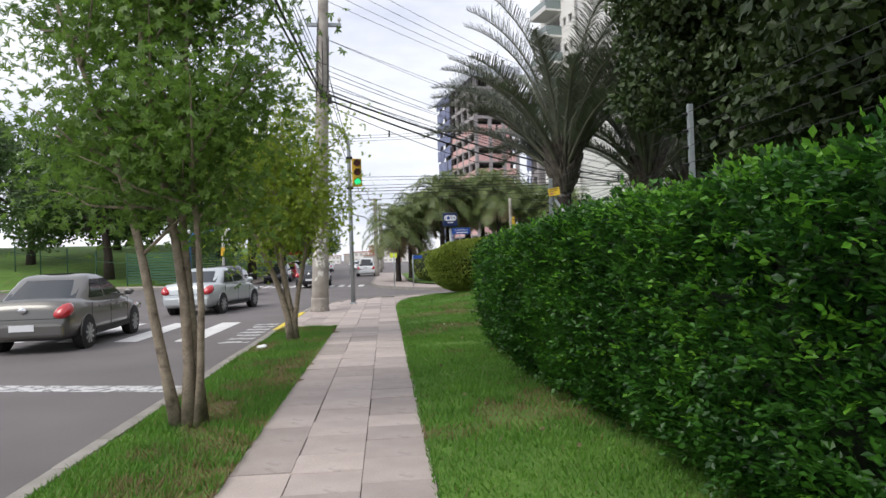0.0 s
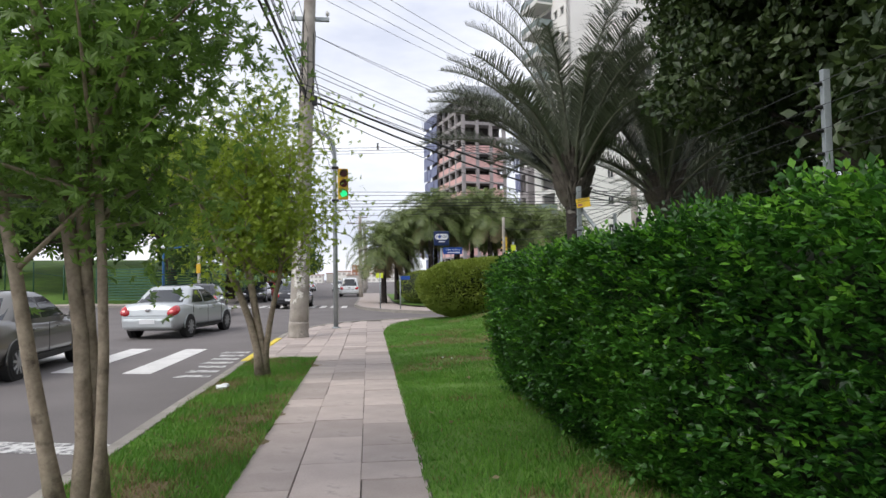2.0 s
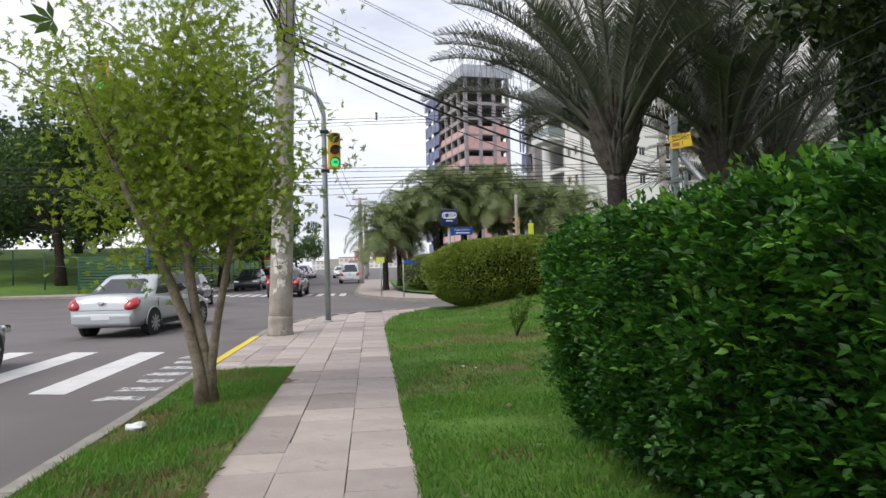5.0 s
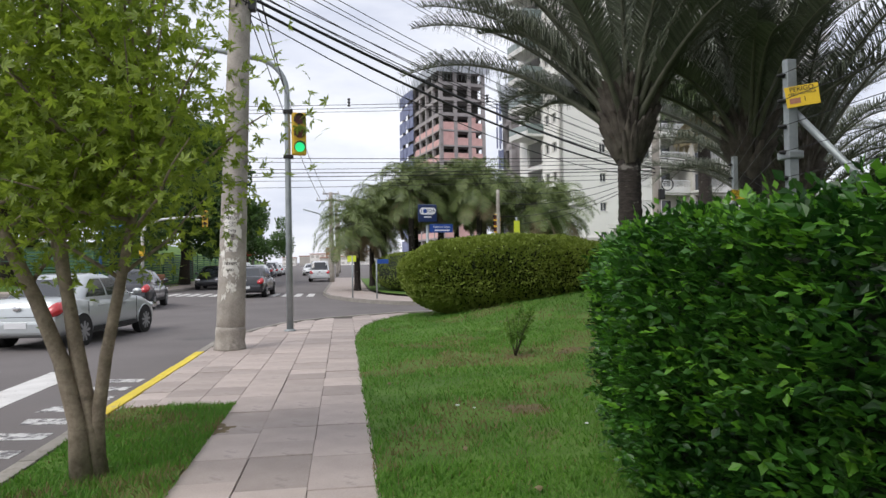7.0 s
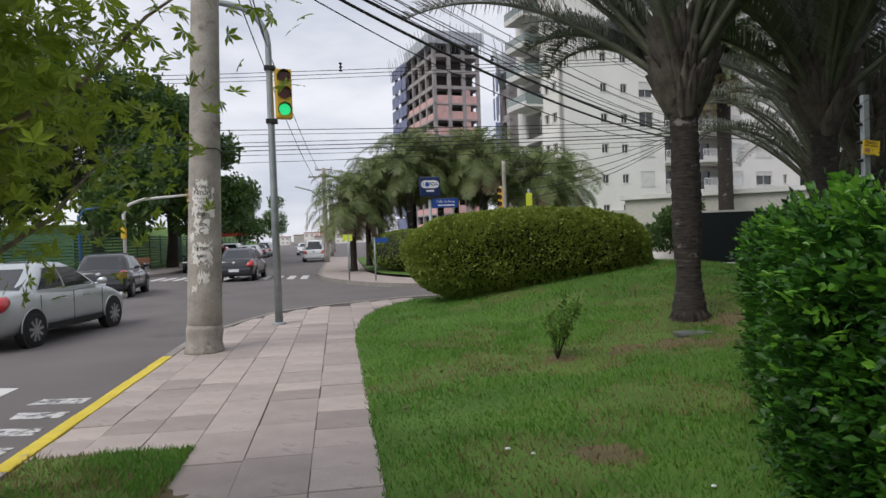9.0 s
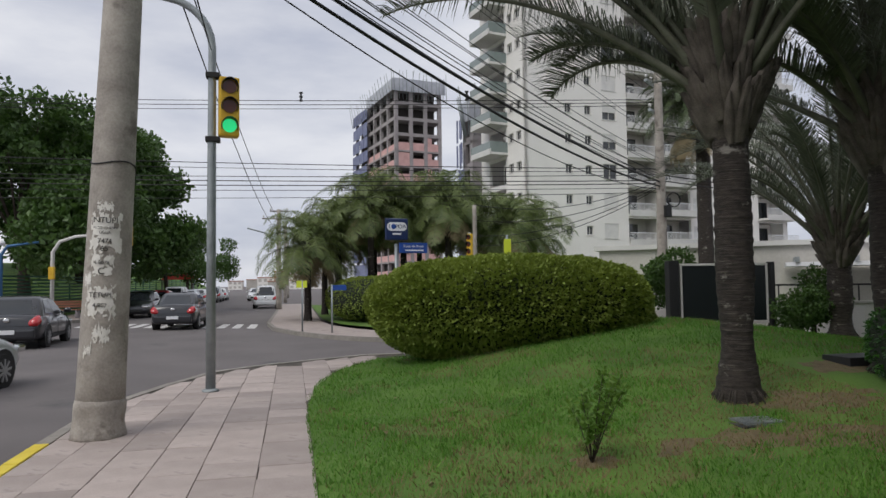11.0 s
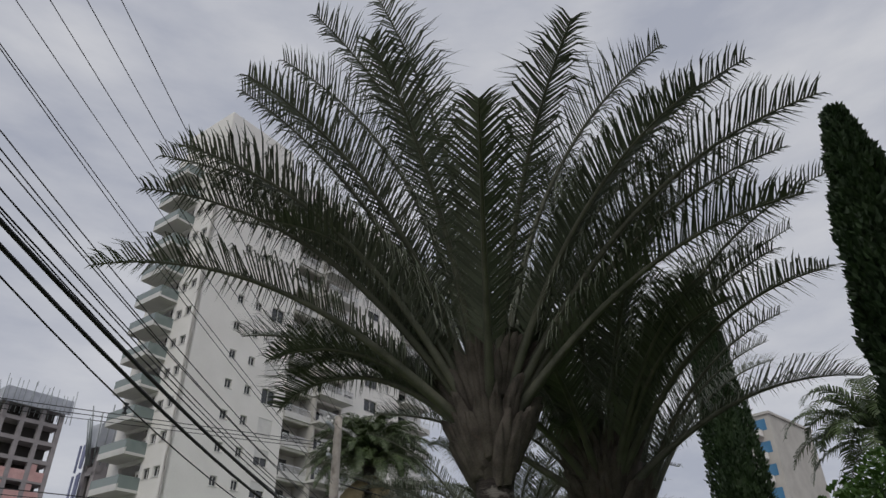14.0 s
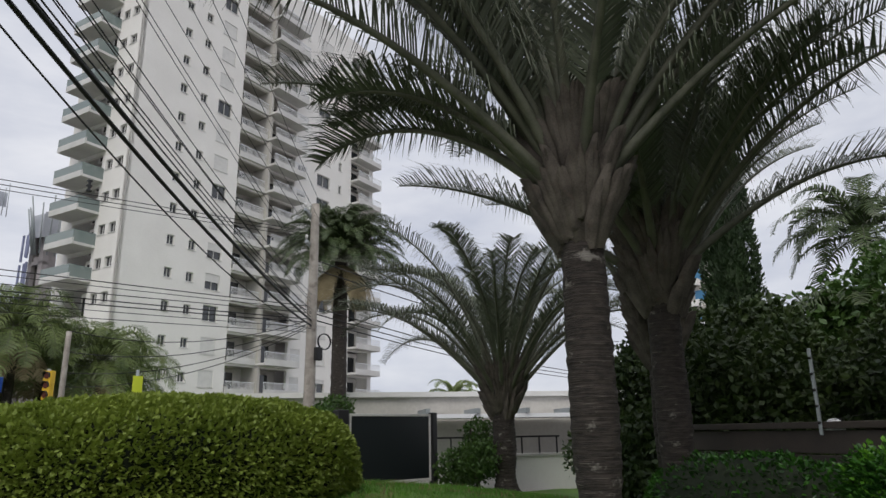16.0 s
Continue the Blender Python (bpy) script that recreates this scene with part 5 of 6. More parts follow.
for q in range(5):
    pts = [(x - 0.07, y, zt - 0.1 - 0.16 * q) for x, y, zt in FENCE]
    tagged(part("fence_wire", tube(bmesh.new(), pts, 0.0025, 4), DARKMETAL), "thin electric fence wire strung between posts", "wire", "electric fence wires")


# ---------------- buildings ----------------
def quad_wall(bm, m, u0, u1, z0, z1, thick=0.25):
    box(bm, u0, u1, 0, thick, z0, z1, m=m)


def facade(root, m, width, z0, z1, openings, material, name="wall"):
    """A wall in the plane y=0 of m, made of strips that leave the openings (u0,u1,za,zb) free."""
    us = sorted({0.0, width, *[o[0] for o in openings], *[o[1] for o in openings]})
    zs = sorted({z0, z1, *[o[2] for o in openings], *[o[3] for o in openings]})
    bm = bmesh.new()
    for a, b in zip(us, us[1:]):
        run = None
        for c, d in zip(zs, zs[1:]):
            mu, mz = (a + b) / 2, (c + d) / 2
            hole = any(o[0] < mu < o[1] and o[2] < mz < o[3] for o in openings)
            if not hole:
                run = (run[0], d) if run else (c, d)
            if hole and run:
                box(bm, a, b, 0, 0.3, run[0], run[1], m=m)
                run = None
        if run:
            box(bm, a, b, 0, 0.3, run[0], run[1], m=m)
    return part(name, bm, material, root)


def window_in(root, m, o, shutter=0.0, frame_mat=None, label=""):
    u0, u1, za, zb = o
    w = boxed("window", (u0, u1, 0.2, 0.24, za, zb), DARKGLASS, root, label, m=m)
    fm = frame_mat or BALCONYSLAB
    t = 0.05
    bm = bmesh.new()
    for d in ((u0, u1, 0.12, 0.2, za, za + t), (u0, u1, 0.12, 0.2, zb - t, zb), (u0, u0 + t, 0.12, 0.2, za + t, zb - t), (u1 - t, u1, 0.12, 0.2, za + t, zb - t), ((u0 + u1) / 2 - t / 2, (u0 + u1) / 2 + t / 2, 0.13, 0.2, za + t, zb - t)):
        box(bm, *d, m=m)
    part("frame", bm, fm, w)
    boxed("sill", (u0 - 0.06, u1 + 0.06, -0.06, 0.1, za - 0.07, za - 0.01), fm, w, m=m)
    if shutter:
        boxed("shutter", (u0 + 0.01, u1 - 0.01, 0.05, 0.11, zb - (zb - za) * shutter, zb - 0.005), SHUTTER, w, m=m)


def balcony(root, m, u0, u1, out, z, glass=False, plants=False, seed=0, rail_sides=True):
    b = boxed("balcony", (u0, u1, -out, 0.3, z - 0.22, z), BALCONYSLAB, root, m=m)
    if glass:
        boxed("parapet", (u0, u1, -out, -out + 0.1, z, z + 0.3), BALCONYSLAB, b, m=m)
        boxed("glass_panel", (u0, u1, -out + 0.02, -out + 0.05, z + 0.3, z + 1.0), GREENGLASS, b, m=m)
        boxed("glass_panel", (u0 + 0.02, u0 + 0.06, -out, 0, z, z + 1.0), GREENGLASS, b, m=m)
        boxed("glass_panel", (u1 - 0.06, u1 - 0.02, -out, 0, z, z + 1.0), GREENGLASS, b, m=m)
    else:
        boxed("parapet", (u0, u1, -out, -out + 0.1, z, z + 0.38), BALCONYSLAB, b, m=m)
        bm = bmesh.new()
        box(bm, u0, u1, -out + 0.02, -out + 0.07, z + 1.0, z + 1.06, m=m)
        k = int((u1 - u0) / 0.16)
        for i in range(k + 1):
            x = u0 + (u1 - u0) * i / k
            box(bm, x - 0.015, x + 0.015, -out + 0.03, -out + 0.06, z + 0.38, z + 1.0, m=m)
        part("railing", bm, SIGNWHITE, b)


def white_tower():
    root = thing("apartment_tower", (0, 0, 0), "tall white rendered apartment tower with stacked balconies", "building", "apartment buildings")
    corner = Vector((21.84, 72.99, 0))
    m = Matrix.Translation(corner) @ Euler((0, 0, radians(12))).to_matrix().to_4x4()
    floors, fh = 17, 2.87
    ztop = 50.3
    openings, wins = [], []
    rr = random.Random(2)
    for f in range(floors):
        zc = 6.42 + fh * (f - 1)
        if zc > ztop - 1.6:
            break
        for u, w, hh in ((4.7, 0.75, 0.85), (6.95, 0.75, 0.85)):
            o = (u - w / 2, u + w / 2, zc - hh / 2, zc + hh / 2)
            openings.append(o)
            wins.append((o, 0.0))
        o = (8.65, 10.3, zc - 0.75, zc + 0.7)
        openings.append(o)
        wins.append((o, rr.choice([0.97, 0.97, 0.97, 0.2, 0.0, 0.5])))
        for u, w in ((20.6, 0.7), (24.2, 1.1)):
            o = (u - w, u + w, zc - 0.7, zc + 0.7)
            openings.append(o)
            wins.append((o, rr.choice([0.97, 0.97, 0.3, 0.0, 0.97])))
        o = (26.85, 27.4, zc - 0.6, zc + 0.4)
        openings.append(o)
        wins.append((o, 0.0))
        openings.append((11.55, 19.5, zc - 1.2, zc + 1.3))
        openings.append((29.2, 32.9, zc - 1.2, zc + 1.3))
    facade(root, m, 33.6, -0.2, ztop, openings, WHITEWALL)
    for o, s in wins:
        window_in(root, m, o, s)
    for f in range(floors):
        zc = 6.42 + fh * (f - 1)
        if zc > ztop - 1.6:
            break
        # Grey, not white like the facade: recess shade is put into the colour.
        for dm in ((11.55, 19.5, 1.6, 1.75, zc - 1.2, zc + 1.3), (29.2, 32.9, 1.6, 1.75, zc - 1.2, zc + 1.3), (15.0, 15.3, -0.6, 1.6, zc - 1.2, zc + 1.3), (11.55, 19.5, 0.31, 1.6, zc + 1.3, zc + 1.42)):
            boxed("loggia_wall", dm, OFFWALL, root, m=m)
        for u0, u1 in ((12.6, 13.9), (16.2, 18.4), (29.9, 32.3)):
            w = boxed("balcony_door", (u0, u1, 1.52, 1.58, zc - 1.15, zc + 0.85), DARKGLASS, root, m=m)
            boxed("frame", (u0 - 0.05, u0 + 0.03, 1.48, 1.6, zc - 1.15, zc + 0.9), SIGNWHITE, w, m=m)
        balcony(root, m, 11.55, 15.1, 0.25, zc - 1.15)
        balcony(root, m, 15.0, 19.7, 1.5, zc - 1.15)
        balcony(root, m, 29.1, 33.7, 1.3, zc - 1.15)
        for u, q in ((12.1, 0.2), (14.4, 0.25)):
            if rr.random() < 0.75:
                boxed("air_conditioner", (u - 0.35, u + 0.35, 0.5, 0.85, zc - 1.1, zc - 0.5), OFFWALL, root, bevel=0.03, m=m)
    # side face towards the crossing
    ms = m @ Euler((0, 0, radians(-90))).to_matrix().to_4x4() @ Matrix.Translation((-8.2, 0, 0))
    openings, wins = [], []
    for f in range(floors):
        zc = 6.42 + fh * (f - 1)
        if zc > ztop - 1.6:
            break
        openings.append((1.4, 4.6, zc - 1.2, zc + 1.2))
        for u in (5.6, 7.0):
            o = (u - 0.45, u + 0.45, zc - 0.3, zc + 0.55)
            openings.append(o)
            wins.append((o, 0.0))
    facade(root, ms, 8.2, -0.2, ztop, openings, WHITEWALL)
    for o, s in wins:
        window_in(root, ms, o, s)
    for f in range(floors):
        zc = 6.42 + fh * (f - 1)
        if zc > ztop - 1.6:
            break
        bm = bmesh.new()
        box(bm, 1.4, 4.6, 1.6, 1.7, zc - 1.2, zc + 1.2, m=ms)
        part("loggia_wall", bm, WHITEWALL, root)
        boxed("balcony_door", (1.8, 4.0, 1.5, 1.56, zc - 1.15, zc + 0.85), DARKGLASS, root, m=ms)
        if f not in (3,):
            balcony(root, ms, 1.0, 5.0, 1.9, zc - 1.15, glass=True)
    bm = bmesh.new()
    box(bm, 1.8, 33.4, 0.4, 8.0, ztop - 0.4, ztop, m=m)
    part("roof", bm, OFFWALL, root)
    boxed("wall", (0, 33.6, 8.2, 8.5, -0.2, ztop), WHITEWALL, root, m=m)
    boxed("wall", (33.3, 33.6, 0.31, 8.2, -0.2, ztop), WHITEWALL, root, m=m)
    bm = bmesh.new()
    box(bm, 0.05, 9, 0.05, 7.5, ztop, ztop + 3.0, bevel=0.1, m=m)
    part("penthouse", bm, WHITEWALL, root, "set-back roof storey")
    bm = bmesh.new()
    for u0, u1 in ((2, 33),):
        box(bm, u0, u1, -0.35, -0.02, 3.1, 3.4, m=m)
    part("cornice", bm, OFFWALL, root)
    boxed("garage_band", (1.0, 12.8, -0.09, -0.03, 0.4, 1.6), INTERIOR, root, "dark garage grilles", m=m)


white_tower()


def raw_tower(corner, turn, w, d, floors, label, pink_to, fh=2.9, net_left=True, bays=3, ztop=None):
    """A concrete frame under construction with brick infill low down and safety nets on top."""
    root = thing("building_under_construction", (*corner, -0.13), label, "building", "buildings under construction")
    root.rotation_euler = (0, 0, radians(turn))
    rr = random.Random(5)
    for f in range(floors + 1):
        slab = boxed("floor_slab", (0, w, 0, d, f * fh - 0.3, f * fh), RAWCONC, root)
    for k in range(bays + 1):
        x = (w - 0.7) * k / bays
        boxed("column", (x, x + 0.7, 0.02, 0.6, 0, floors * fh), RAWCONC, root)
    nb = max(1, int(d / 4.2))
    for k in range(nb + 1):
        y = (d - 0.6) * k / nb
        boxed("column", (0.02, 0.6, y, y + 0.6, 0, floors * fh), RAWCONC, root)
    # Dark box behind the openings paints the shade of the open floors.
    boxed("interior_shade_box", (min(1.2, w * 0.3), w - 0.3, min(3.0, d * 0.3), d - 0.3, 0, floors * fh - 0.3), INTERIOR, root, "dark box painted in for the shaded interior")
    for f in range(floors):
        z = f * fh
        pink = f < pink_to
        for k in range(bays):
            x0 = (w - 0.7) * k / bays + 0.7
            x1 = (w - 0.7) * (k + 1) / bays
            if pink:
                boxed("brick_infill", (x0, x1, 0.1, 0.3, z, z + (1.5 if k != 0 or f % 4 else 2.6)), BRICK, root, "bare red brick infill")
                if k == bays - 1 or f < pink_to - 4:
                    boxed("brick_infill", (x0, x0 + (x1 - x0) * 0.4, 0.1, 0.3, z + 1.5, z + 2.6), BRICK, root, "bare red brick infill")
            else:
                boxed("parapet", (x0, x1, 0.1, 0.25, z, z + 0.35), RAWCONC, root)
        for k in range(nb):
            y0 = (d - 0.6) * k / nb + 0.6
            y1 = (d - 0.6) * (k + 1) / nb
            if k < nb * 0.62:
                boxed("brick_infill" if pink else "parapet", (0.1, 0.3, y0, y1, z, z + (1.2 if pink else 0.5)), BRICK if pink else RAWCONC, root)
    if net_left:
        for f in range(floors):
            for q in range(4):
                ya = d * 0.62 + (d * 0.38 + 0.4) * q / 4
                yb = ya + (d * 0.38 + 0.4) / 4 - 0.06
                o = rr.uniform(0, 0.25)
                boxed("safety_net", (-0.4 - o, -0.3 - o, ya, yb, f * fh + rr.uniform(0.0, 0.7), f * fh + fh - rr.uniform(0.05, 0.35)), NETTING, root, "blue debris netting")
    for f in (0,):
        for side in ((0, w, -0.5, -0.4), ):
            boxed("safety_net", (-0.6, w + 0.6, -0.62, -0.52, floors * fh - 0.9, floors * fh + 1.5), PALENET, root, "pale debris netting")
            boxed("safety_net", (-0.72, -0.62, -0.6, d * 0.6, floors * fh - 0.9, floors * fh + 1.3), PALENET, root, "pale debris netting")
    for k in range(16 if w > 3 else 5):
        x = -0.8 + (w + 1.6) * k / (15 if w > 3 else 4)
        tubed("scaffold_pole", [(x, -0.7, floors * fh - 2.5), (x + rr.uniform(-0.6, 0.6), -1.2, floors * fh + rr.uniform(1.5, 3.2))], 0.06, GALV, root, n=4)
        y = d * k / 15
        tubed("scaffold_pole", [(-0.7, y, floors * fh - 2.5), (-1.6, y + rr.uniform(-0.6, 0.6), floors * fh + rr.uniform(1.2, 3.0))], 0.06, GALV, root, n=4)
    return root


raw_tower((20.1, 140.2), 11, 9.6, 26, 13, "pink brick tower under construction with netted top floors", 10, fh=3.0)
raw_tower((20.5, 86.4), 14, 1.25, 2.2, 7, "narrow unfinished block wrapped in blue netting", 0, bays=1)


def plain_block(name, label, at, turn, w, d, h, mat, rows, cols, roofmat=None, glass=None, balconies=False, zw=1.5, group="distant buildings"):
    root = thing(name, (*at, -0.13), label, "building", group)
    root.rotation_euler = (0, 0, radians(turn))
    boxed("wall", (0, w, 0, d, 0, h), mat, root)
    boxed("roof", (-0.2, w + 0.2, -0.2, d + 0.2, h, h + 0.35), roofmat or mat, root)
    fh = h / rows
    for i in range(rows):
        for k in range(cols):
            x = w * (k + 0.5) / cols
            ww = w / cols * 0.28
            boxed("window", (x - ww, x + ww, -0.05, -0.005, i * fh + fh * 0.32, i * fh + fh * 0.32 + min(zw, fh * 0.5)), glass or DARKGLASS, root)
        if balconies:
            boxed("balcony", (w * 0.55, w * 0.85, -1.2, -0.06, i * fh + 0.1, i * fh + 1.0), WHITEWALL, root)
        for k in range(max(1, int(d / 5))):
            y = d * (k + 0.5) / max(1, int(d / 5))
            boxed("window", (-0.05, -0.005, y - 0.8, y + 0.8, i * fh + fh * 0.32, i * fh + fh * 0.32 + min(zw, fh * 0.5)), glass or DARKGLASS, root)
    return root


plain_block("apartment_block", "pale apartment block with blue glazing behind the palms", (95, 62.8), -90, 8.6, 14, 30, OFFWALL, 10, 3, glass=BLUEGLASS, balconies=True)
for k, (x, y, w, h, mt) in enumerate([(-14, 330, 7, 7, WHITEWALL), (-7, 345, 6, 11, TILEROOF), (-1, 332, 6, 9, WHITEWALL), (4, 345, 5, 12, TILEROOF), (-20, 350, 6, 6, OFFWALL), (9, 330, 7, 8, WHITEWALL), (-9, 318, 8, 4.5, OFFWALL), (0, 318, 7, 5, WHITEWALL), (15, 345, 7, 10, OFFWALL), (-27, 335, 6, 5, WHITEWALL)]):
    # Grey in place of dark glass puts distance haze into the windows.
    plain_block("distant_house_block", "small distant building closing the avenue", (x, y), 0, w, 12, h * 0.75, mt, max(2, int(h / 3)), 3, TILEROOF, glass=OFFWALL)

# low building, gate wall and dark panel behind the mound
lb = thing("low_building", (18.0, 41.5, -0.13), "low pale building with a metal canopy", "building", "low buildings")
lb.rotation_euler = (0, 0, radians(-38))
boxed("wall", (-4, 16, 0, 10, 0, 3.1), OFFWALL, lb, bevel=0.03)
boxed("roof_edge", (-4.2, 16.2, -0.2, 10.2, 3.1, 3.3), BALCONYSLAB, lb)
boxed("canopy", (3.5, 12, -2.6, -0.21, 2.2, 2.35), SIGNWHITE, lb, "white metal canopy")
for k in range(5):
    boxed("canopy_beam", (3.8 + 1.9 * k, 3.95 + 1.9 * k, -2.7, -0.25, 2.36, 2.55), GALV, lb)
boxed("door", (4.5, 9.5, -0.06, -0.005, 0.0, 2.15), OFFWALL, lb, "wide grey roller door")
boxed("window", (11, 14, -0.06, -0.005, 1.2, 2.2), DARKGLASS, lb)
wl_ = thing("garden_wall", (14.2, 33.4, -0.1), "low pale rendered wall with a metal railing", "wall", "garden walls")
wl_.rotation_euler = (0, 0, radians(-42))
boxed("wall", (-3, 11, 0, 0.22, 0, 1.0), WHITEWALL, wl_, bevel=0.015)
boxed("coping", (-3.05, 11.05, -0.05, 0.27, 1.0, 1.07), OFFWALL, wl_)
for k in range(16):
    boxed("baluster", (-2.9 + 0.5 * k, -2.86 + 0.5 * k, 0.09, 0.13, 1.07, 1.5), DARKMETAL, wl_)
boxed("handrail", (-3, 4.7, 0.08, 0.14, 1.5, 1.55), DARKMETAL, wl_)

bd = thing("display_panel", (12.68, 31.85, 0.46), "dark framed display panel on short legs", "sign board")
bd.rotation_euler = (0, 0, radians(-3))
boxed("panel", (-1.24, 1.24, -0.03, 0.03, 0.02, 1.52), SCREEN, bd, "matt black panel")
for dm in ((-1.3, 1.3, -0.05, 0.05, 1.52, 1.58), (-1.3, 1.3, -0.05, 0.05, -0.06, 0.02), (-1.3, -1.24, -0.05, 0.05, 0.02, 1.52), (1.24, 1.3, -0.05, 0.05, 0.02, 1.52)):
    boxed("frame", dm, BALCONYSLAB, bd, "pale metal frame", bevel=0.008)
boxed("post", (-1.66, -1.36, -0.12, 0.12, -0.4, 1.66), DARKMETAL, bd, bevel=0.02)
boxed("post", (1.34, 1.5, -0.08, 0.08, -0.4, 1.62), DARKMETAL, bd, bevel=0.02)
for x in (-0.6, 0.5):
    tubed("strut", [(x, 0, 0.0), (x + 0.14, 0.05, -0.4)], 0.035, DARKMETAL, bd, n=6)

WALL_LINE = [(9.7, 23.2), (8.3, 20.6), (7.1, 18.6), (5.75, 16.0), (5.1, 13.0), (5.0, 5.0)]
pw = thing("plank_wall", (0, 0, 0.0), "dark wooden plank wall behind the hedge", "wall")
for (x0, y0), (x1, y1) in zip(WALL_LINE, WALL_LINE[1:]):
    L = math.hypot(x1 - x0, y1 - y0)
    m = Matrix.Translation((x0, y0, 0)) @ Euler((0, 0, math.atan2(y1 - y0, x1 - x0))).to_matrix().to_4x4()
    for k in range(6):
        boxed("plank", (0.01, L - 0.01, 0.0, 0.04, 0.12 + 0.24 * k, 0.345 + 0.24 * k), PLANKWALL, pw, bevel=0.008, m=m)
    boxed("capping", (0.0, L, -0.04, 0.12, 1.56, 1.63), PLANKWALL, pw, bevel=0.01, m=m)
    for k in range(int(L / 2.5) + 1):
        boxed("post", (0.1 + 2.5 * k, 0.2 + 2.5 * k, 0.04, 0.12, -0.1, 1.56), PLANKWALL, pw, m=m)
bl = thing("bulkhead_light", (8.72, 21.2, 1.56), "small pale round lamp on the plank wall", "wall lamp")
bm = bmesh.new()
bmesh.ops.create_uvsphere(bm, u_segments=14, v_segments=10, radius=0.1, matrix=Matrix.Diagonal((0.8, 1, 1, 1)))
part("globe", bm, SIGNWHITE, bl, "white globe", True)
boxed("bracket", (0.06, 0.12, -0.05, 0.05, -0.06, 0.1), DARKMETAL, bl)
rounded_bush("clipped_bush", "low clipped green hedge before the plank wall", (8.55, 22.0), (0.5, 1.6, 0.6), -28, 0.1, 9000, HEDGELEAF, leaf=0.06, group="low hedges")

dr = thing("drain_grate", (5.8, 21.6, float(mound(5.8, 21.6))), "dark metal grate set in the bare soil", "grate")
boxed("rim", (-0.3, 0.3, -0.2, 0.2, -0.1, -0.005), DARKMETAL, dr, bevel=0.01)
for k in range(8):
    boxed("bar", (-0.22, 0.22, -0.14 + 0.038 * k, -0.122 + 0.038 * k, -0.005, 0.02), GALV, dr)
dr2 = thing("drain_grate", (9.0, 23.6, float(mound(9.0, 23.6))), "low dark metal cover on the lawn", "grate")
boxed("rim", (-0.4, 0.4, -0.25, 0.25, -0.06, 0.1), DARKMETAL, dr2, bevel=0.01)

# park fence, hydrant, bench
fx = [(-52, 75), (-30, 63.5), (-18, 55.6), (-13.6, 54.2), (-12.1, 58), (-12.1, 118)]
fence = thing("mesh_fence", (0, 0, 0), "tall green mesh fence round the park", "fence")
for (x0, y0), (x1, y1) in zip(fx, fx[1:]):
    L = math.hypot(x1 - x0, y1 - y0)
    nseg = max(1, int(L / 3))
    for k in range(nseg):
        xa, ya = x0 + (x1 - x0) * k / nseg, y0 + (y1 - y0) * k / nseg
        xb, yb = x0 + (x1 - x0) * (k + 1) / nseg, y0 + (y1 - y0) * (k + 1) / nseg
        za = float(left_hill(xa, ya)) if xa < -17 else 0.0
        tubed("post", [(xa, ya, za - 0.1), (xa, ya, za + 2.4)], 0.05, GREENMESH, fence, n=6)
        if xa > -18.5:
            bm = bmesh.new()
            mm = Matrix.Translation((xa, ya, za)) @ Euler((0, 0, math.atan2(yb - ya, xb - xa))).to_matrix().to_4x4()
            LL = math.hypot(xb - xa, yb - ya)
            for q in range(12):
                box(bm, 0.05, LL - 0.05, -0.01, 0.01, 0.1 + 0.19 * q, 0.2 + 0.19 * q, m=mm)
            part("mesh_panel", bm, GREENMESH, fence)
        else:
            tubed("rail", [(xa, ya, za + 1.6), (xb, yb, float(left_hill(xb, yb)) + 1.6 if xb < -17 else 1.6)], 0.02, GREENMESH, fence, n=5)
hy = thing("fire_hydrant", (-11.0, 51.4, 0.0), "small red fire hydrant at the kerb", "hydrant")
tubed("body", [(0, 0, 0), (0, 0, 0.55), (0, 0, 0.6), (0, 0, 0.78), (0, 0, 0.85)], [0.16, 0.14, 0.19, 0.15, 0.04], REDPAINT, hy, n=12)
tubed("outlet", [(-0.25, 0, 0.45), (0.25, 0, 0.45)], 0.08, REDPAINT, hy, n=10)
bn = thing("park_bench", (-10.6, 55.0, 0.0), "brown wooden bench by the fence", "bench")
for k in range(3):
    boxed("seat_slat", (-0.8, 0.8, -0.25 + 0.17 * k, -0.12 + 0.17 * k, 0.42, 0.46), TILEROOF, bn, bevel=0.008)
    boxed("back_slat", (-0.8, 0.8, 0.24, 0.28, 0.55 + 0.13 * k, 0.65 + 0.13 * k), TILEROOF, bn, bevel=0.008)
for x in (-0.65, 0.65):
    boxed("leg", (x - 0.05, x + 0.05, -0.22, 0.28, 0, 0.42), RAWCONC, bn, bevel=0.01)
tent = thing("canvas_tent", (-10.4, 92, 0.0), "red canvas market tent beside parked cars", "tent")
bm = bmesh.new()
bmesh.ops.create_cone(bm, cap_ends=True, segments=4, radius1=2.4, radius2=0.05, depth=1.3, matrix=pose(0, 0, 3.0, 0, 0, 45))
part("canopy", bm, REDCLOTH, tent)
for x, y in ((-1.5, -1.5), (1.5, -1.5), (-1.5, 1.5), (1.5, 1.5)):
    tubed("pole", [(x, y, 0), (x, y, 2.4)], 0.04, GALV, tent, n=6)


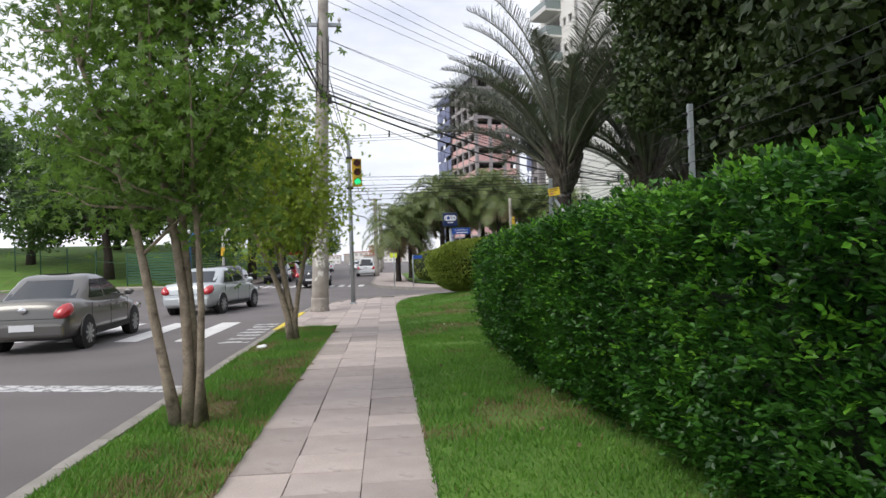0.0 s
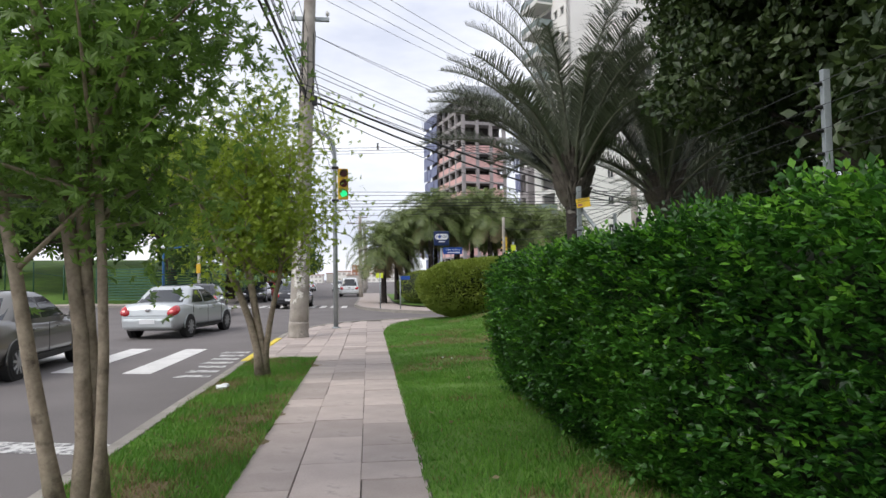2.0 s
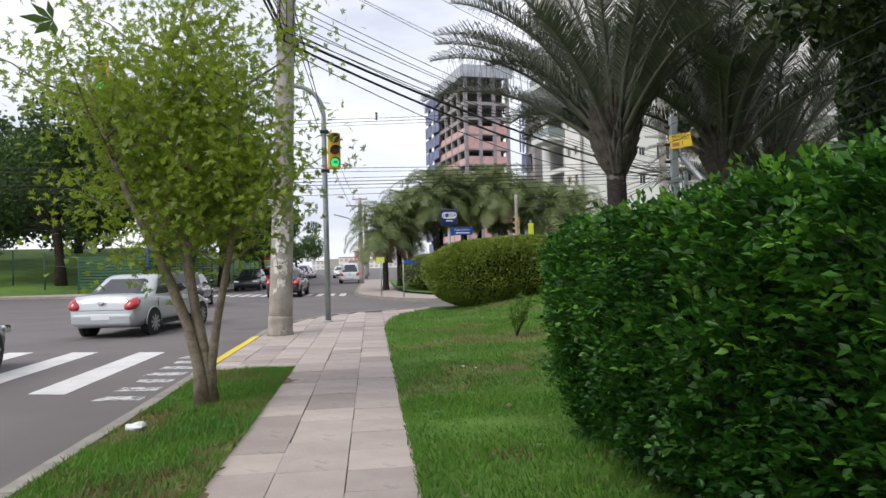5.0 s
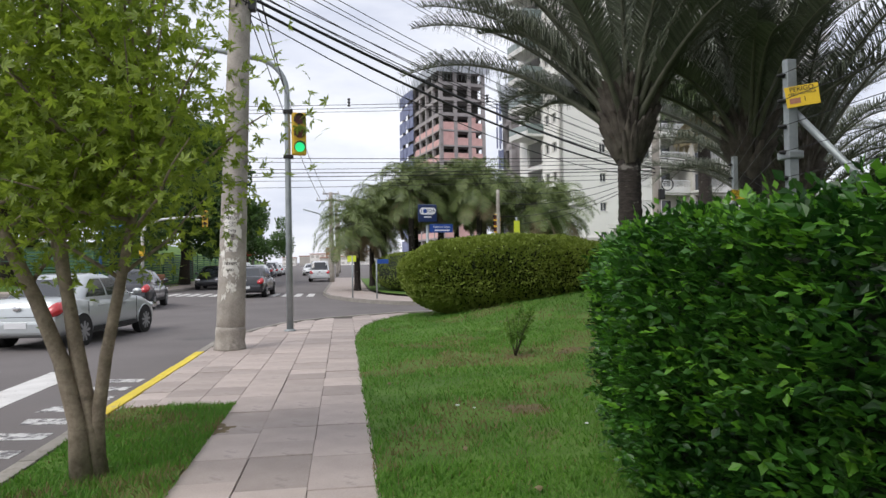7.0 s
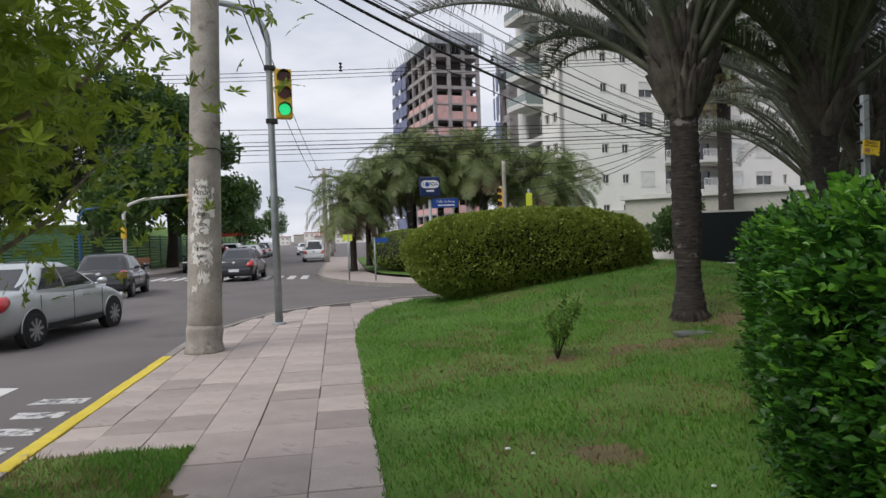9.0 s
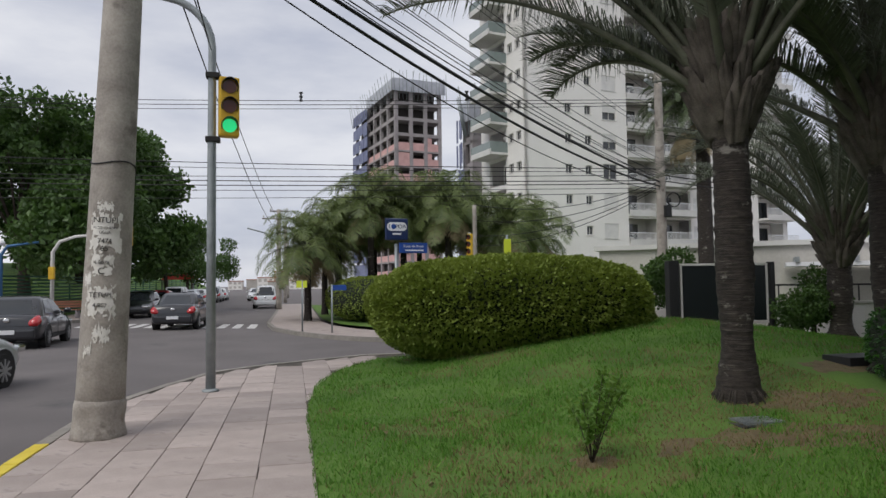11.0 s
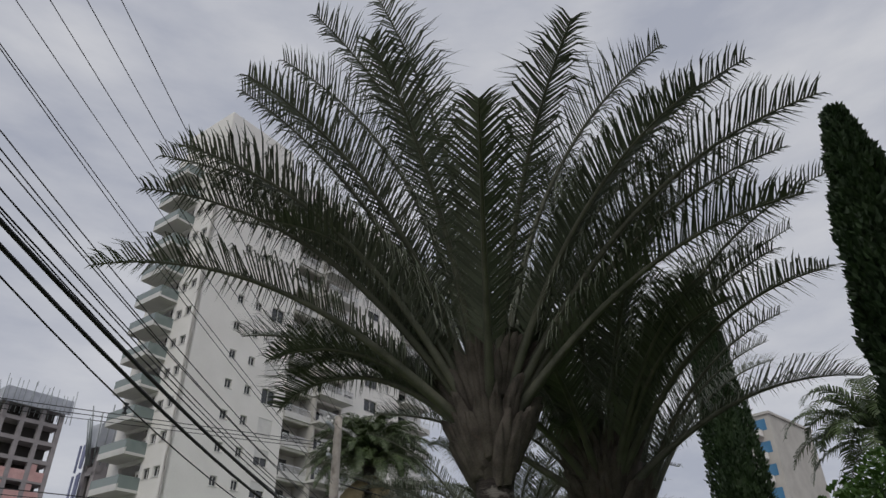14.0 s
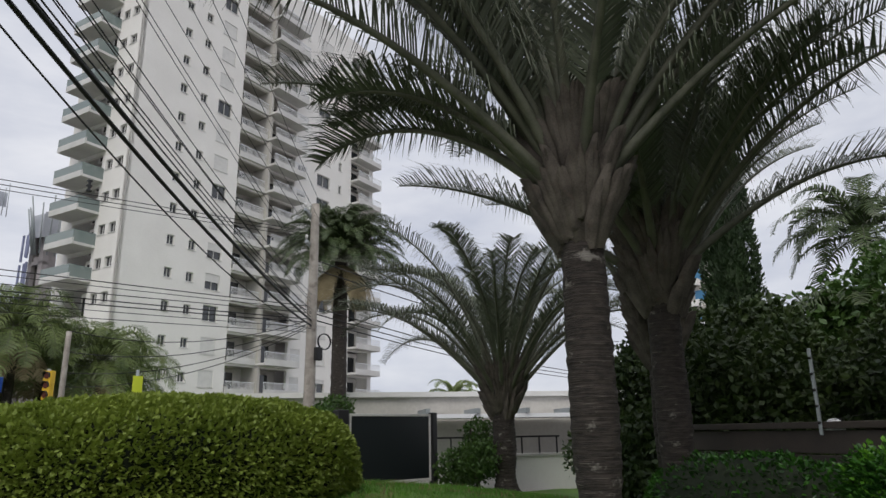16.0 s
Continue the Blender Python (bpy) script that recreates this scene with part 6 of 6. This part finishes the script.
# ---------------- cars ----------------
def car(at, turn, paint, label, kind="sedan", detail=True):
    """A car, nose along +y: shaped body, glass cabin, lamps, wheels."""
    root = thing("car", (at[0], at[1], -0.13), label, "car", "cars in the street", rz=turn)
    L, W, H = (4.35, 1.72, 1.48) if kind == "sedan" else ((4.0, 1.72, 1.5) if kind == "hatch" else (4.5, 1.82, 1.72))
    h = L / 2
    bm = bmesh.new()
    boot = 0.98 if kind == "sedan" else 0.95
    ctrl = [(-h, 0.36, 0.62, 0.80), (-h + 0.06, 0.28, 0.86, 0.9), (-h + 0.18, 0.24, boot, 0.95), (-h + 0.7, 0.22, boot + 0.02, 1.0), (-h + 1.4, 0.2, 0.96, 1.0), (0, 0.2, 0.94, 1.0), (h - 1.35, 0.2, 0.95, 1.0), (h - 0.8, 0.22, 0.88, 0.99), (h - 0.3, 0.24, 0.74, 0.93), (h - 0.08, 0.28, 0.62, 0.8), (h, 0.36, 0.52, 0.7)]
    stations = []
    for (p, q) in zip(ctrl, ctrl[1:]):
        stations += [tuple(p[j] + (q[j] - p[j]) * (f if j != 3 else f * (1.6 - 0.6 * f) if q[3] > p[3] else f * (0.4 + 0.6 * f)) for j in range(4)) for f in (0, 0.33, 0.67)]
    stations.append(ctrl[-1])
    rows = []
    for y, zb, zt, k in stations:
        w = W / 2 * k
        sec = [(0.78 * w, zb), (0.96 * w, zb + 0.08), (w, zb + (zt - zb) * 0.35), (w, zb + (zt - zb) * 0.62), (0.965 * w, zt - 0.07), (0.86 * w, zt), (0.45 * w, zt + 0.025), (0, zt + 0.035)]
        full = sec + [(-x, z) for x, z in sec[-2::-1]]
        rows.append([bm.verts.new((x, y, z)) for x, z in full])
    for a, b in zip(rows, rows[1:]):
        for k in range(len(a) - 1):
            bm.faces.new((a[k], a[k + 1], b[k + 1], b[k]))
        bm.faces.new((a[-1], a[0], b[0], b[-1]))
    bm.faces.new(rows[0][::-1])
    bm.faces.new(rows[-1])
    bmesh.ops.recalc_face_normals(bm, faces=bm.faces)
    body = part("body", bm, paint, root, "", True)
    # painted cabin with window panes set on it
    tail = -h + (0.5 if kind == "sedan" else 0.16)
    rear = -h + (1.3 if kind == "sedan" else 0.72)
    lev = [(0.9, tail, h - 1.0, 0.815), (1.0, tail + (rear - tail) * 0.2, h - 1.2, 0.795), (1.18, tail + (rear - tail) * 0.55, h - 1.55, 0.75), (H - 0.1, rear - 0.06, h - 2.0, 0.665), (H - 0.03, rear + 0.1, h - 2.2, 0.6), (H + 0.0, rear + 0.35, h - 2.5, 0.47), (H + 0.015, rear + 0.7, h - 2.8, 0.2)]
    zs = [q[0] for q in lev]

    def cab(z):
        return [float(np.interp(z, zs, [q[k] for q in lev])) for k in (1, 2, 3)]
    bm = bmesh.new()
    rows = []
    for z, y0, y1, w in lev:
        rows.append([bm.verts.new((w * math.copysign(abs(math.cos(t)) ** 0.28, math.cos(t)), (y0 + y1) / 2 + (y1 - y0) / 2 * math.copysign(abs(math.sin(t)) ** 0.28, math.sin(t)), z)) for t in (2 * math.pi * (k + 0.5) / 32 for k in range(32))])
    for a, b in zip(rows, rows[1:]):
        for k in range(32):
            bm.faces.new((a[k], a[(k + 1) % 32], b[(k + 1) % 32], b[k]))
    bm.faces.new(rows[-1])
    bmesh.ops.recalc_face_normals(bm, faces=bm.faces)
    part("cabin", bm, paint, root, "painted roof and pillars", True)

    def pane(name, fn, nu=6, nv=5):
        bm = bmesh.new()
        g = [[bm.verts.new(fn(i / nu, j / nv)) for i in range(nu + 1)] for j in range(nv + 1)]
        for j in range(nv):
            for i in range(nu):
                bm.faces.new((g[j][i], g[j][i + 1], g[j + 1][i + 1], g[j + 1][i]))
        part(name, bm, DARKGLASS, root, "dark tinted window", True)
    z0, z1 = 0.985, H - 0.115
    for ya, yb, name in ((0, 1, "rear_window"), (1, 0, "windscreen")):
        def across(u, v, k=ya):
            z = z0 + (z1 - z0) * v
            y0, y1, w = cab(z)
            y = (y0, y1)[k]
            sg = (-1, 1)[k]
            q = abs(2 * u - 1)
            return ((u - 0.5) * 2 * w * 0.84, y + sg * (0.007 - 0.05 * q ** 6), z)
        pane(name, across, 10)
    for sx in (-1, 1):
        for ua, ub, name in ((0.15, 0.46, "rear_side_window"), (0.49, 0.87, "front_side_window")):
            def along(u, v, ua=ua, ub=ub, sx=sx):
                z = z0 + 0.005 + (z1 - z0 - 0.005) * v
                y0, y1, w = cab(z)
                return (sx * (w + 0.004), y0 + (y1 - y0) * (ua + (ub - ua) * u), z)
            pane(name, along)
        bm = bmesh.new()
        bmesh.ops.create_uvsphere(bm, u_segments=14, v_segments=8, radius=1, matrix=pose(sx * 0.96, h - 1.42, 1.03) @ Matrix.Diagonal((0.11, 0.06, 0.075, 1)))
        box(bm, sx * 0.84 - 0.06, sx * 0.84 + 0.06, h - 1.44, h - 1.4, 0.95, 1.0)
        part("side_mirror", bm, paint, root, "", True)
        boxed("sill_trim", (sx * W / 2 - 0.012, sx * W / 2 + 0.012, -h + 1.2, h - 1.25, 0.27, 0.36), BLACK, root, bevel=0.005)
        for y in (-0.75, 0.25):
            boxed("door_handle", (sx * W / 2 * 0.985 - 0.02, sx * W / 2 * 0.985 + 0.02, y, y + 0.2, 0.78, 0.815), paint, root, bevel=0.01)
        for y in (-1.15, -0.12, 0.92):
            boxed("door_seam", (sx * W / 2 - 0.004, sx * W / 2 + 0.003, y, y + 0.012, 0.36, 0.9), BLACK, root)
        bm = bmesh.new()
        bmesh.ops.create_uvsphere(bm, u_segments=20, v_segments=14, radius=1)
        for v in bm.verts:
            up = v.co.z
            v.co = Vector((sx * (0.685 + 0.03 * up) + v.co.x * 0.165 * (1 - 0.25 * up), -h + 0.15 + 0.1 * up + v.co.y * 0.175, 0.80 + up * 0.155))
        tl = part("tail_lamp", bm, TAILRED, root, "red tail lamp", True)
        bm = bmesh.new()
        bmesh.ops.create_uvsphere(bm, u_segments=16, v_segments=8, radius=1, matrix=pose(sx * 0.67, -h + 0.13, 0.735) @ Matrix.Diagonal((0.15, 0.167, 0.038, 1)))
        part("reverse_lens", bm, SIGNWHITE, tl, "clear reversing lens", True)
        boxed("headlamp", (sx * 0.62 - 0.18, sx * 0.62 + 0.18, h - 0.28, h - 0.02, 0.56, 0.7), CHROME, root, bevel=0.05)
        for y in (-h + 0.82, h - 0.82):
            bm = bmesh.new()
            x0 = sx * (W / 2 - 0.21)
            x1 = sx * (W / 2 + 0.012)
            tube(bm, [(x0, y, 0.3), (x0 + sx * 0.03, y, 0.3), (x1 - sx * 0.03, y, 0.3), (x1, y, 0.3)], [0.28, 0.305, 0.305, 0.28], 24)
            wheel = part("wheel", bm, BLACK, root, "black tyre", False)
            bm = bmesh.new()
            tube(bm, [(x1 - sx * 0.02, y, 0.3), (x1 + sx * 0.008, y, 0.3)], [0.215, 0.205], 20)
            rim = part("rim", bm, DARKMETAL, wheel)
            bm = bmesh.new()
            for k in range(9):
                mm = Matrix.Translation((x1 + sx * 0.012, y, 0.3)) @ Euler((k * 2 * math.pi / 9, 0, 0)).to_matrix().to_4x4()
                box(bm, -0.008, 0.008, -0.022, 0.022, 0.03, 0.2, m=mm)
            tube(bm, [(x1, y, 0.3), (x1 + sx * 0.022, y, 0.3)], [0.06, 0.05], 12)
            part("spokes", bm, RIM, wheel, "silver alloy spokes")
            # Black disc on the body side paints the shaded gap round the tyre.
            bm = bmesh.new()
            xa = sx * (W / 2 - 0.1)
            tube(bm, [(xa, y, 0.32), (sx * (W / 2 + 0.002), y, 0.32)], [0.355, 0.355], 28)
            part("arch_shade_disc", bm, BLACK, root)
            bm = bmesh.new()
            tube(bm, [(sx * (W / 2 - 0.004), y + math.cos(a) * 0.362, 0.32 + math.sin(a) * 0.362) for a in np.linspace(-0.1, math.pi + 0.1, 20)], 0.014, 6)
            part("wheel_arch", bm, paint, root, "", True)
    boxed("rear_bumper", (-0.72, 0.72, -h - 0.035, -h + 0.1, 0.3, 0.58), paint, root, bevel=0.06)
    boxed("number_plate", (-0.22, 0.22, -h - 0.05, -h - 0.04, 0.44, 0.56), SIGNWHITE, root, "pale number plate")
    boxed("front_grille", (-0.5, 0.5, h - 0.05, h + 0.02, 0.34, 0.5), BLACK, root, bevel=0.02)
    boxed("boot_seam", (-0.6, 0.6, -h - 0.003, -h + 0.01, 0.655, 0.665), BLACK, root)
    bm = bmesh.new()
    bmesh.ops.create_uvsphere(bm, u_segments=12, v_segments=8, radius=0.06, matrix=pose(0, -h + 0.0, 0.83) @ Matrix.Diagonal((1.4, 0.3, 1, 1)))
    part("emblem", bm, CHROME, root, "chrome emblem")
    return root


car((-5.75, 19.1), 2, CARGREY, "grey sedan with red tail lamps driving on the avenue")
car((-4.75, 27.5), -10, CARSILVER, "silver sedan just past the painted crosswalk")
car((-6.7, 38.6), 4, CARBLACK, "black hatchback on the avenue", "hatch")
car((-3.3, 46.0), -2, CARBLACK, "black sedan at the far crosswalk")
car((-7.3, 57.5), 180, CARBLACK, "black car parked by the park corner", "hatch")
car((-0.75, 70.0), 0, CARWHITE, "white car parked beyond the far crosswalk", "suv")
car((-2.8, 96.0), 180, CARWHITE, "white car approaching on the avenue")
for k, (p, kd) in enumerate([(CARRED, "hatch"), (CARWHITE, "suv"), (CARSILVER, "sedan"), (CARWHITE, "sedan"), (CARBLACK, "hatch"), (CARSILVER, "suv"), (CARWHITE, "hatch")]):
    car((-7.3, 64 + 6.3 * k), 0, p, "parked car in the row along the kerb", kd)


# ---------------- grass blades ----------------
def blades(name, n, xs, ys, height, label, keep=None, dry=0.0, zf=None):
    x, y = rng.uniform(*xs, n), rng.uniform(*ys, n)
    q = np.ones(n, bool) if keep is None else keep(x, y)
    x, y = x[q], y[q]
    n = len(x)
    patch = np.array([noise.noise((a * 0.85, b * 0.85, 0.5)) + 0.5 * noise.noise((a * 2.6, b * 2.6, 3.1)) for a, b in zip(x, y)])
    patch = patch + 0.8 * np.exp(-((x - 5.0) ** 2 + (y - 21.3) ** 2) / 0.9) + 0.7 * np.exp(-((x - 7.2) ** 2 + (y - 22.1) ** 2) / 1.0) + 0.5 * np.exp(-((x - 3.7) ** 2 + (y - 20.3) ** 2) / 0.5) + 0.7 * np.exp(-((x - 9.0) ** 2 + (y - 23.4) ** 2) / 1.2) + 0.6 * np.exp(-((x + 0.5) ** 2 + (y - 13.2) ** 2) / 0.8) + 0.5 * np.exp(-((x + 0.45) ** 2 + (y - 17.6) ** 2) / 0.35) + 0.45 * np.exp(-((x + 0.6) ** 2 + (y - 10.6) ** 2) / 0.7) + 0.6 * np.exp(-((x - 6.2) ** 2 + (y - 21.3) ** 2) / 2.6) + 0.35 * np.exp(-((x - 2.9) ** 2 + (y - 17.6) ** 2) / 0.5)
    dryness = smoothstep((patch - 0.08) / 0.5)
    bald = patch > 0.42
    z = (zf(x, y) if zf is not None else 0.012 + 0 * x) - 0.004
    P = np.stack([x, y, z], 1)
    h = height * rng.uniform(0.5, 1.5, n) * (1 + 0.7 * patch) * np.where(bald, 0.5, 1)
    a = rng.uniform(0, 6.283, n)
    lean = np.stack([np.cos(a), np.sin(a), np.zeros(n)], 1) * (h * rng.uniform(0.2, 0.9, n))[:, None]
    side = np.stack([-np.sin(a + 0.6), np.cos(a + 0.6), np.zeros(n)], 1) * np.where(rng.uniform(size=n) < 0.3, rng.uniform(0.005, 0.009, n), rng.uniform(0.002, 0.0045, n))[:, None]
    tip = P + lean + np.stack([0 * h, 0 * h, h], 1)
    v = np.stack([P - side, P + side, tip], 1).reshape(-1, 3)
    f = np.arange(n * 3).reshape(-1, 3)
    isdry = (rng.uniform(size=n) < np.maximum(dry, 0.85 * dryness))
    gone = rng.uniform(size=n) < 0.3 * dryness
    for flag, mat in ((False, GRASSMAT), (True, DRYGRASS)):
        g = (isdry == flag) & ~gone
        m = int(g.sum())
        if m:
            vv = v.reshape(-1, 3, 3)[g].reshape(-1, 3)
            tagged(np_part(name if not flag else "dry_grass", vv, np.arange(m * 3).reshape(-1, 3), mat), label if not flag else "dry straw-coloured grass between the green", "grass", kind="stuff")


def soil_patch(cx, cy, rx, ry, seed):
    """A worn spot of bare soil breaking through the turf, with a ragged edge and islands."""
    n = 56
    gx, gy = np.meshgrid(np.linspace(-1.5, 1.5, n), np.linspace(-1.5, 1.5, n))
    v = []
    for x, y in zip(gx.ravel(), gy.ravel()):
        px, py = cx + x * rx, cy + y * ry
        d = 0.8 - math.hypot(x, y) + 0.75 * noise.noise((px * 2.2, py * 2.2, seed)) + 0.45 * noise.noise((px * 6, py * 6, seed)) + 0.3 * noise.noise((px * 15, py * 15, seed))
        v.append((x * rx, y * ry, (float(mound(px, py)) if cx > 0 else 0.012) + max(-0.03, min(0.004, 0.02 * d))))
    i = np.arange(n * n).reshape(n, n)
    f = np.stack([i[:-1, :-1], i[:-1, 1:], i[1:, 1:], i[1:, :-1]], -1).reshape(-1, 4)
    ob = np_part("soil_patch", v, f, SOIL, smooth=True)
    ob.location = (cx, cy, 0)
    tagged(ob, "worn patch of bare brown soil in the lawn", "soil", "soil patches", "structure")


for k, q in enumerate([(5.0, 21.3, 0.8, 0.5), (3.7, 20.95, 0.22, 0.2), (8.6, 23.4, 0.8, 0.5), (7.2, 22.1, 0.9, 0.5), (-0.45, 13.2, 0.35, 0.8), (5.9, 20.9, 1.0, 0.6), (-0.4, 17.6, 0.4, 0.35), (-0.55, 10.6, 0.3, 0.5), (2.9, 17.6, 0.3, 0.22)]):
    soil_patch(*q, k * 3.7)
blades("grass", 90000, (-1.17, 0.02), (6.5, 18.65), 0.045, "short green verge grass", dry=0.06)
blades("grass", 60000, (1.37, 3.1), (6.0, 16.0), 0.045, "short green grass along the hedge", keep=lambda x, y: x > lawn_x(y) - 0.03, zf=mound, dry=0.02)
blades("grass", 165000, (1.37, 10.0), (15.0, 24.0), 0.045, "short green grass on the mound", keep=lambda x, y: (x > lawn_x(y) - 0.03) & (x < np.interp(y, HY, HX) + 0.9), zf=mound, dry=0.05)
blades("grass", 70000, (1.4, 13.0), (24.0, 30.3), 0.06, "green grass below the clipped bush", keep=lambda x, y: x > lawn_x(y) - 0.03, zf=mound, dry=0.03)
for k in range(26):
    y = 8 + (k * 7.3) % 18
    x = 1.6 + (k * 0.77) % 1.0 if k % 3 else -0.9 + (k * 0.31) % 0.8
    if y > 18.5 and x < 1.2:
        continue
    z = float(mound(x, y)) if x > 0 else 0.012
    ob = thing("fallen_leaf", (x, y, z + 0.03), "small pale dry leaf lying in the grass", "leaf", "fallen leaves")
    np_part("blade", *leaf_cloud(np.array([[0, 0, 0.0], [0.01, 0, 0.0]]), np.array([[1, 0.2, 0.15], [0.2, 1, 0.1]]), 0.05, 0.022), DEADFROND, ob)

# scraps of litter on the verge and lawn
for k, (x, y, size) in enumerate([(-0.98, 15.2, 0.07), (2.3, 17.9, 0.016), (2.45, 17.75, 0.013), (3.3, 16.9, 0.013)]):
    z = float(mound(x, y)) if x > 0 else 0.012
    lt = thing("litter_scrap", (x, y, z + 0.015), "crumpled white scrap of paper lying in the grass", "litter", "litter scraps")
    bm = bmesh.new()
    bmesh.ops.create_icosphere(bm, subdivisions=2, radius=size)
    for v in bm.verts:
        w = 1 + 0.6 * noise.noise(v.co * 28 + Vector((k * 3.0, 0, 0)))
        v.co = Vector((v.co.x * w * 1.3, v.co.y * w, v.co.z * w * 0.55 + size * 0.3))
    part("paper", bm, SIGNWHITE, lt)

# ---------------- kerb stones and paving slabs ----------------
kr = thing("kerb", (0, 0, 0), "row of concrete kerb stones, partly painted yellow", "kerb", kind="structure")
kp = [(-1.2, y) for y in np.arange(-4, 24.5, 0.8)] + [(float(kerb_x(y)), float(y)) for y in (24.6, 25.3, 25.97, 26.7, 27.4, 28.0, 28.65, 29.0, 29.3, 29.55, 29.75, 30.05, 30.3, 30.55, 30.8)] + [(5, 30.9), (8, 31.05), (12, 31.2)]
for (x0, y0), (x1, y1) in zip(kp, kp[1:]):
    L = math.hypot(x1 - x0, y1 - y0)
    m = Matrix.Translation((x0, y0, 0)) @ Euler((0, 0, math.atan2(y1 - y0, x1 - x0))).to_matrix().to_4x4()
    yel = 18.7 < (y0 + y1) / 2 < 23.2
    boxed("kerb_stone", (0.004, L - 0.004, 0.0, 0.14, -0.16, 0.012 + random.uniform(-0.004, 0.004)), YELLOW_KERB if yel else KERB, kr, "worn yellow kerb stone" if yel else "", bevel=0.012, m=m)

pv = thing("paving", (0, 0, 0), "pinkish grey stone slabs with dark open joints", "paving", kind="structure")
rs = random.Random(21)


def slab(x0, x1, y0, y1):
    g, x0, x1 = 0.0025, x0 + rs.choice((0, 0, 0.004, -0.004)) * (x0 > 0.1), x1
    dz = rs.uniform(-0.004, 0.004)
    t = [rs.uniform(-0.003, 0.003) for _ in range(4)]
    a0, b0 = max(x0, float(kerb_x(y0)) if y0 > 18.58 else 0.0), min(x1, float(lawn_x(y0)) if y0 < 30.3 else 12)
    a1, b1 = max(x0, float(kerb_x(y1)) if y1 > 18.63 else 0.0), min(x1, float(lawn_x(y1)) if y1 < 30.3 else 12)
    if b0 - a0 < 0.03 or b1 - a1 < 0.03:
        return
    h = rs.choice((0.002, 0.003, 0.005))
    top_ = [(a0 + g, y0 + h), (b0 - g, y0 + h), (b1 - g, y1 - h), (a1 + g, y1 - h)]
    cx, cy = (a0 + b0 + a1 + b1) / 4, (y0 + y1) / 2
    v = [(x - cx, y - cy, -0.05) for x, y in top_] + [(x - cx, y - cy, -0.006 + dz + q) for (x, y), q in zip(top_, t)]
    b = 0.003
    v += [(x - cx + (b if x - cx < 0 else -b), y - cy + (b if y - cy < 0 else -b), dz + q) for (x, y), q in zip(top_, t)]
    f = [(3, 2, 1, 0), (8, 9, 10, 11)] + [(k, (k + 1) % 4, 4 + (k + 1) % 4, 4 + k) for k in range(4)] + [(4 + k, 4 + (k + 1) % 4, 8 + (k + 1) % 4, 8 + k) for k in range(4)]
    ob = np_part("slab", v, f, SLAB, pv)
    ob.location = (cx, cy, 0)


for x0, x1 in ((0.0, 0.43), (0.43, 0.92), (0.92, 1.4), (1.4, 1.9), (1.9, 2.4), (2.4, 3.0)):
    y = 3.0 + rs.uniform(0, 0.5)
    while y < 30.6:
        d = min(rs.choice([0.42, 0.45, 0.5, 0.5, 0.56, 0.78, 0.9]), 30.9 - y)
        slab(x0, x1, y, y + d)
        y += d
for x0, x1 in ((-1.25, -0.85), (-0.85, -0.42), (-0.42, 0.0)):
    y = 18.62
    while y < 29.5:
        d = rs.choice([0.42, 0.5, 0.56, 0.7])
        slab(x0, x1, y, min(y + d, 29.75))
        y += d
